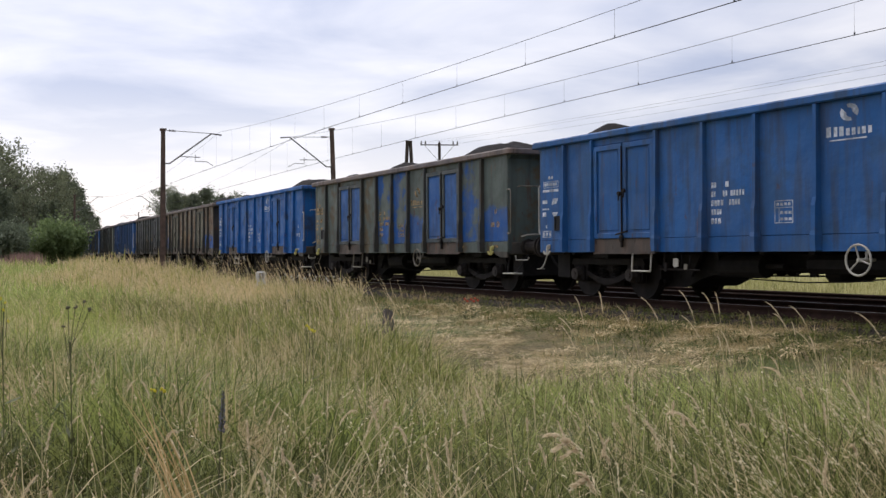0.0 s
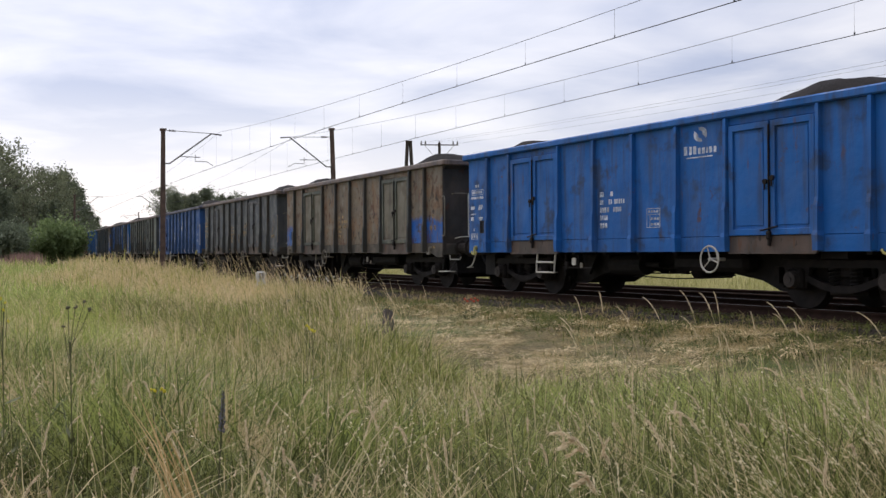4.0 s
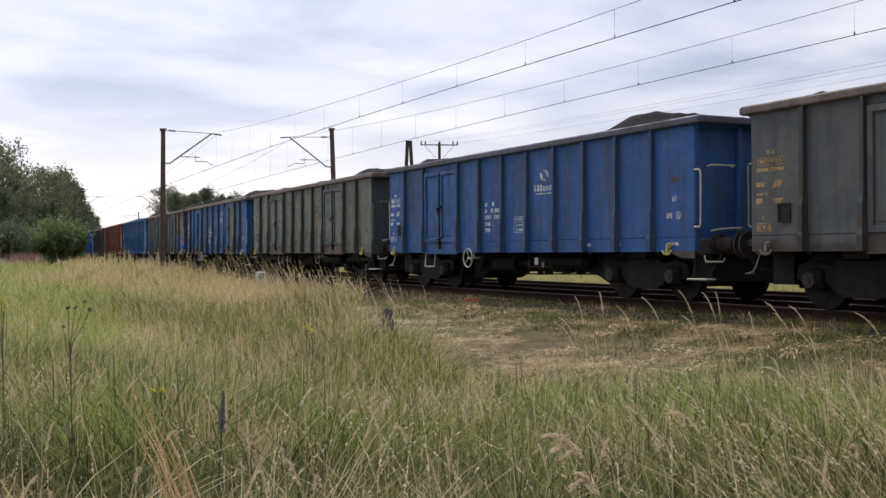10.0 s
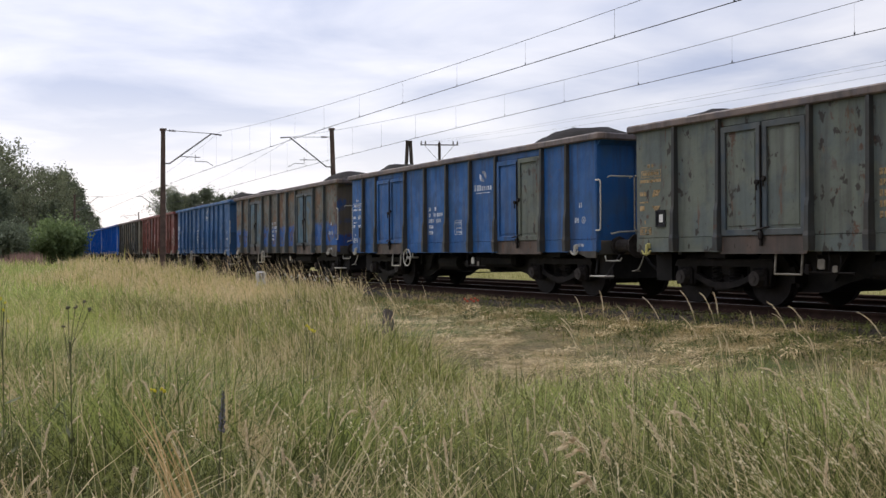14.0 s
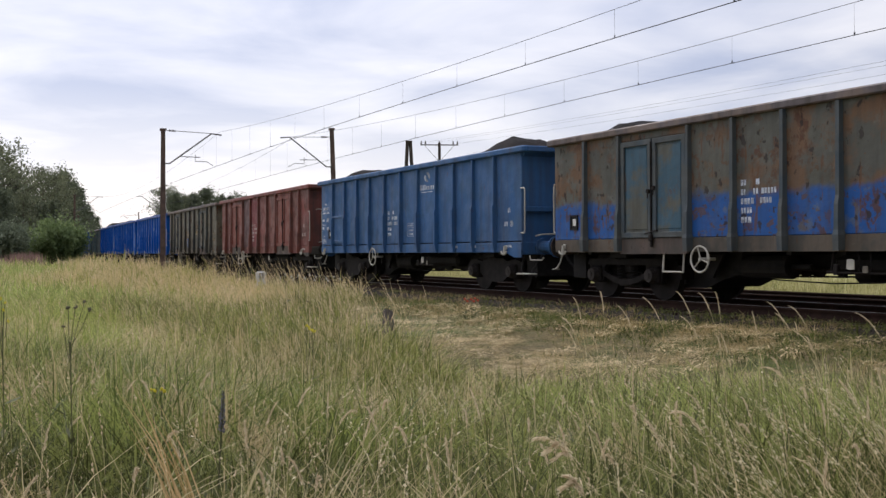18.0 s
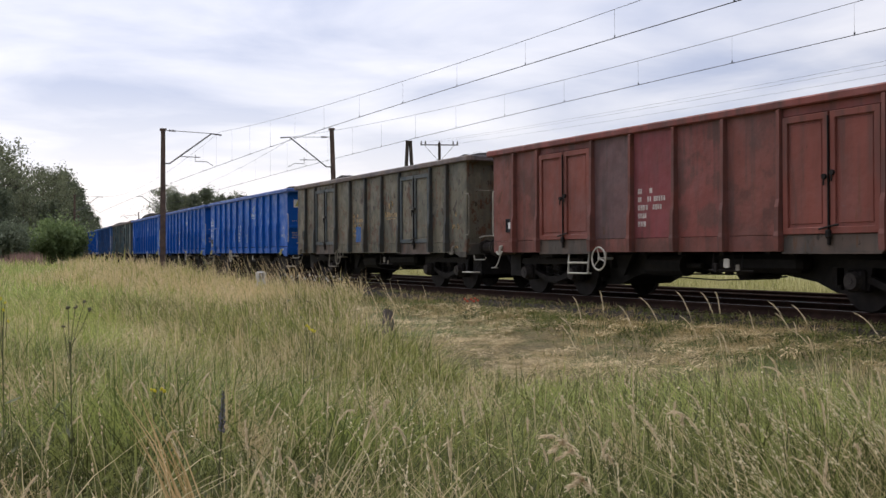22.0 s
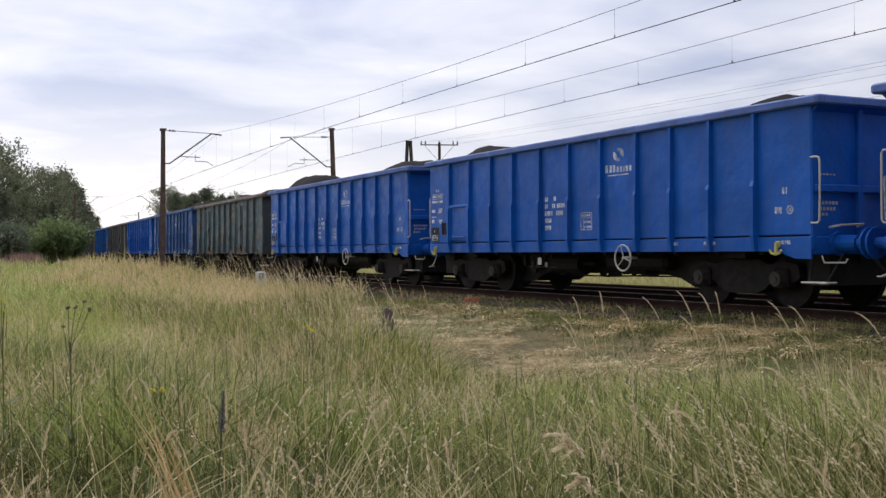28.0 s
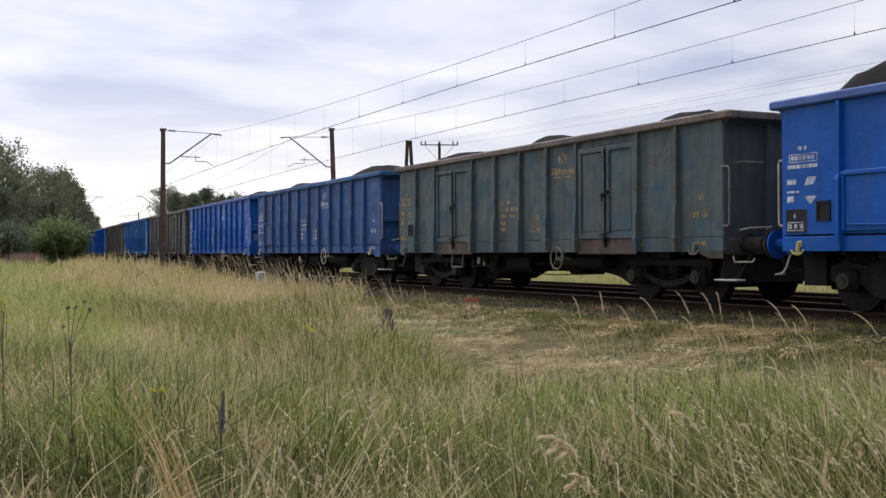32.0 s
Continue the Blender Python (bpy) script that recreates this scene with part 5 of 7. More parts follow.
def sag_bar_mesh(bm):
    sag = [(-1.05, 0.50), (-0.70, 0.44), (-0.40, 0.33), (-0.15, 0.28), (0.15, 0.28), (0.40, 0.33), (0.70, 0.44), (1.05, 0.50)]
    prism(bm, sag + [(x, z + 0.11) for x, z in sag[::-1]], -1.04, -0.94)


def top_bar_mesh(bm):
    prism(bm, [(-1.22, 0.66), (1.22, 0.66), (1.15, 0.78), (-1.15, 0.78)], -1.05, -0.94)


def axle_box_mesh(ribbed):
    def make(bm):
        box(bm, -0.17, 0.17, -1.11, -0.87, 0.31, 0.64, 0.04)
        if not ribbed:
            prism(bm, [(-0.26, 0.66), (-0.20, 0.34), (0.20, 0.34), (0.26, 0.66)], -1.03, -0.95)
    return make


def cross_beam_mesh(bm):
    box(bm, 1.40, 1.50, -0.9, 0.9, 0.40, 0.66)


def inner_beam_mesh(bm):
    box(bm, -1.39, 1.39, -0.62, -0.5, 0.36, 0.64)


def axle_cap_mesh(bm):
    rod(bm, (0, -1.10, 0.47), (0, -1.20, 0.47), 0.145, 14, 0.12)
    rod(bm, (0, -1.19, 0.47), (0, -1.215, 0.47), 0.05, 8)


def spring_mesh(bm):
    pipe(bm, [(0.085 * math.cos(k * 0.9), -0.96 + 0.085 * math.sin(k * 0.9), 0.37 + 0.0083 * k) for k in range(36)], 0.017, 4)


def wheelset_mesh(bm):
    for sgn in (-1, 1):
        rod(bm, (0, sgn * 0.685, 0), (0, sgn * 0.72, 0), 0.487, 28, 0.475)
        rod(bm, (0, sgn * 0.72, 0), (0, sgn * 0.82, 0), WHEEL_R + 0.001, 28, WHEEL_R - 0.006)
        rod(bm, (0, sgn * 0.81, 0), (0, sgn * 0.86, 0), 0.12, 12)
    rod(bm, (0, -0.98, 0), (0, 0.98, 0), 0.075, 10)


def brake_block_mesh(bm):
    for y in (-0.79, 0.70):
        box(bm, -0.04, 0.04, y, y + 0.09, 0.32, 0.66, 0.015)
    box(bm, -0.03, 0.03, -0.75, 0.75, 0.42, 0.5)


def handwheel_mesh(r, z):
    def make(bm):
        pts = [(r * math.cos(a), -1.53, z + r * math.sin(a)) for a in [k * math.pi / 10 for k in range(21)]]
        pipe(bm, pts, 0.017, 6)
        for k in range(3):
            a = math.pi / 2 + 0.25 + k * 2 * math.pi / 3
            rod(bm, (0, -1.51, z), (r * 0.97 * math.cos(a), -1.53, z + r * 0.97 * math.sin(a)), 0.012, 5)
        rod(bm, (0, -1.2, z), (0, -1.54, z), 0.028, 8)
        rod(bm, (0, -1.36, z), (0, -1.36, 0.95), 0.02, 5)
    return make


def handrail_mesh(bm):
    pipe(bm, [(6.35, -1.40, 1.34), (6.50, -1.42, 1.335), (6.535, -1.425, 1.37), (6.545, -1.425, 1.75), (6.545, -1.425, 2.25), (6.53, -1.425, 2.30), (6.48, -1.42, 2.32), (6.35, -1.40, 2.32)], 0.016)


def rear_handrail_mesh(bm):
    pipe(bm, [(-6.33, -1.33, 1.31), (-6.47, -1.34, 1.31), (-6.50, -1.34, 1.35), (-6.50, -1.34, 2.28), (-6.47, -1.34, 2.32), (-6.33, -1.33, 2.32)], 0.018)


def rear_step_mesh(bm):
    pipe(bm, [(-6.39, -1.2, 0.88), (-6.43, -1.25, 0.68), (-6.47, -1.28, 0.59), (-6.55, -1.28, 0.56)], 0.016)
    box(bm, -6.60, -6.50, -1.34, -1.20, 0.545, 0.565, 0.006)


def end_handle_mesh(bm):
    pipe(bm, [(6.40, -1.15, 2.38), (6.49, -1.15, 2.40), (6.49, -0.62, 2.40), (6.40, -0.62, 2.38)], 0.016)


def buffer_handle_mesh(bm):
    pipe(bm, [(6.37, -1.05, 1.27), (6.53, -1.0, 1.30), (6.53, -0.5, 1.32), (6.37, -0.45, 1.28)], 0.018)


def ladder_mesh(bm):
    pipe(bm, [(6.41, 0.85, 1.3), (6.51, 0.85, 1.36), (6.53, 0.85, 2.3), (6.43, 0.85, 2.9)], 0.018)
    pipe(bm, [(6.41, 1.25, 1.3), (6.51, 1.25, 1.36), (6.53, 1.25, 1.95), (6.41, 1.25, 2.0)], 0.018)
    for z in (1.42, 1.7, 1.95):
        rod(bm, (6.52, 0.85, z), (6.52, 1.25, z), 0.015, 5)


def corner_step_mesh(bm):
    pipe(bm, [(6.29, -1.3, 0.86), (6.25, -1.34, 0.46)], 0.022)
    pipe(bm, [(6.59, -1.0, 0.86), (6.57, -1.30, 0.46)], 0.018)


def tread_mesh(bm):
    box(bm, 6.15, 6.65, -1.42, -1.18, 0.425, 0.455, 0.01)


def shunt_handle_mesh(bm):
    pipe(bm, [(6.37, -1.2, 0.84), (6.43, -1.22, 0.74), (6.72, -1.1, 0.74), (6.75, -1.08, 0.80)], 0.015)


def tow_hook_mesh(bm):
    """A small double hook like an anchor on the sill."""
    box(bm, -0.045, 0.045, -1.44, -1.40, 0.97, 1.07, 0.012)
    rod(bm, (0, -1.455, 1.05), (0, -1.47, 0.87), 0.026, 8, 0.032)
    pipe(bm, [(-0.12, -1.475, 0.935), (-0.085, -1.475, 0.885), (0.0, -1.475, 0.862), (0.085, -1.475, 0.885), (0.12, -1.475, 0.935)], 0.021, 6)


def step_frame_mesh(bm):
    pipe(bm, [(-0.27, -1.40, 0.93), (-0.27, -1.43, 0.56), (0.27, -1.43, 0.56), (0.27, -1.40, 0.93)], 0.02)


def deep_step_mesh(bm):
    pipe(bm, [(-0.34, -1.40, 0.93), (-0.34, -1.43, 0.49), (0.34, -1.43, 0.49), (0.36, -1.40, 0.93)], 0.022)
    box(bm, -0.34, 0.34, -1.44, -1.34, 0.48, 0.505)


def warning_plate_mesh(bm):
    box(bm, 6.352, 6.360, -1.16, -0.84, 2.56, 2.84, 0.003)


def warning_triangle_mesh(bm):
    va = [[bm.verts.new((x, -1.0 + a, 2.7 + b)) for a, b in ((-0.12, -0.10), (0.12, -0.10), (0.0, 0.11))] for x in (6.358, 6.364)]
    bm.faces.new(va[0]), bm.faces.new(va[1])
    for i in range(3):
        bm.faces.new((va[0][i], va[0][(i + 1) % 3], va[1][(i + 1) % 3], va[1][i]))


def end_wall_mark_mesh(bm):
    """Rows of small marks on an end wall, above and below its beam."""
    for x, y0, y1, z, h in ((6.352, -1.22, -0.86, 2.06, 0.025), (6.332, -1.22, -0.80, 1.62, 0.05), (6.332, -1.20, -0.84, 1.53, 0.05), (6.332, -1.22, -1.0, 1.45, 0.04)):
        n = round((y1 - y0) / 0.07)
        for k in range(n):
            box(bm, x, x + 0.003, y0 + k * 0.07, y0 + k * 0.07 + 0.045, z, z + h)


def step_rung_mesh(bm):
    rod(bm, (-0.34, -1.43, 0.70), (0.34, -1.43, 0.70), 0.02, 6)


def plate_mesh(f):
    def make(bm):
        prism(bm, [(x * f, 0.72 + z * f) for x, z in ((-0.07, -0.06), (-0.02, -0.08), (0.07, -0.07), (0.07, 0.06), (0.02, 0.08), (-0.06, 0.07))], -1.36, -1.345)
    return make


def selector_mesh(bm):
    rod(bm, (-0.35, -1.33, 0.60), (0.7, -1.33, 0.59), 0.016, 5)
    pipe(bm, [(0.22, -1.33, 0.60), (0.25, -1.34, 0.78), (0.18, -1.30, 0.93)], 0.013, 5)
    pipe(bm, [(0.42, -1.33, 0.60), (0.46, -1.34, 0.74), (0.40, -1.30, 0.93)], 0.013, 5)
    box(bm, -0.22, -0.14, -1.36, -1.28, 0.56, 0.72, 0.01)
    rod(bm, (-0.3, -1.3, 0.62), (-0.25, -1.3, 0.93), 0.018, 5)


def emblem_mesh(bm):
    """A round two-bladed emblem over a broad bar."""
    for turn in (0, math.pi):
        outer = [(0.165 * math.cos(a + turn), 0.125 * math.sin(a + turn)) for a in [-0.55 + k * 0.30 for k in range(9)]]
        inner = [(0.075 * math.cos(a + turn) + 0.03 * math.cos(turn + 2.2), 0.048 * math.sin(a + turn) + 0.025 * math.sin(turn + 2.2)) for a in [-0.35 + k * 0.25 for k in range(9)]]
        prism(bm, [(x, z + 0.27) for x, z in outer + inner[::-1]], -1.4045, -1.4005)


def name_bar_mesh(bm):
    x = -0.42
    for w, hgt in ((0.135, 0.16), (0.10, 0.15), (0.12, 0.15), (0.10, 0.11), (0.10, 0.11), (0.07, 0.11), (0.11, 0.11), (0.10, 0.11)):
        box(bm, x, x + w * 0.62, -1.4045, -1.4005, -0.06, -0.06 + hgt * 0.92)
        x += w * 1.02
    box(bm, -0.36, 0.30, -1.404, -1.4005, -0.125, -0.105)


def text_rows(rows, hgt, pitch, seed):
    def make(bm):
        r = random.Random(seed)
        for j, row in enumerate(rows):
            x = 0.0
            for w in row:
                if w > 0:
                    k = max(1, round(w / (hgt * 0.72)))
                    for q in range(k):
                        if r.random() < 0.93:
                            a = x + q * w / k
                            box(bm, a, a + r.uniform(0.5, 0.8) * w / k, -1.4045, -1.4005, -j * pitch - hgt * r.uniform(0.9, 1.0), -j * pitch)
                x += abs(w) + hgt * 0.5
    return make


def frame_mark_mesh(bm):
    """A small outlined table with rows of figures in it."""
    for a, b, c, d in ((0, 0.38, 0.34, 0.352), (0, 0.38, 0, 0.012), (0, 0.012, 0, 0.35), (0.368, 0.38, 0, 0.35), (0, 0.38, 0.235, 0.245), (0.09, 0.10, 0, 0.24)):
        box(bm, a, b, -1.4045, -1.4005, c, d)
    for k in range(2):
        for q in range(3):
            box(bm, 0.12 + q * 0.085, 0.18 + q * 0.085, -1.4045, -1.4005, 0.04 + k * 0.10, 0.085 + k * 0.10)
    for q in range(4):
        box(bm, 0.04 + q * 0.08, 0.09 + q * 0.08, -1.4045, -1.4005, 0.27, 0.315)


def data_mark_mesh(bm):
    """The small marks of an end bay: a framed row, rows of figures, a slanted symbol and a table of three cells."""
    def bars(x, z, widths, h):
        for wd in widths:
            if wd > 0:
                box(bm, x, x + wd, -1.4045, -1.4005, z, z + h)
            x += abs(wd) + 0.018

    def outline(x0, x1, z0, z1, t=0.012):
        for a, b, c, d in ((x0, x1, z1 - t, z1), (x0, x1, z0, z0 + t), (x0, x0 + t, z0, z1), (x1 - t, x1, z0, z1)):
            box(bm, a, b, -1.4045, -1.4005, c, d)
    bars(0.24, 2.44, (0.07, -0.01, 0.05), 0.06)
    outline(0.06, 0.62, 2.26, 2.39)
    bars(0.10, 2.295, (0.06, 0.06, 0.05, 0.07, 0.06, 0.06), 0.065)
    bars(0.03, 2.17, (0.16, 0.09, 0.2, 0.08), 0.055)
    bars(0.02, 1.93, (0.09, 0.07), 0.075)
    prism(bm, [(0.36, 1.90), (0.54, 1.92), (0.60, 2.03), (0.42, 2.03)], -1.4045, -1.4005)
    bars(0.02, 1.80, (0.05, 0.10, 0.05), 0.03)
    bars(0.02, 1.66, (0.13,), 0.09)
    prism(bm, [(0.36, 1.74), (0.60, 1.74), (0.48, 1.62)], -1.4045, -1.4005)
    bars(0.15, 1.42, (0.03,), 0.06)
    outline(0.02, 0.34, 1.22, 1.36, 0.018)
    bars(0.05, 1.255, (0.06, -0.01, 0.06, -0.01, 0.06), 0.07)


def end_mark_mesh(bm):
    """A letter pair over a row of three letters and a crossed ring."""
    for a, b, c in ((0.16, 0.20, 0.0), (0.23, 0.25, 0.0), (0.0, 0.045, -0.30), (0.06, 0.075, -0.30), (0.09, 0.14, -0.30)):
        box(bm, a, b, -1.4045, -1.4005, c - 0.10, c)
    ring = [(0.31 + 0.07 * math.cos(a), -0.35 + 0.07 * math.sin(a)) for a in [k * math.pi / 8 for k in range(16)]]
    hole = [(0.31 + 0.052 * math.cos(a), -0.35 + 0.052 * math.sin(a)) for a in [k * math.pi / 8 for k in range(16)]]
    for k in range(16):
        q = (k + 1) % 16
        prism(bm, [ring[k], ring[q], hole[q], hole[k]], -1.4045, -1.4005)
    for f in (-1, 1):
        prism(bm, [(0.31 - 0.045, -0.35 - f * 0.035), (0.31 - 0.035, -0.35 - f * 0.045), (0.31 + 0.045, -0.35 + f * 0.035), (0.31 + 0.035, -0.35 + f * 0.045)], -1.4045, -1.4005)


def hatch_mesh(x0, x1):
    def make(bm):
        box(bm, x0 + 0.05, x1 - 0.05, -1.44, -1.395, 1.2, 2.02, 0.012)
        box(bm, x0 + 0.03, x1 - 0.03, -1.475, -1.40, 2.0, 2.07, 0.012)
        box(bm, x0 + 0.06, x0 + 0.10, -1.475, -1.40, 1.2, 2.0, 0.008)
        box(bm, x1 - 0.10, x1 - 0.06, -1.475, -1.40, 1.2, 2.0, 0.008)
        rod(bm, (x0 + 0.15, -1.465, 1.3), (x1 - 0.2, -1.465, 1.28), 0.014, 5)
    return make


def label_box_mesh(bm):
    for a, b, c, d in ((0, 0.26, 0.27, 0.30), (0, 0.26, 0, 0.03), (0, 0.03, 0, 0.30), (0.23, 0.26, 0, 0.30)):
        box(bm, a, b, -1.425, -1.395, c, d)
    box(bm, 0.03, 0.23, -1.406, -1.398, 0.03, 0.27)


TURN = Matrix.Rotation(math.pi, 4, "Z")


def wagon(kind, spec):
    """An open coal wagon. Its x axis points where it travels; its -y side faces the meadow."""
    P = PAINT
    side, rim, mark = P[spec["side"]], spec.get("rim", M["grey_rim"]), M[spec.get("mark", "white")]
    door, post, end = P[spec.get("door", spec["side"])], P[spec.get("post", spec["side"])], P[spec.get("end", spec["side"])]
    if isinstance(rim, str):
        rim = P[rim]
    fit = M["grimy"] if spec.get("mark") == "faded" and not spec.get("bright_fit") else M["cream"]
    w = thing("coal_wagon", Matrix(), spec["label"], "freight wagon", "wagons of the coal train")
    bounds, doors = SIDES[kind]
    xs = [b - L_BODY / 2 for b in bounds]
    for face, turn in ((0, Matrix()), (1, TURN)):
        for i, (a, b) in enumerate(zip(xs, xs[1:])):
            if i in doors:
                c = (a + b) / 2
                put("side_panel", cached(("side_panel", "lintel", kind, i), panel_mesh(a, b, 2.97, 3.12)), side, w, at=turn)
                put("side_panel", cached(("side_panel", "threshold", kind, i), threshold_mesh(a, b)), P["rust_sill"] if spec.get("rusty_sill", True) else side, w, at=turn)
                for q, (d0, d1) in enumerate(((a + 0.07, c - 0.015), (c + 0.015, b - 0.07))):
                    mat = P[spec["leaf"]] if face == 0 and spec.get("leaf") and i == 7 and q == 1 else door
                    leaf = put("door", cached(("door", kind, i, q), door_leaf(d0, d1)), P[spec["door_frame"]] if spec.get("door_frame") else mat, w, at=turn)
                    put("door_panel", cached(("door_panel", kind, i, q), door_panel_mesh(d0, d1)), mat, leaf)
                    if q == 0:
                        put("lock_bar", cached(("lock_bar", kind, i), lock_mesh(c)), M["iron"], leaf, "dark locking bar")
            else:
                mat = P[spec["panels"][i]] if face == 0 and i in spec.get("panels", {}) else side
                put("side_panel", cached(("side_panel", kind, i), panel_mesh(a, b)), mat, w, at=turn)
            if i:
                put("stanchion", cached(("stanchion", kind, i), stanchion_mesh(a, kind == "rib")), post, w, at=turn)
        put("side_sill", cached(("side_sill", kind), sill_mesh(kind == "rib")), P[spec.get("sill", spec["side"])], w, at=turn)
        put("side_rim", cached("side_rim", rim_mesh), rim, w, at=turn)
        put("end_rim", cached("end_rim", end_rim_mesh), rim, w, at=turn)
        e = put("end_wall", cached("end_wall", end_wall_mesh), end, w, at=turn)
        for y in (-1.345, 1.345):
            put("corner_post", cached(("corner_post", y), corner_post_mesh(y)), end, e)
        for y in (-0.4, 0.4):
            put("end_rib", cached(("end_rib", y), end_rib_mesh(y)), end, e)
        if kind == "rib":
            put("end_beam", cached("end_beam", end_beam_mesh), end, e)
        hs = put("headstock", cached("headstock", headstock_mesh), end if kind == "rib" else P["brown"], w, at=turn)
        for y in (-0.875, 0.875):
            put("buffer", cached("buffer", buffer_mesh), (side if kind == "rib" else M["axle"]), hs, "sprung buffer", at=Matrix.Translation((0, y, 0)))
        put("coupling", cached("coupling", coupling_mesh), M["iron"], hs)
        put("brake_hose", cached("brake_hose", hose_mesh), M["frame"], hs)
        put("handrail", cached("handrail", handrail_mesh), fit, w, "tubular handrail", at=turn)
        put("rear_handrail", cached("rear_handrail", rear_handrail_mesh), fit, w, "tubular handrail at the rear corner", at=turn)
        put("rear_step", cached("rear_step", rear_step_mesh), fit, w, "bent step at the rear corner", at=turn)
        if kind != "rib":
            put("end_handle", cached("end_handle", end_handle_mesh), fit, w, "bent grab handle", at=turn)
        put("buffer_handle", cached("buffer_handle", buffer_handle_mesh), M["cream"], w, "cream handle over the buffer", at=turn)
        if kind == "rib" and spec.get("ladder", True):
            put("ladder", cached("ladder", ladder_mesh), M["cream"] if spec["side"] != "new_blue" else M["white"], w, "light tubular end ladder", at=turn)
        cs = put("corner_step", cached("corner_step", corner_step_mesh), M["frame"], w, at=turn)
        put("tread", cached("tread", tread_mesh), M["cream"], cs, "cream step tread")
        put("shunter_handle", cached("shunter_handle", shunt_handle_mesh), M["cream"], w, at=turn)
        for x in (-6.0, 5.7):
            put("tow_hook", cached("tow_hook", tow_hook_mesh), M["yellow"] if spec.get("hooks") else fit, w, "yellow tow hook" if spec.get("hooks") else "tow hook", at=turn @ Matrix.Translation((x, 0, 0)))
        put("handwheel", cached(("handwheel", kind == "rib"), handwheel_mesh(0.24, 0.80) if kind == "rib" else handwheel_mesh(0.22, 0.785)), fit, w, "spoked brake handwheel", at=turn @ Matrix.Translation((spec.get("wheel", 1.9), 0, 0)))
        if kind != "rib" and not spec.get("no_step"):
            step_key, step_make = ("deep_step", deep_step_mesh) if spec.get("big_step") else ("foot_step", step_frame_mesh)
            fr = put("foot_step", cached(step_key, step_make), fit, w, "tubular step frame", at=turn @ Matrix.Translation((spec.get("step", -3.0), 0, 0)))
            if spec.get("rung"):
                put("rung", cached("rung", step_rung_mesh), M["cream"], fr)
        sel = ((-1.35 if kind == "rib" else -2.15) if spec.get("wheel", 1.9) > 0 else 1.1)
        gear = put("selector_gear", cached("selector_gear", selector_mesh), M["iron"], w, at=turn @ Matrix.Translation((sel, 0, 0)))
        for q, (u, v) in enumerate(((0.1, 0.0), (0.36, -0.07))):
            put("selector_plate", cached(("selector_plate", q), plate_mesh(1.0 - 0.35 * q)), M["grimy"] if spec.get("mark") == "faded" or q else M["cream"], gear, "small pale brake selector plate", at=Matrix.Translation((u, 0, v)))
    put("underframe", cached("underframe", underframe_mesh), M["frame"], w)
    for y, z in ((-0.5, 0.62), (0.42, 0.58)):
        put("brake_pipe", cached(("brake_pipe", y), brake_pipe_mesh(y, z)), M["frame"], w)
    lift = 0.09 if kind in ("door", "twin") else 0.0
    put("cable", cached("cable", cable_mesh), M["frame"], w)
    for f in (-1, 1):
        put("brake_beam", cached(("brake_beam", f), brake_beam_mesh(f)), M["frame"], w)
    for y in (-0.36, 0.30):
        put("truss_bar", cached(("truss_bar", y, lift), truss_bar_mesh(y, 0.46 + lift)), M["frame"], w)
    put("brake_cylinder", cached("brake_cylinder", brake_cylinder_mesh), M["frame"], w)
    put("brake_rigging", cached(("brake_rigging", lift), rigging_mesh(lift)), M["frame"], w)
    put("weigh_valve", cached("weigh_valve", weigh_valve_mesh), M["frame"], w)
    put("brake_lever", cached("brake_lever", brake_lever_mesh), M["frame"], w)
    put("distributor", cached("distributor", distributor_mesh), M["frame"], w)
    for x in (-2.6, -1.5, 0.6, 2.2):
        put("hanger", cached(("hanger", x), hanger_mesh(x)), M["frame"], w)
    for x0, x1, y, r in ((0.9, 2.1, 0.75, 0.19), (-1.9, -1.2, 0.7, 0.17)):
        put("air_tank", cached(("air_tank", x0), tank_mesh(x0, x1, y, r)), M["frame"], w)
    wheelsets = []
    cast = kind == "rib" or spec.get("cast", False)
    for x in (-4.5, 4.5):
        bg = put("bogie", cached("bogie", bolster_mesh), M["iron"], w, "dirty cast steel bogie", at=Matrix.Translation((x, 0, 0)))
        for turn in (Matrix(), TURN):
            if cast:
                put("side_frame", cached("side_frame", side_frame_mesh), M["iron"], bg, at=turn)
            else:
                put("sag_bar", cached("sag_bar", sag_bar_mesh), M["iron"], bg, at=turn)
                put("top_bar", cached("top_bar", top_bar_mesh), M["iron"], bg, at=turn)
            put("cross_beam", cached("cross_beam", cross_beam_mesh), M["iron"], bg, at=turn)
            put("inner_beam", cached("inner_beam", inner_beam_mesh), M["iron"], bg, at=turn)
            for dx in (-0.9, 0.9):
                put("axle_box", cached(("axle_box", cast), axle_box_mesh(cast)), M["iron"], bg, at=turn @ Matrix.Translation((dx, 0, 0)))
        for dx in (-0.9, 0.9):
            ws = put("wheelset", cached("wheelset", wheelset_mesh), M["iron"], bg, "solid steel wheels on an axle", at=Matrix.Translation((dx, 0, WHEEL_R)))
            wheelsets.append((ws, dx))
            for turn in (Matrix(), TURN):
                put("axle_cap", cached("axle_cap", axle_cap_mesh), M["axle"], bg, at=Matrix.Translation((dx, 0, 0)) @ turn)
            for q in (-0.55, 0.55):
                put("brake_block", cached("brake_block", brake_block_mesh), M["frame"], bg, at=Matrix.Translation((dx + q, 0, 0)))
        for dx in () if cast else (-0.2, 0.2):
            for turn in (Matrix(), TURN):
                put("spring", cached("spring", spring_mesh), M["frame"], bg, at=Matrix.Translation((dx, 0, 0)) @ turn)
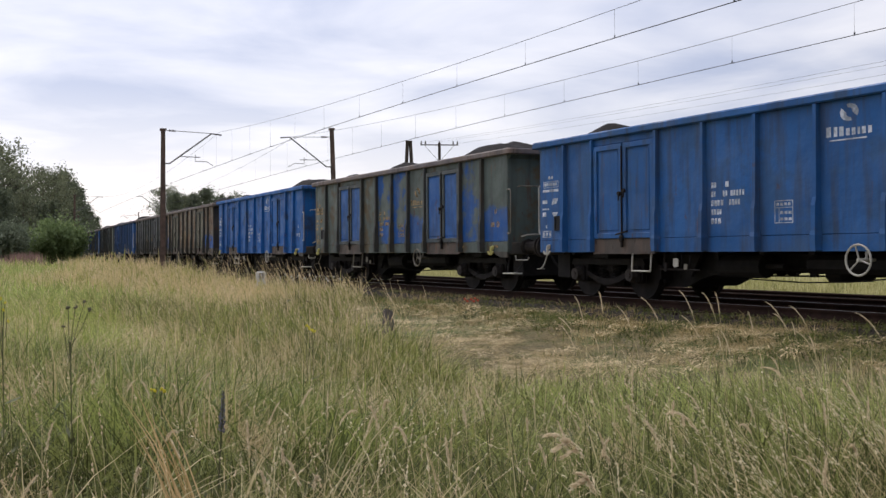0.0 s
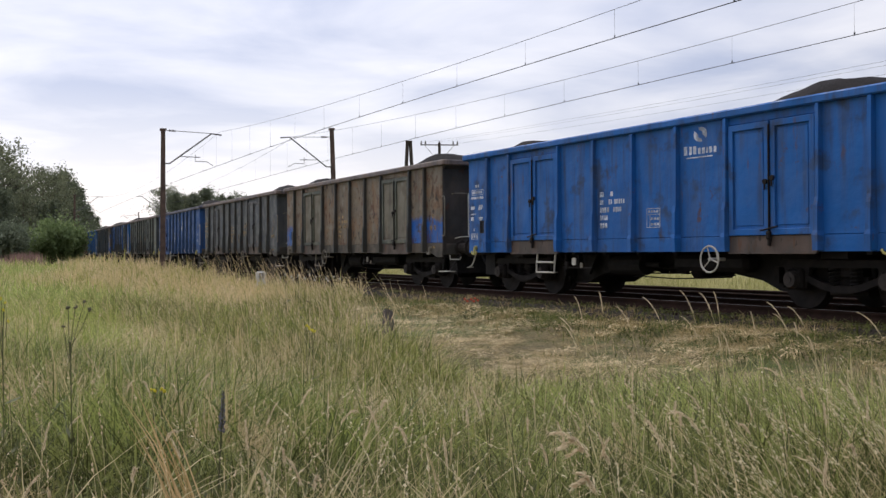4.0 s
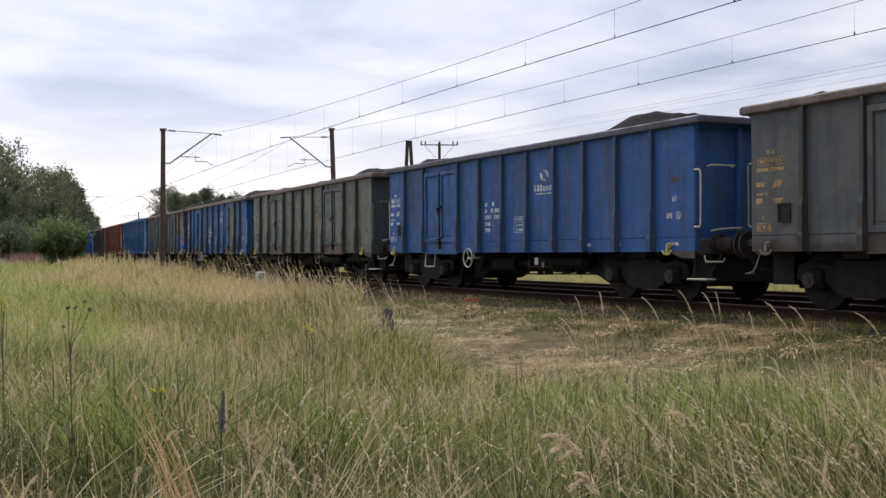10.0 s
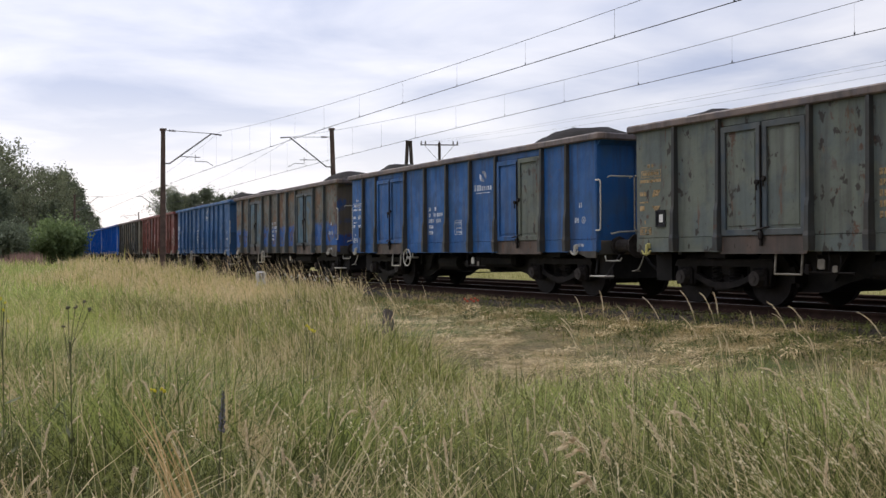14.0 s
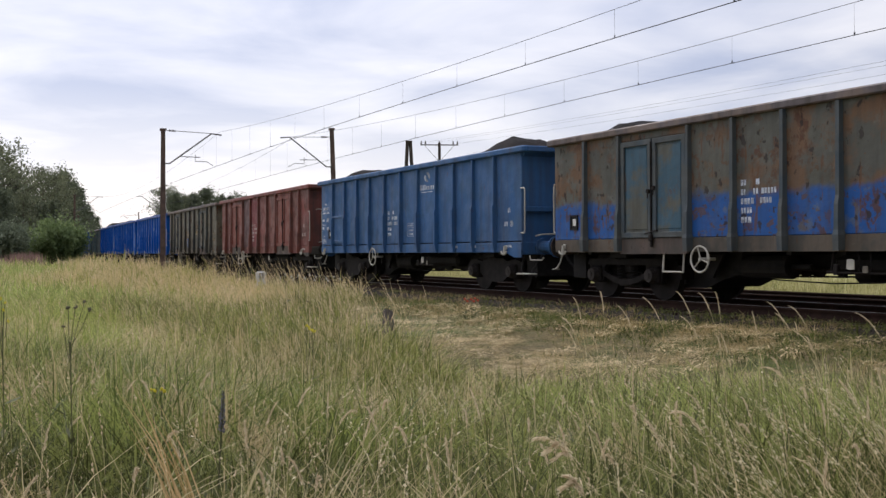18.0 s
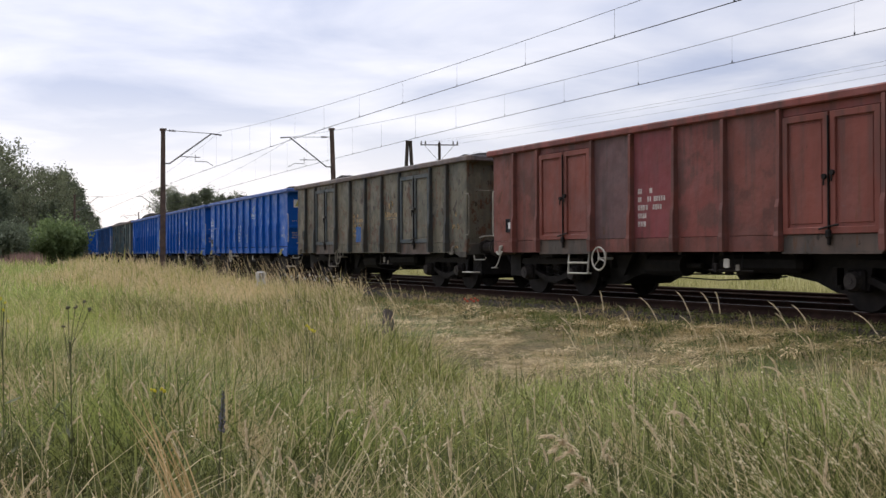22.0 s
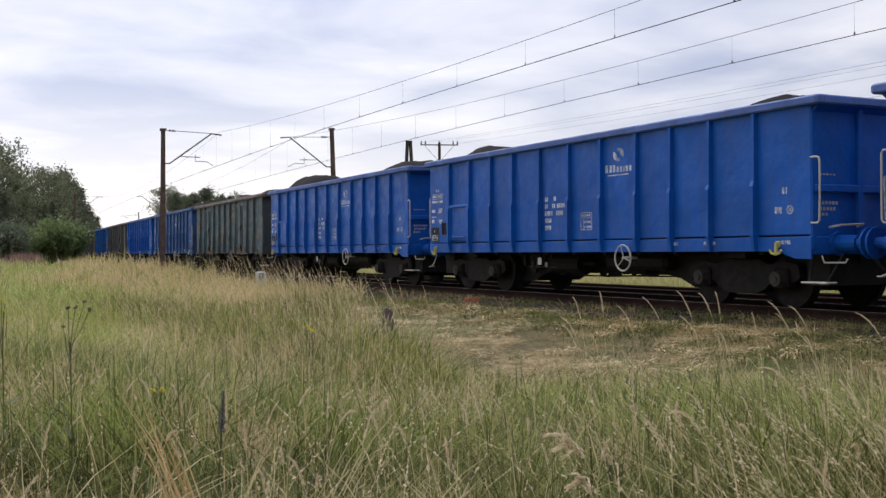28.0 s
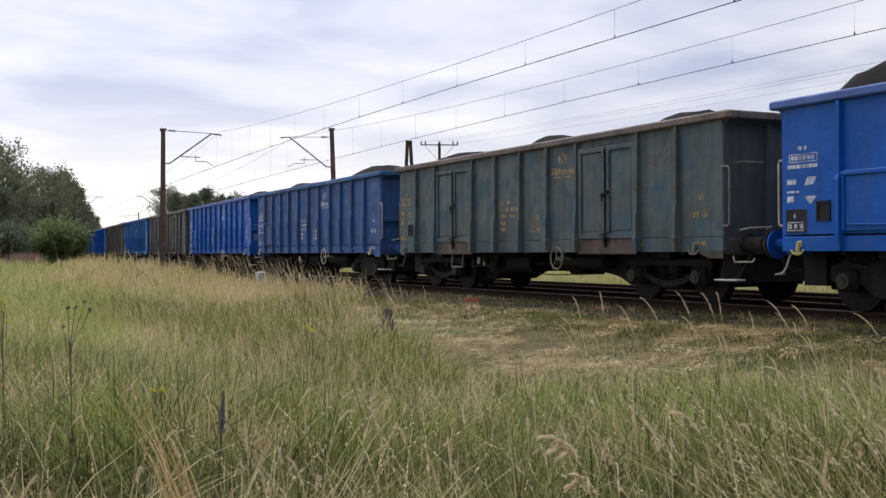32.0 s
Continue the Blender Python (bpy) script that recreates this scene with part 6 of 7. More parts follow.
    # markings on the meadow side
    c = [(a + b) / 2 for a, b in zip(xs, xs[1:])]
    if kind == "rib":
        put("hatch", cached(("hatch", kind), hatch_mesh(xs[1], xs[2])), side, w, "small lower side hatch")
    em, nm, fm, d0 = (1.82 if kind == "door" else 1.62), (-1.07 if kind == "door" else -0.95), 0.36, xs[0] + 0.12
    if spec.get("emblem", True):
        put("emblem", cached("emblem", emblem_mesh), mark, w, "round two-bladed emblem", at=Matrix.Translation((em, 0, spec.get("ez", 2.5))))
        put("name_bar", cached("name_bar", name_bar_mesh), mark, w, "row of plain lettering blocks", at=Matrix.Translation((em, 0, spec.get("ez", 2.5))))
    put("number_stencil", cached("number_stencil", text_rows([[0.14, -0.1, 0.10], [0.13, -0.05, 0.13, 0.34], [0.30, -0.03, 0.26], [0.26], [0.24]], 0.098, 0.15, 1)), mark, w, "rows of small marks", at=Matrix.Translation((nm, 0, 2.07)))
    if not spec.get("no_grid"):
        put("load_grid", cached("load_grid", frame_mark_mesh), mark, w, "small outlined load grid", at=Matrix.Translation((fm, 0, 1.35)))
    if not spec.get("no_data"):
        put("data_stencil", cached("data_stencil", data_mark_mesh), mark, w, "small marks and a framed row", at=Matrix.Translation((d0 - 0.04, 0, spec.get("dz", 0.0))))
    put("sill_stencil", cached("sill_stencil", text_rows([[0.24, -0.6, 0.3, -1.4, 0.2]], 0.06, 0.1, 3)), mark, w, at=Matrix.Translation((3.1, -0.013, 1.08)))
    put("end_stencil", cached("end_stencil", end_mark_mesh), mark, w, at=Matrix.Translation((5.62, 0, 1.90)))
    holder = put("label_holder", cached("label_holder", label_box_mesh), M["plate"], w, "black label holder", at=Matrix.Translation((d0 + (0.44 if kind != "rib" else 0.56), 0, 1.36)))
    if spec.get("paper"):
        put("paper_label", cached("paper_label", lambda bm: box(bm, 0.09, 0.19, -1.411, -1.407, 0.08, 0.22)), M["paper"], holder, "white paper label")
    if spec.get("patch"):
        put("paint_patch", cached("paint_patch", lambda bm: box(bm, 0, 0.40, -1.404, -1.4005, 0, 0.46)), P["patch_blue"], w, "small blue repainted square", at=Matrix.Translation((c[4] - 0.25, 0, 1.24)))
    if spec.get("warning"):
        wp = put("warning_plate", cached("warning_plate", warning_plate_mesh), M["paper"], w, "white warning plate")
        put("triangle", cached("triangle", warning_triangle_mesh), M["yellow"], wp, "yellow warning triangle")
    if spec["side"] == "new_blue":
        put("end_wall_stencil", cached("end_wall_stencil", end_wall_mark_mesh), M["pale"], w, "rows of small marks")
    if spec.get("plate"):
        put("data_plate", cached("data_plate", lambda bm: box(bm, 0, 0.42, -1.404, -1.398, 0, 0.36)), M["plate"], w, "black plate", at=Matrix.Translation((d0 - 0.05, 0, 1.19)))
    for o in w.children:
        if o.name.split(".")[0] in ("number_stencil", "data_stencil", "sill_stencil", "end_stencil", "load_grid", "name_bar", "emblem", "end_wall_stencil"):
            tagged(o, kind="stuff")
    return w, wheelsets


def coal_heap(seed, humps):
    """A long heap of coal that rises over the rim in humps; humps: (place, height) along the wagon."""
    nx, ny = 64, 15
    r = np.random.default_rng(seed)
    u, v = np.meshgrid(np.linspace(-6.27, 6.27, nx), np.linspace(-1.33, 1.33, ny), indexing="ij")
    z = np.full(u.shape, 2.92)
    for c, hgt, wid in humps:
        z = np.maximum(z, 2.95 + (hgt + 0.29) * np.exp(-((u - c) / wid) ** 2 - 0.0) * np.clip(1.12 - (np.abs(v) / 1.25) ** 2.2, 0.0, 1))
    z += 0.03 * r.normal(0, 1, z.shape) * 0.7 + 0.03 * np.sin(u * 3 + seed) * np.sin(v * 4)
    z[:, 0] = z[:, -1] = 2.9
    vv = np.stack([u, v, z], -1).reshape(-1, 3)
    idx = np.arange(nx * ny).reshape(nx, ny)
    f = np.stack([idx[:-1, :-1], idx[1:, :-1], idx[1:, 1:], idx[:-1, 1:]], -1).reshape(-1, 4)
    # a closed underside on the wagon floor
    lo = vv.copy()
    lo[:, 2] = 1.17
    off = len(vv)
    f2 = f[:, ::-1] + off
    rim = np.concatenate([idx[:, 0], idx[-1, 1:], idx[::-1, -1][1:], idx[0, ::-1][1:]])
    q = np.stack([rim[:-1], rim[:-1] + off, rim[1:] + off, rim[1:]], -1)
    me = fast_mesh("coal_load", np.concatenate([vv, lo]), np.concatenate([f, f2, q]))
    return tagged(put("coal_load", me, M["coal"]), "heaped black coal load in an open wagon", "coal", "coal loads")


PITCH = 14.04
TRAIN = [
    ("door", dict(step=-2.93, shift=0.05, side="dull_blue", rim="dull_blue", ez=2.64, label="dull blue open wagon with two pairs of doors, loaded with coal", wheel=2.07, humps=((-5.2, 0.3, 1.0), (-1.8, 0.1, 1.4), (3.5, 0.2, 1.6)))),
    ("twin", dict(step=-2.61, side="olive", door="patch_blue", door_frame="slate", post="dark_post", big_step=True, panels={1: "olive", 4: "olive_blue", 5: "olive_blue", 6: "blue_low", 8: "olive_blue", 9: "blue_low"}, end="olive", mark="faded", ez=2.23, shift=0.05, label="olive grey open wagon patched with bright blue paint", wheel=1.84, hooks=True, humps=((-5.3, 0.22, 0.9), (-1.4, 0.28, 1.0), (3.9, 0.38, 1.7)))),
    ("door", dict(step=-3.0, shift=0.08, side="blue", rim="blue", ez=2.64, big_step=True, label="clean blue open wagon with white markings", wheel=2.17, hooks=True, humps=((-5.2, 0.27, 1.0), (3.8, 0.38, 1.8)), rung=True)),
    ("door", dict(step=-2.89, shift=0.13, side="tan", door="tan_door", door_frame="khaki_frame", big_step=True, post="dark_post", panels={0: "tan_low", 8: "tan_low", 9: "tan_low"}, end="soot_brown", sill="brown", mark="faded", emblem=False, no_grid=True, no_data=True, label="scorched tan open wagon with blue repainted corners", wheel=-2.07, humps=((-5.4, 0.3, 1.1), (4.1, 0.36, 1.7)))),
    ("twin", dict(shift=0.11, side="sooty_grey", cast=True, door_frame="dark_grey", post="dark_post", mark="faded", ez=1.76, label="dark grey grimy open wagon with faded marks", wheel=1.55, no_step=True, humps=((-5.8, 0.22, 0.9), (-1.3, 0.2, 1.2), (4.1, 0.31, 1.7)))),
    ("single", dict(step=-3.81, shift=0.13, side="deep_blue", cast=True, rim="grey_violet_rim", post="slate_blue", ez=2.27, label="deep blue open wagon with one pair of doors", wheel=-1.57, humps=((-5.6, 0.27, 1.0), (3.8, 0.40, 1.8)), rusty_sill=False, hooks=True)),
    ("twin", dict(step=-2.63, shift=0.11, side="green_grey", door_frame="slate", post="dark_post", end="slate", paper=True, mark="faded", ez=1.89, label="green grey open wagon with orange faded marks", wheel=1.87, hooks=True, humps=((-5.4, 0.25, 0.9), (-0.7, 0.22, 1.1), (4.0, 0.33, 1.8)))),
    ("door", dict(step=-3.09, shift=0.03, side="dull_blue", leaf="green_grey", post="dark_post", ez=2.42, label="blue open wagon with one grey door leaf", wheel=-2.16, humps=((-5.3, 0.3, 1.2), (4.0, 0.40, 1.8)))),
    ("twin", dict(step=-2.61, shift=0.04, side="rust_low", door="rust_door", door_frame="slate", sill="brown", paper=True, post="slate", end="blue_brown", label="rusty olive open wagon with a blue painted lower strip", emblem=False, no_data=True, no_grid=True, wheel=-1.8, humps=((-5.0, 0.3, 1.1), (4.1, 0.41, 1.8)))),
    ("rib", dict(shift=0.02, side="light_blue", paper=True, rim="light_blue", ez=2.6, label="faded light blue ribbed wagon with a small side hatch", wheel=-1.78, rusty_sill=False, plate=False, humps=((-5.3, 0.33, 1.0), (4.2, 0.41, 1.4)))),
    ("door", dict(step=-2.98, shift=0.02, side="red", door="orange_red", door_frame="orange_red", post="brown_red", end="brown_red", sill="brown_red", big_step=True, paper=True, rim="red", mark="pale", panels={0: "brown_red", 1: "brown_red", 3: "plum", 4: "crimson", 5: "dirty_red", 6: "brown_red", 8: "brown_red", 9: "dirty_red"}, emblem=False, no_grid=True, no_data=True, label="oxide red open wagon with orange red doors", wheel=-2.13, rung=True, humps=((-5.3, 0.2, 1.0), (0.5, 0.04, 2.0)))),
    ("door", dict(shift=-0.02, side="khaki", patch=True, mark="faded", no_data=True, no_grid=True, ez=1.97, label="khaki rust-flecked open wagon with grey green doors", door="khaki", door_frame="slate", post="dark_post", wheel=-2.09, step=-2.82, big_step=True, humps=((-4.4, 0.25, 1.3), (4.8, 0.22, 1.6)))),
    ("rib", dict(ez=2.42, side="new_blue", rim="violet_rim", shift=-0.11, warning=True, label="bright blue ribbed wagon with white marks", wheel=-1.86, rusty_sill=False, plate=True, hooks=True, humps=((-4.4, 0.28, 1.2), (4.0, 0.24, 1.3)))),
    ("rib", dict(ez=2.49, side="new_blue", rim="violet_rim", shift=-0.09, label="bright blue ribbed wagon with a small side hatch", wheel=1.9, rusty_sill=False, plate=True, hooks=True, humps=((-5.1, 0.32, 1.2), (4.7, 0.25, 1.4)))),
    ("rib", dict(ez=2.48, side="new_blue", rim="violet_rim", shift=-0.08, ladder=False, label="bright blue ribbed wagon with tall coal heaps", wheel=1.92, rusty_sill=False, plate=True, hooks=True, humps=((-5.2, 0.50, 1.0), (-4.2, 0.48, 1.1), (3.9, 0.36, 1.4)))),
    ("twin", dict(side="teal", post="teal", end="slate", mark="faded", ez=2.57, shift=-0.1, label="slate green scratched open wagon", wheel=1.56, humps=((-4.7, 0.31, 1.2), (-0.2, 0.30, 1.2), (4.3, 0.27, 1.5)))),
    ("rib", dict(side="deep_blue", rim="dull_blue", shift=-0.1, label="deep blue ribbed wagon with a light ladder", wheel=1.8, rusty_sill=False, humps=((-3.6, 0.3, 1.3), (3.4, 0.4, 1.7)))),
    ("rib", dict(side="new_blue", rim="violet_rim", shift=-0.1, label="bright blue ribbed wagon behind a darker one", wheel=1.8, rusty_sill=False, humps=((0, 0.2, 2), (4.0, 0.3, 1.6)))),
    ("twin", dict(side="dark_grey", mark="faded", label="dark grey open wagon far down the train", humps=((0, 0.2, 2),))),
    ("rib", dict(side="blue", rim="blue", label="blue ribbed wagon far down the train", rusty_sill=False, humps=((1, 0.25, 2),))),
    ("twin", dict(side="dark_grey", mark="faded", label="dark grey open wagon far down the train", humps=((-2, 0.3, 2),))),
    ("rib", dict(side="new_blue", rim="violet_rim", label="bright blue wagon far down the train", rusty_sill=False, humps=((2, 0.25, 2),))),
    ("door", dict(side="deep_blue", label="dark blue wagon far down the train", humps=((0, 0.2, 2),))),
    ("door", dict(side="brown", mark="faded", label="brown wagon far down the train", humps=((0, 0.2, 2),))),
    ("rib", dict(side="blue", label="blue wagon at the far end of the train", rusty_sill=False, humps=((0, 0.2, 2),))),
    ("door", dict(side="dark_grey", mark="faded", label="dark wagon at the far end of the train", humps=((0, 0.2, 2),))),
]
ROLLING = []
for k, (kind, spec) in enumerate(TRAIN):
    body, sets = wagon(kind, spec)
    ROLLING.append((k, body, coal_heap(20 + k, spec["humps"]), sets))


# ---- small things in the grass ----
def km_stone():
    x, y, h = line(19.2, 2.9)
    z = float(ground_z(x, y)[0])
    t = thing("marker_stone", Matrix.Translation((float(x), float(y), z)) @ Matrix.Rotation(0.35, 4, "Z"), "whitewashed low trackside marker stone with worn marks", "marker stone")
    bm = bmesh.new()
    box(bm, -0.18, 0.18, -0.08, 0.08, -0.1, 0.60, 0.05)
    part("slab", bm, M["stone"], t)
    bm = bmesh.new()
    for a, b, c, d in ((-0.07, -0.03, 0.36, 0.54), (0.03, 0.07, 0.36, 0.54), (-0.03, 0.03, 0.36, 0.39), (-0.03, 0.03, 0.51, 0.54)):
        box(bm, a, b, -0.086, -0.08, c, d)
    part("marks", bm, M["grimy"], t, "dark worn mark")


def stump():
    x, y = -0.98, 18.6
    z = float(ground_z(x, y)[0])
    bm = bmesh.new()
    bmesh.ops.create_cone(bm, cap_ends=True, segments=9, radius1=0.12, radius2=0.09, depth=0.52, matrix=Matrix.Translation((0, 0, 0.20)))
    r = random.Random(3)
    for v in bm.verts:
        v.co += Vector((r.uniform(-0.02, 0.02), r.uniform(-0.02, 0.02), r.uniform(-0.06, 0.05)))
    ob = put("stump", mesh_of("stump", bm), M["stump"])
    ob.matrix_world = Matrix.Translation((x, y, z))
    tagged(ob, "weathered grey stump of a cut post in mown grass", "stump")


km_stone()
stump()




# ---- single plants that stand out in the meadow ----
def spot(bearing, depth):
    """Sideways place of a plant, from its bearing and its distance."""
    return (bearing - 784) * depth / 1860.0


def foot_of(x, y):
    return float(ground_z(x, y)[0])


STEM = plain("weed_stem", (0.075, 0.080, 0.036), (0.14, 0.14, 0.065), 9, 0.8)
BUD = plain("weed_buds", (0.09, 0.085, 0.05), (0.2, 0.17, 0.11), 20, 0.8)
SPIKE = plain("grey_blue_spike", (0.11, 0.11, 0.125), (0.23, 0.22, 0.25), 40, 0.8)
PETAL = plain("yellow_petals", (0.55, 0.45, 0.02), (0.7, 0.6, 0.06), 20, 0.6)
POPPY = plain("red_petals", (0.50, 0.035, 0.015), (0.65, 0.07, 0.03), 20, 0.6)


def thin_tan(name, a, c):
    m, nt, b = material(name, 0.75)
    g = nt.nodes.new("ShaderNodeNewGeometry")
    see_through(nt, b, mix(nt, g.outputs["Random Per Island"], a, c), 0.4)
    return m


TUFT = thin_tan("dead_orange_straw", (0.42, 0.28, 0.12), (0.66, 0.47, 0.24))
HEAD = thin_tan("tan_panicle", (0.50, 0.39, 0.24), (0.84, 0.71, 0.49))


def clump(bm, c, r, rnd, n=5):
    for _ in range(n):
        q = Vector(c) + Vector((rnd.uniform(-1, 1), rnd.uniform(-1, 1), rnd.uniform(-1, 1))) * r * 0.7
        bmesh.ops.create_icosphere(bm, subdivisions=1, radius=r * rnd.uniform(0.5, 0.8), matrix=Matrix.Translation(q))


def weed(bearing, depth, tips, name, label, category, head_mat, head_r, head_name):
    """A branching stalk; tips: sideways metres and height over the rail of each head."""
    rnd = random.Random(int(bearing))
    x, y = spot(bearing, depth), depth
    z = foot_of(x, y)
    t = thing(name, Matrix.Translation((x, y, z)), label, category)
    top = max(h for _, h in tips) - z
    bm = bmesh.new()
    pipe(bm, [(0, 0, -0.03), (0.01, 0, top * 0.45), (0.0, 0.01, top * 0.84)], 0.0030)
    for u, h in tips:
        pipe(bm, [(0.0, 0, top * rnd.uniform(0.74, 0.82)), (u * 0.6, 0, (h - z) * 0.92), (u, 0, h - z)], 0.0018, 5)
    part("stalk", bm, STEM, t)
    for k in range(7):
        bm = bmesh.new()
        a, q = rnd.uniform(0, 6.28), top * rnd.uniform(0.1, 0.55)
        e = Vector((math.cos(a) * 0.12, math.sin(a) * 0.12, q + 0.05))
        va = [bm.verts.new(v) for v in ((0, 0, q), tuple(e * 0.5 + Vector((0.02, -0.02, q * 0.5))), tuple(e), tuple(e * 0.5 + Vector((-0.02, 0.02, q * 0.5))))]
        bm.faces.new(va)
        part("leaf", bm, STEM, t)
    for u, h in tips:
        bm = bmesh.new()
        clump(bm, (u, 0, h - z), head_r, rnd)
        part(head_name, bm, head_mat, t)
    return t


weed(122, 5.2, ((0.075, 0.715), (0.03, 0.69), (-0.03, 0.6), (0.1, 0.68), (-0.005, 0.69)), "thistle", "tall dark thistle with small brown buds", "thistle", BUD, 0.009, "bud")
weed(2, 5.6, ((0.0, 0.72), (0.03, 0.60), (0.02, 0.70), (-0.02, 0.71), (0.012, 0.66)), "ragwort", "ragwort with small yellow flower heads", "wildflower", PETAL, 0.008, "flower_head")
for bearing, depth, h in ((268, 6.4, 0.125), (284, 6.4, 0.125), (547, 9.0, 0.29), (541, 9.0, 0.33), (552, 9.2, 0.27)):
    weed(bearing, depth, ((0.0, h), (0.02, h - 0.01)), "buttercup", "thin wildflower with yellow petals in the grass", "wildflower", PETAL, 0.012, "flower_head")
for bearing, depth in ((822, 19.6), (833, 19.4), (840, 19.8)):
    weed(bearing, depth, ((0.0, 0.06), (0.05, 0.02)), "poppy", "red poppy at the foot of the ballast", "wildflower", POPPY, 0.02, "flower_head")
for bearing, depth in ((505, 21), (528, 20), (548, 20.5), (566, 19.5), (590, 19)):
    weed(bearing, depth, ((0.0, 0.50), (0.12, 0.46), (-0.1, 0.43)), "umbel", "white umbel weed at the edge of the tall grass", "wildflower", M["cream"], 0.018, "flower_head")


def flower_spike(bearing, depth, low, high):
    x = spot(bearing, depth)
    z = foot_of(x, depth)
    t = thing("flower_spike", Matrix.Translation((x, depth, z)) @ Matrix.Rotation(0.06, 4, "Y"), "faded grey blue flower spike standing in green grass", "wildflower")
    bm = bmesh.new()
    rod(bm, (0, 0, -0.03), (0, 0, high - z), 0.006, 6, 0.004)
    part("stalk", bm, STEM, t)
    bm = bmesh.new()
    rnd = random.Random(8)
    k = 0
    while k < 70:
        f = k / 70
        a = k * 2.4
        r = 0.012 * (1.05 - 0.6 * f) * rnd.uniform(0.6, 1.5)
        bmesh.ops.create_icosphere(bm, subdivisions=1, radius=0.0068 * (1.1 - 0.5 * f) * rnd.uniform(0.4, 1.2), matrix=Matrix.Translation((r * math.cos(a), r * math.sin(a), low - z + (high - low) * f)))
        k += 1
    part("blossoms", bm, SPIKE, t, "dense grey blue blossoms")


flower_spike(375, 5.0, 0.11, 0.30)


def dead_tuft(bearing, depth):
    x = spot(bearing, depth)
    z = foot_of(x, depth)
    rnd = np.random.default_rng(9)
    k = 16
    v, f = blade_arrays(rnd.normal(0, 0.035, k), rnd.normal(0, 0.05, k), np.zeros(k), rnd.uniform(0.88, 1.13, k), np.full(k, 0.0072), rnd.uniform(0.24, 0.38, k), rnd.normal(math.pi, 0.16, k), rnd.uniform(-0.4, 0.4, k))
    ob = put("dead_tuft", fast_mesh("dead_tuft", v, f), TUFT)
    ob.matrix_world = Matrix.Translation((x, depth, z))
    tagged(ob, "tuft of dead orange-brown straw in green grass", "grass", kind="stuff")


dead_tuft(365, 4.2)


def panicle(bearing, depth, height, reach, head, seed, thick=1.0, hook=0.13, tufts=()):
    """A nodding grass: an arched stem with a loose head of many spikelets. Its foot is its origin."""
    x = spot(bearing, depth)
    z = foot_of(x, depth)
    t = thing("nodding_grass", Matrix.Translation((x, depth, z)), "nodding tan grass panicle on an arched stem", "grass plant", "nodding grasses near the camera")
    r = random.Random(seed)
    H = height - z

    def arc(f):
        return Vector((reach * f ** 2.2, 0.02 * f, H * (f - hook * f ** 4) / (1 - hook)))
    bm = bmesh.new()
    strip = []
    for k in range(13):
        q, w = arc(k / 12) - Vector((0, 0, 0.03 if k == 0 else 0)), 0.0017 - 0.0008 * k / 12
        strip.append((bm.verts.new(q - Vector((w, 0.3 * w, 0))), bm.verts.new(q + Vector((w, 0.3 * w, 0)))))
    for p, q in zip(strip, strip[1:]):
        bm.faces.new((p[0], p[1], q[1], q[0]))
    part("stem", bm, STRAW, t, "thin dry stem")
    bm = bmesh.new()
    n = 90
    for k in range(n):
        f = 1 - head + head * 1.12 * k / n
        p = arc(f) + Vector((r.gauss(0, 1), r.gauss(0, 1), r.gauss(-0.5, 1))) * 0.0062 * thick * (1.2 - 0.8 * k / n)
        d = (arc(f + 0.02) - arc(f - 0.02)).normalized() + Vector((r.gauss(0, 0.3), r.gauss(0, 0.3), r.gauss(-0.1, 0.3)))
        e = Vector((r.gauss(0, 1), r.gauss(0, 0.6), r.gauss(0, 0.6))).normalized() * 0.0042 * thick
        bm.faces.new([bm.verts.new(v) for v in (p - d * 0.011, p + e, p + d * 0.013, p - e)])
    # side tufts that hang from the arch
    for f in tufts:
        for k in range(34):
            u = k / 34
            p = arc(f) + Vector((-0.055 * u, 0, -0.022 * u - 0.012 * u * u)) + Vector((r.gauss(0, 1), r.gauss(0, 1), r.gauss(0, 1))) * 0.0045
            d = Vector((-1, r.gauss(0, 0.3), -0.35 + r.gauss(0, 0.3)))
            e = Vector((r.gauss(0, 0.5), r.gauss(0, 0.6), r.gauss(0, 1))).normalized() * 0.0045
            bm.faces.new([bm.verts.new(v) for v in (p - d * 0.011, p + e, p + d * 0.013, p - e)])
    part("seed_head", bm, HEAD, t, "loose tan seed head")
    return t


NODDING = [(panicle(1102, 3.7, 0.305, -0.27, 0.24, 1, 0.9, 0.27, (0.86, 0.80)), 1.0, 0.0), (panicle(1092, 3.5, 0.21, -0.14, 0.2, 2, 0.85, 0.24, (0.9,)), 0.8, 0.4)]
rn = random.Random(77)
STANDS = [(440, 4.2, 0.27, -0.02, 0.18), (478, 4.0, 0.12, -0.05, 0.2), (690, 4.4, 0.30, -0.09, 0.2), (800, 4.2, 0.20, -0.03, 0.2), (1130, 4.6, 0.27, -0.04, 0.22), (1200, 4.0, 0.30, -0.12, 0.22)]
STANDS += [(620, 4.8, 0.22, 0.10, 0.2), (560, 4.6, 0.26, 0.16, 0.2), (500, 5.0, 0.30, 0.12, 0.18), (60, 4.5, 0.22, 0.06, 0.2), (545, 3.9, 0.12, 0.03, 0.2), (980, 4.6, 0.10, -0.06, 0.2)]
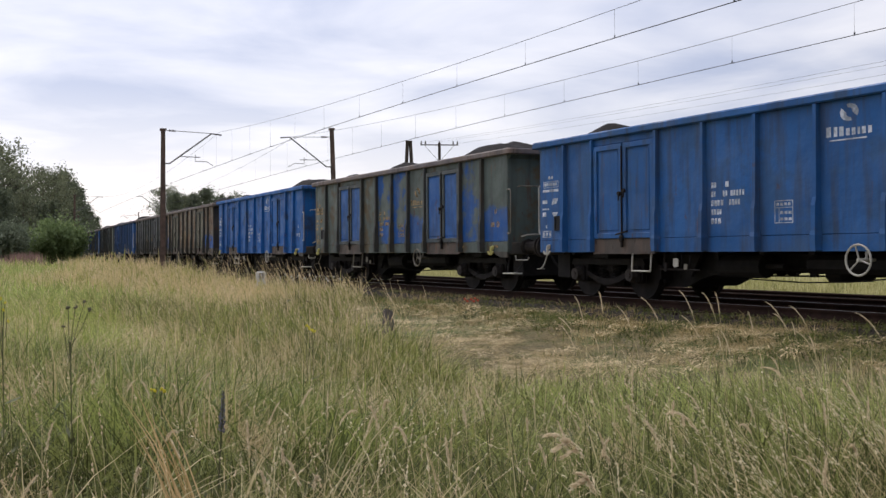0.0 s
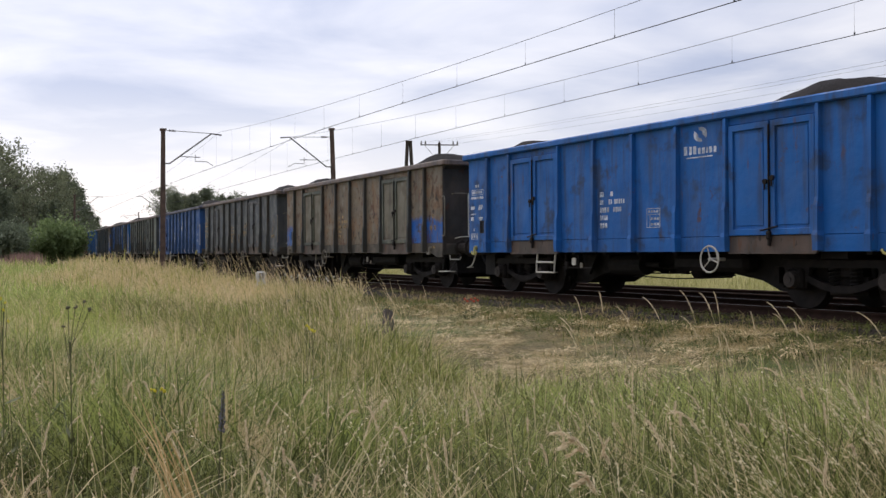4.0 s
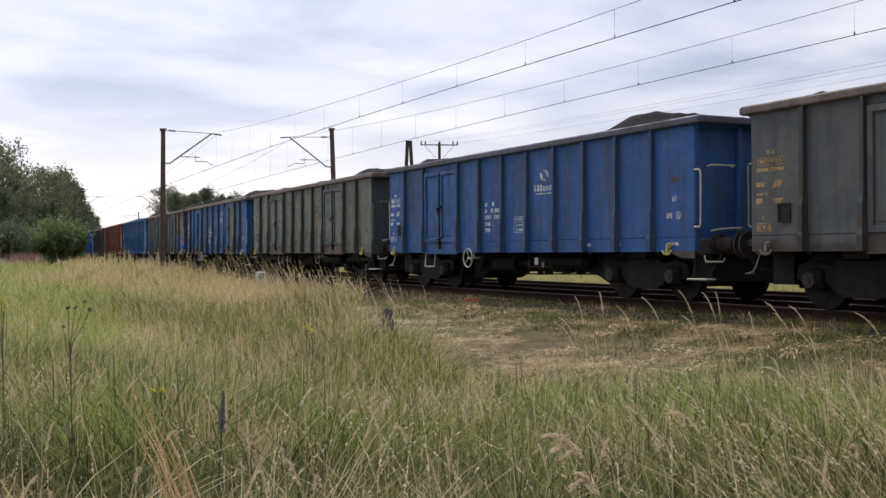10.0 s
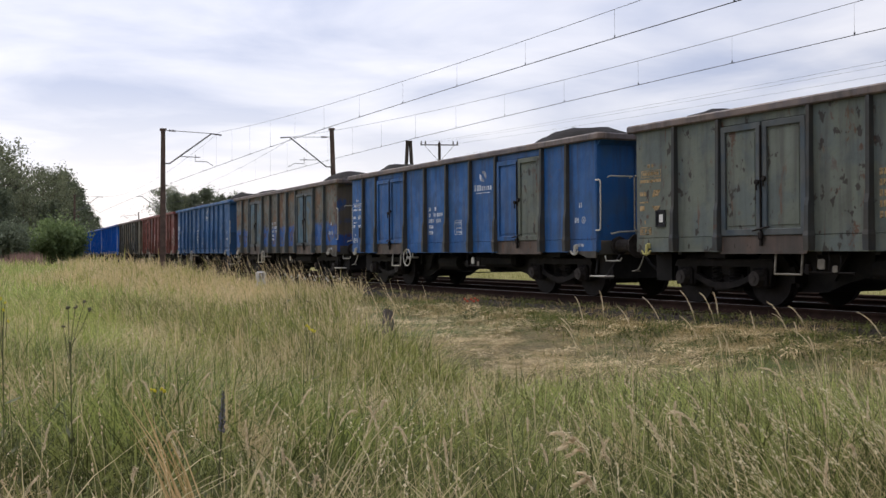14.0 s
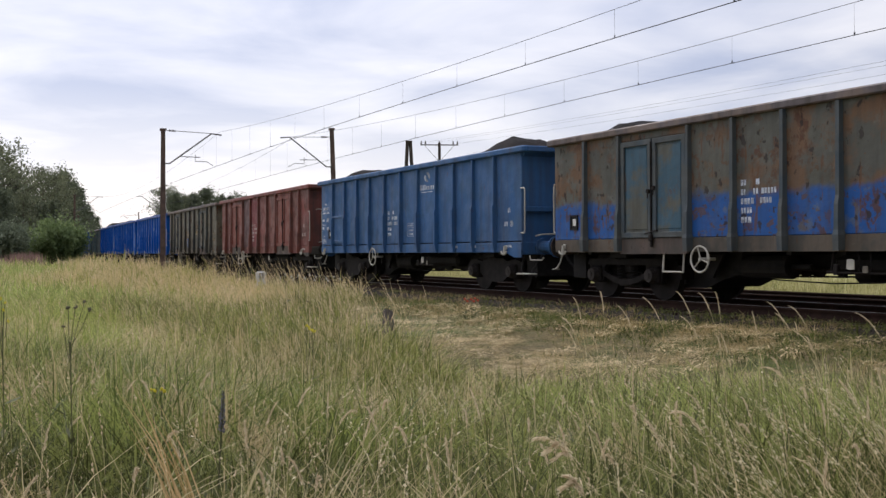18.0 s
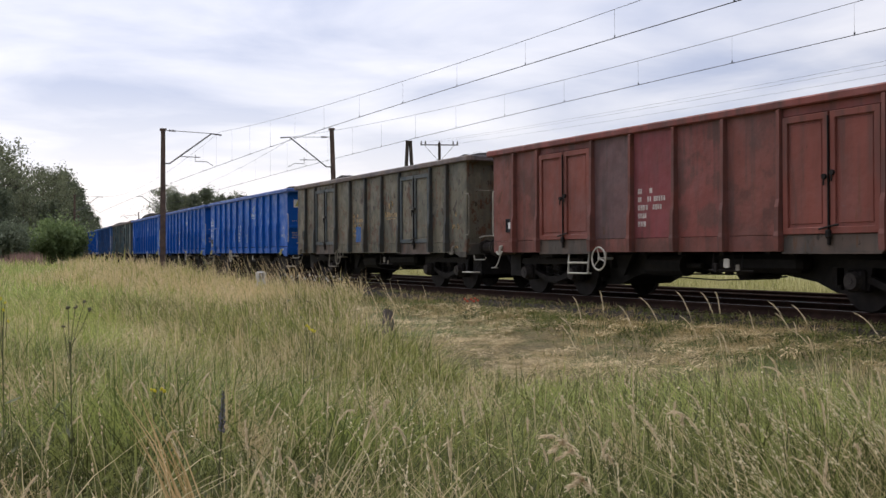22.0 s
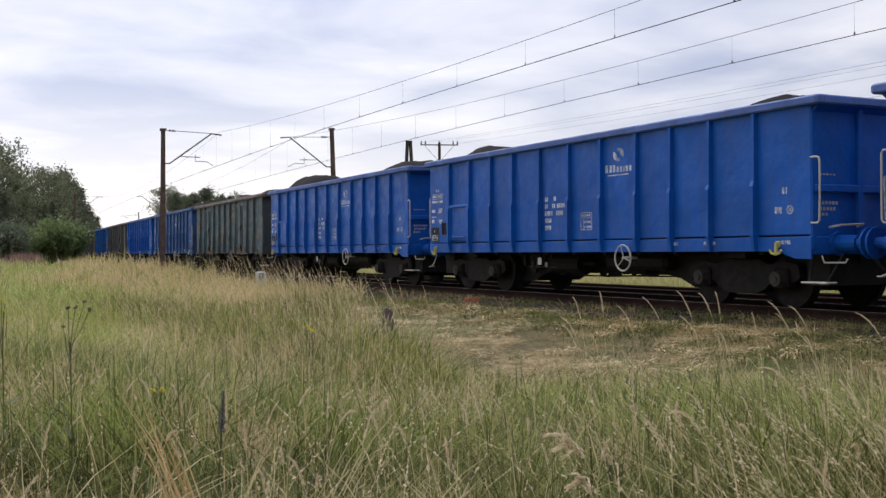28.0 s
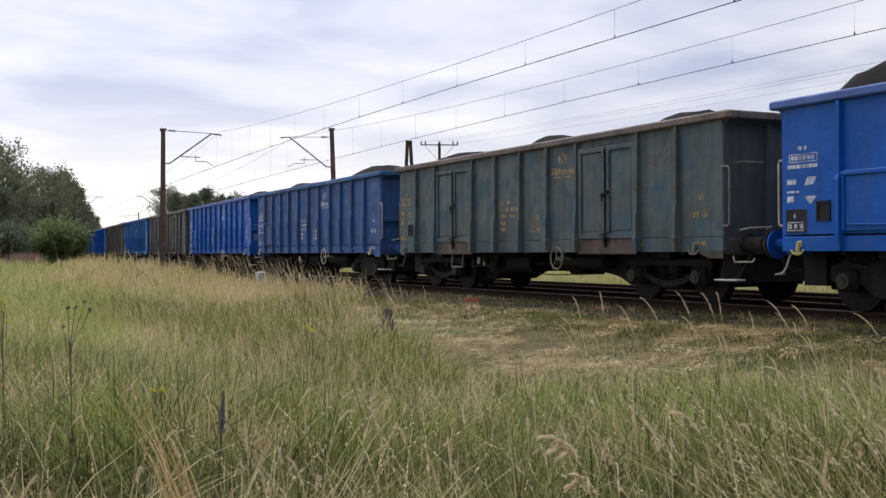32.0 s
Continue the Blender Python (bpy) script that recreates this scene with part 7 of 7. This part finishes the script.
# the row of nodding stems before the rails
STANDS += [(1075, 7.2, 0.66, -0.04, 0.18), (1205, 7.0, 0.63, -0.19, 0.20), (1255, 7.0, 0.67, -0.15, 0.20), (1290, 7.2, 0.65, -0.14, 0.19), (1285, 7.0, 0.66, -0.05, 0.18), (1425, 7.3, 0.58, -0.19, 0.20), (1145, 7.4, 0.55, -0.15, 0.2), (1345, 7.4, 0.50, -0.05, 0.18), (1610, 6.5, 0.55, -0.24, 0.2)]
STANDS += [(rn.uniform(1000, 1570), rn.uniform(6.5, 8.2), rn.uniform(0.28, 0.60), rn.uniform(-0.22, -0.04), rn.uniform(0.16, 0.24)) for _ in range(12)]
# leaning stems in the foreground
STANDS += [(rn.uniform(1230, 1680), rn.uniform(3.6, 6.2), rn.uniform(0.10, 0.40), rn.uniform(-0.30, 0.02), rn.uniform(0.16, 0.28)) for _ in range(20)]
STANDS += [(rn.uniform(560, 1250), rn.uniform(3.6, 6.5), rn.uniform(0.05, 0.28), rn.uniform(-0.12, 0.08), rn.uniform(0.15, 0.24)) for _ in range(15)]
STANDS += [(rn.uniform(-20, 560), rn.uniform(3.6, 7.0), rn.uniform(0.05, 0.30), rn.uniform(-0.1, 0.14), rn.uniform(0.14, 0.22)) for _ in range(16)]
for k, (bearing, depth, height, reach, head) in enumerate(STANDS):
    NODDING.append((panicle(bearing, depth, height, reach * (1.3 if depth > 6.4 else 1.0), head, 3 + k, 0.36 if depth > 6.4 else 0.50 if bearing > 1000 else 0.44, 0.19 if depth > 6.4 else (0.14, 0.26, 0.20)[k % 3]), 0.35 + 0.3 * ((k * 7) % 5) / 5, 1.0 + k * 0.9))
# ---- the motion of the train ----
def run(t):
    """Metres that the train has gone at t seconds: it gathers speed slowly."""
    return RUN_A * t + RUN_B * t * t + RUN_C * t ** 3 + RUN_D * t ** 4


RUN_A, RUN_B, RUN_C, RUN_D = 6.24228, -0.001497, 0.00019644, -1.2761e-6
S_FIRST = -2.637


def wagon_pose(k, t):
    c = S_FIRST + PITCH * k + TRAIN[k][1].get("shift", -0.06) - run(t)
    a, _ = beside(c - 4.5, 0)
    b, _ = beside(c + 4.5, 0)
    d = a - b
    return Matrix.Translation((a + b) / 2) @ Matrix.Rotation(math.atan2(d.y, d.x), 4, "Z")


def motions():
    for k, body, load, sets in ROLLING:
        rows = [(t, wagon_pose(k, t)) for t in range(0, 33)]
        walk(body, rows)
        walk(load, rows)
        for ws, dx in sets:
            walk(ws, [(q / 10, pose(dx, 0, WHEEL_R, 0, math.degrees(run(q / 10) / WHEEL_R), 0)) for q in range(0, 321)])
    # the nodding grasses sway in the wind; the first swings wide at about 6 s and 19 s
    for t, size, phase in NODDING:
        base = t.matrix_world.copy()
        rows = []
        for q in range(0, 65):
            sec = q / 2
            gust = 3.2 * math.exp(-((sec - 5.8) / 0.9) ** 2) - 5.5 * math.exp(-((sec - 18.8) / 0.9) ** 2) if phase < 0.5 else 0.0
            rows.append((sec, base @ pose(0, 0, 0, 0, size * (gust + 0.9 * math.sin(1.9 * sec + phase) + 0.6 * math.sin(3.7 * sec + 2.3 * phase)), 0)))
        walk(t, rows)


motions()
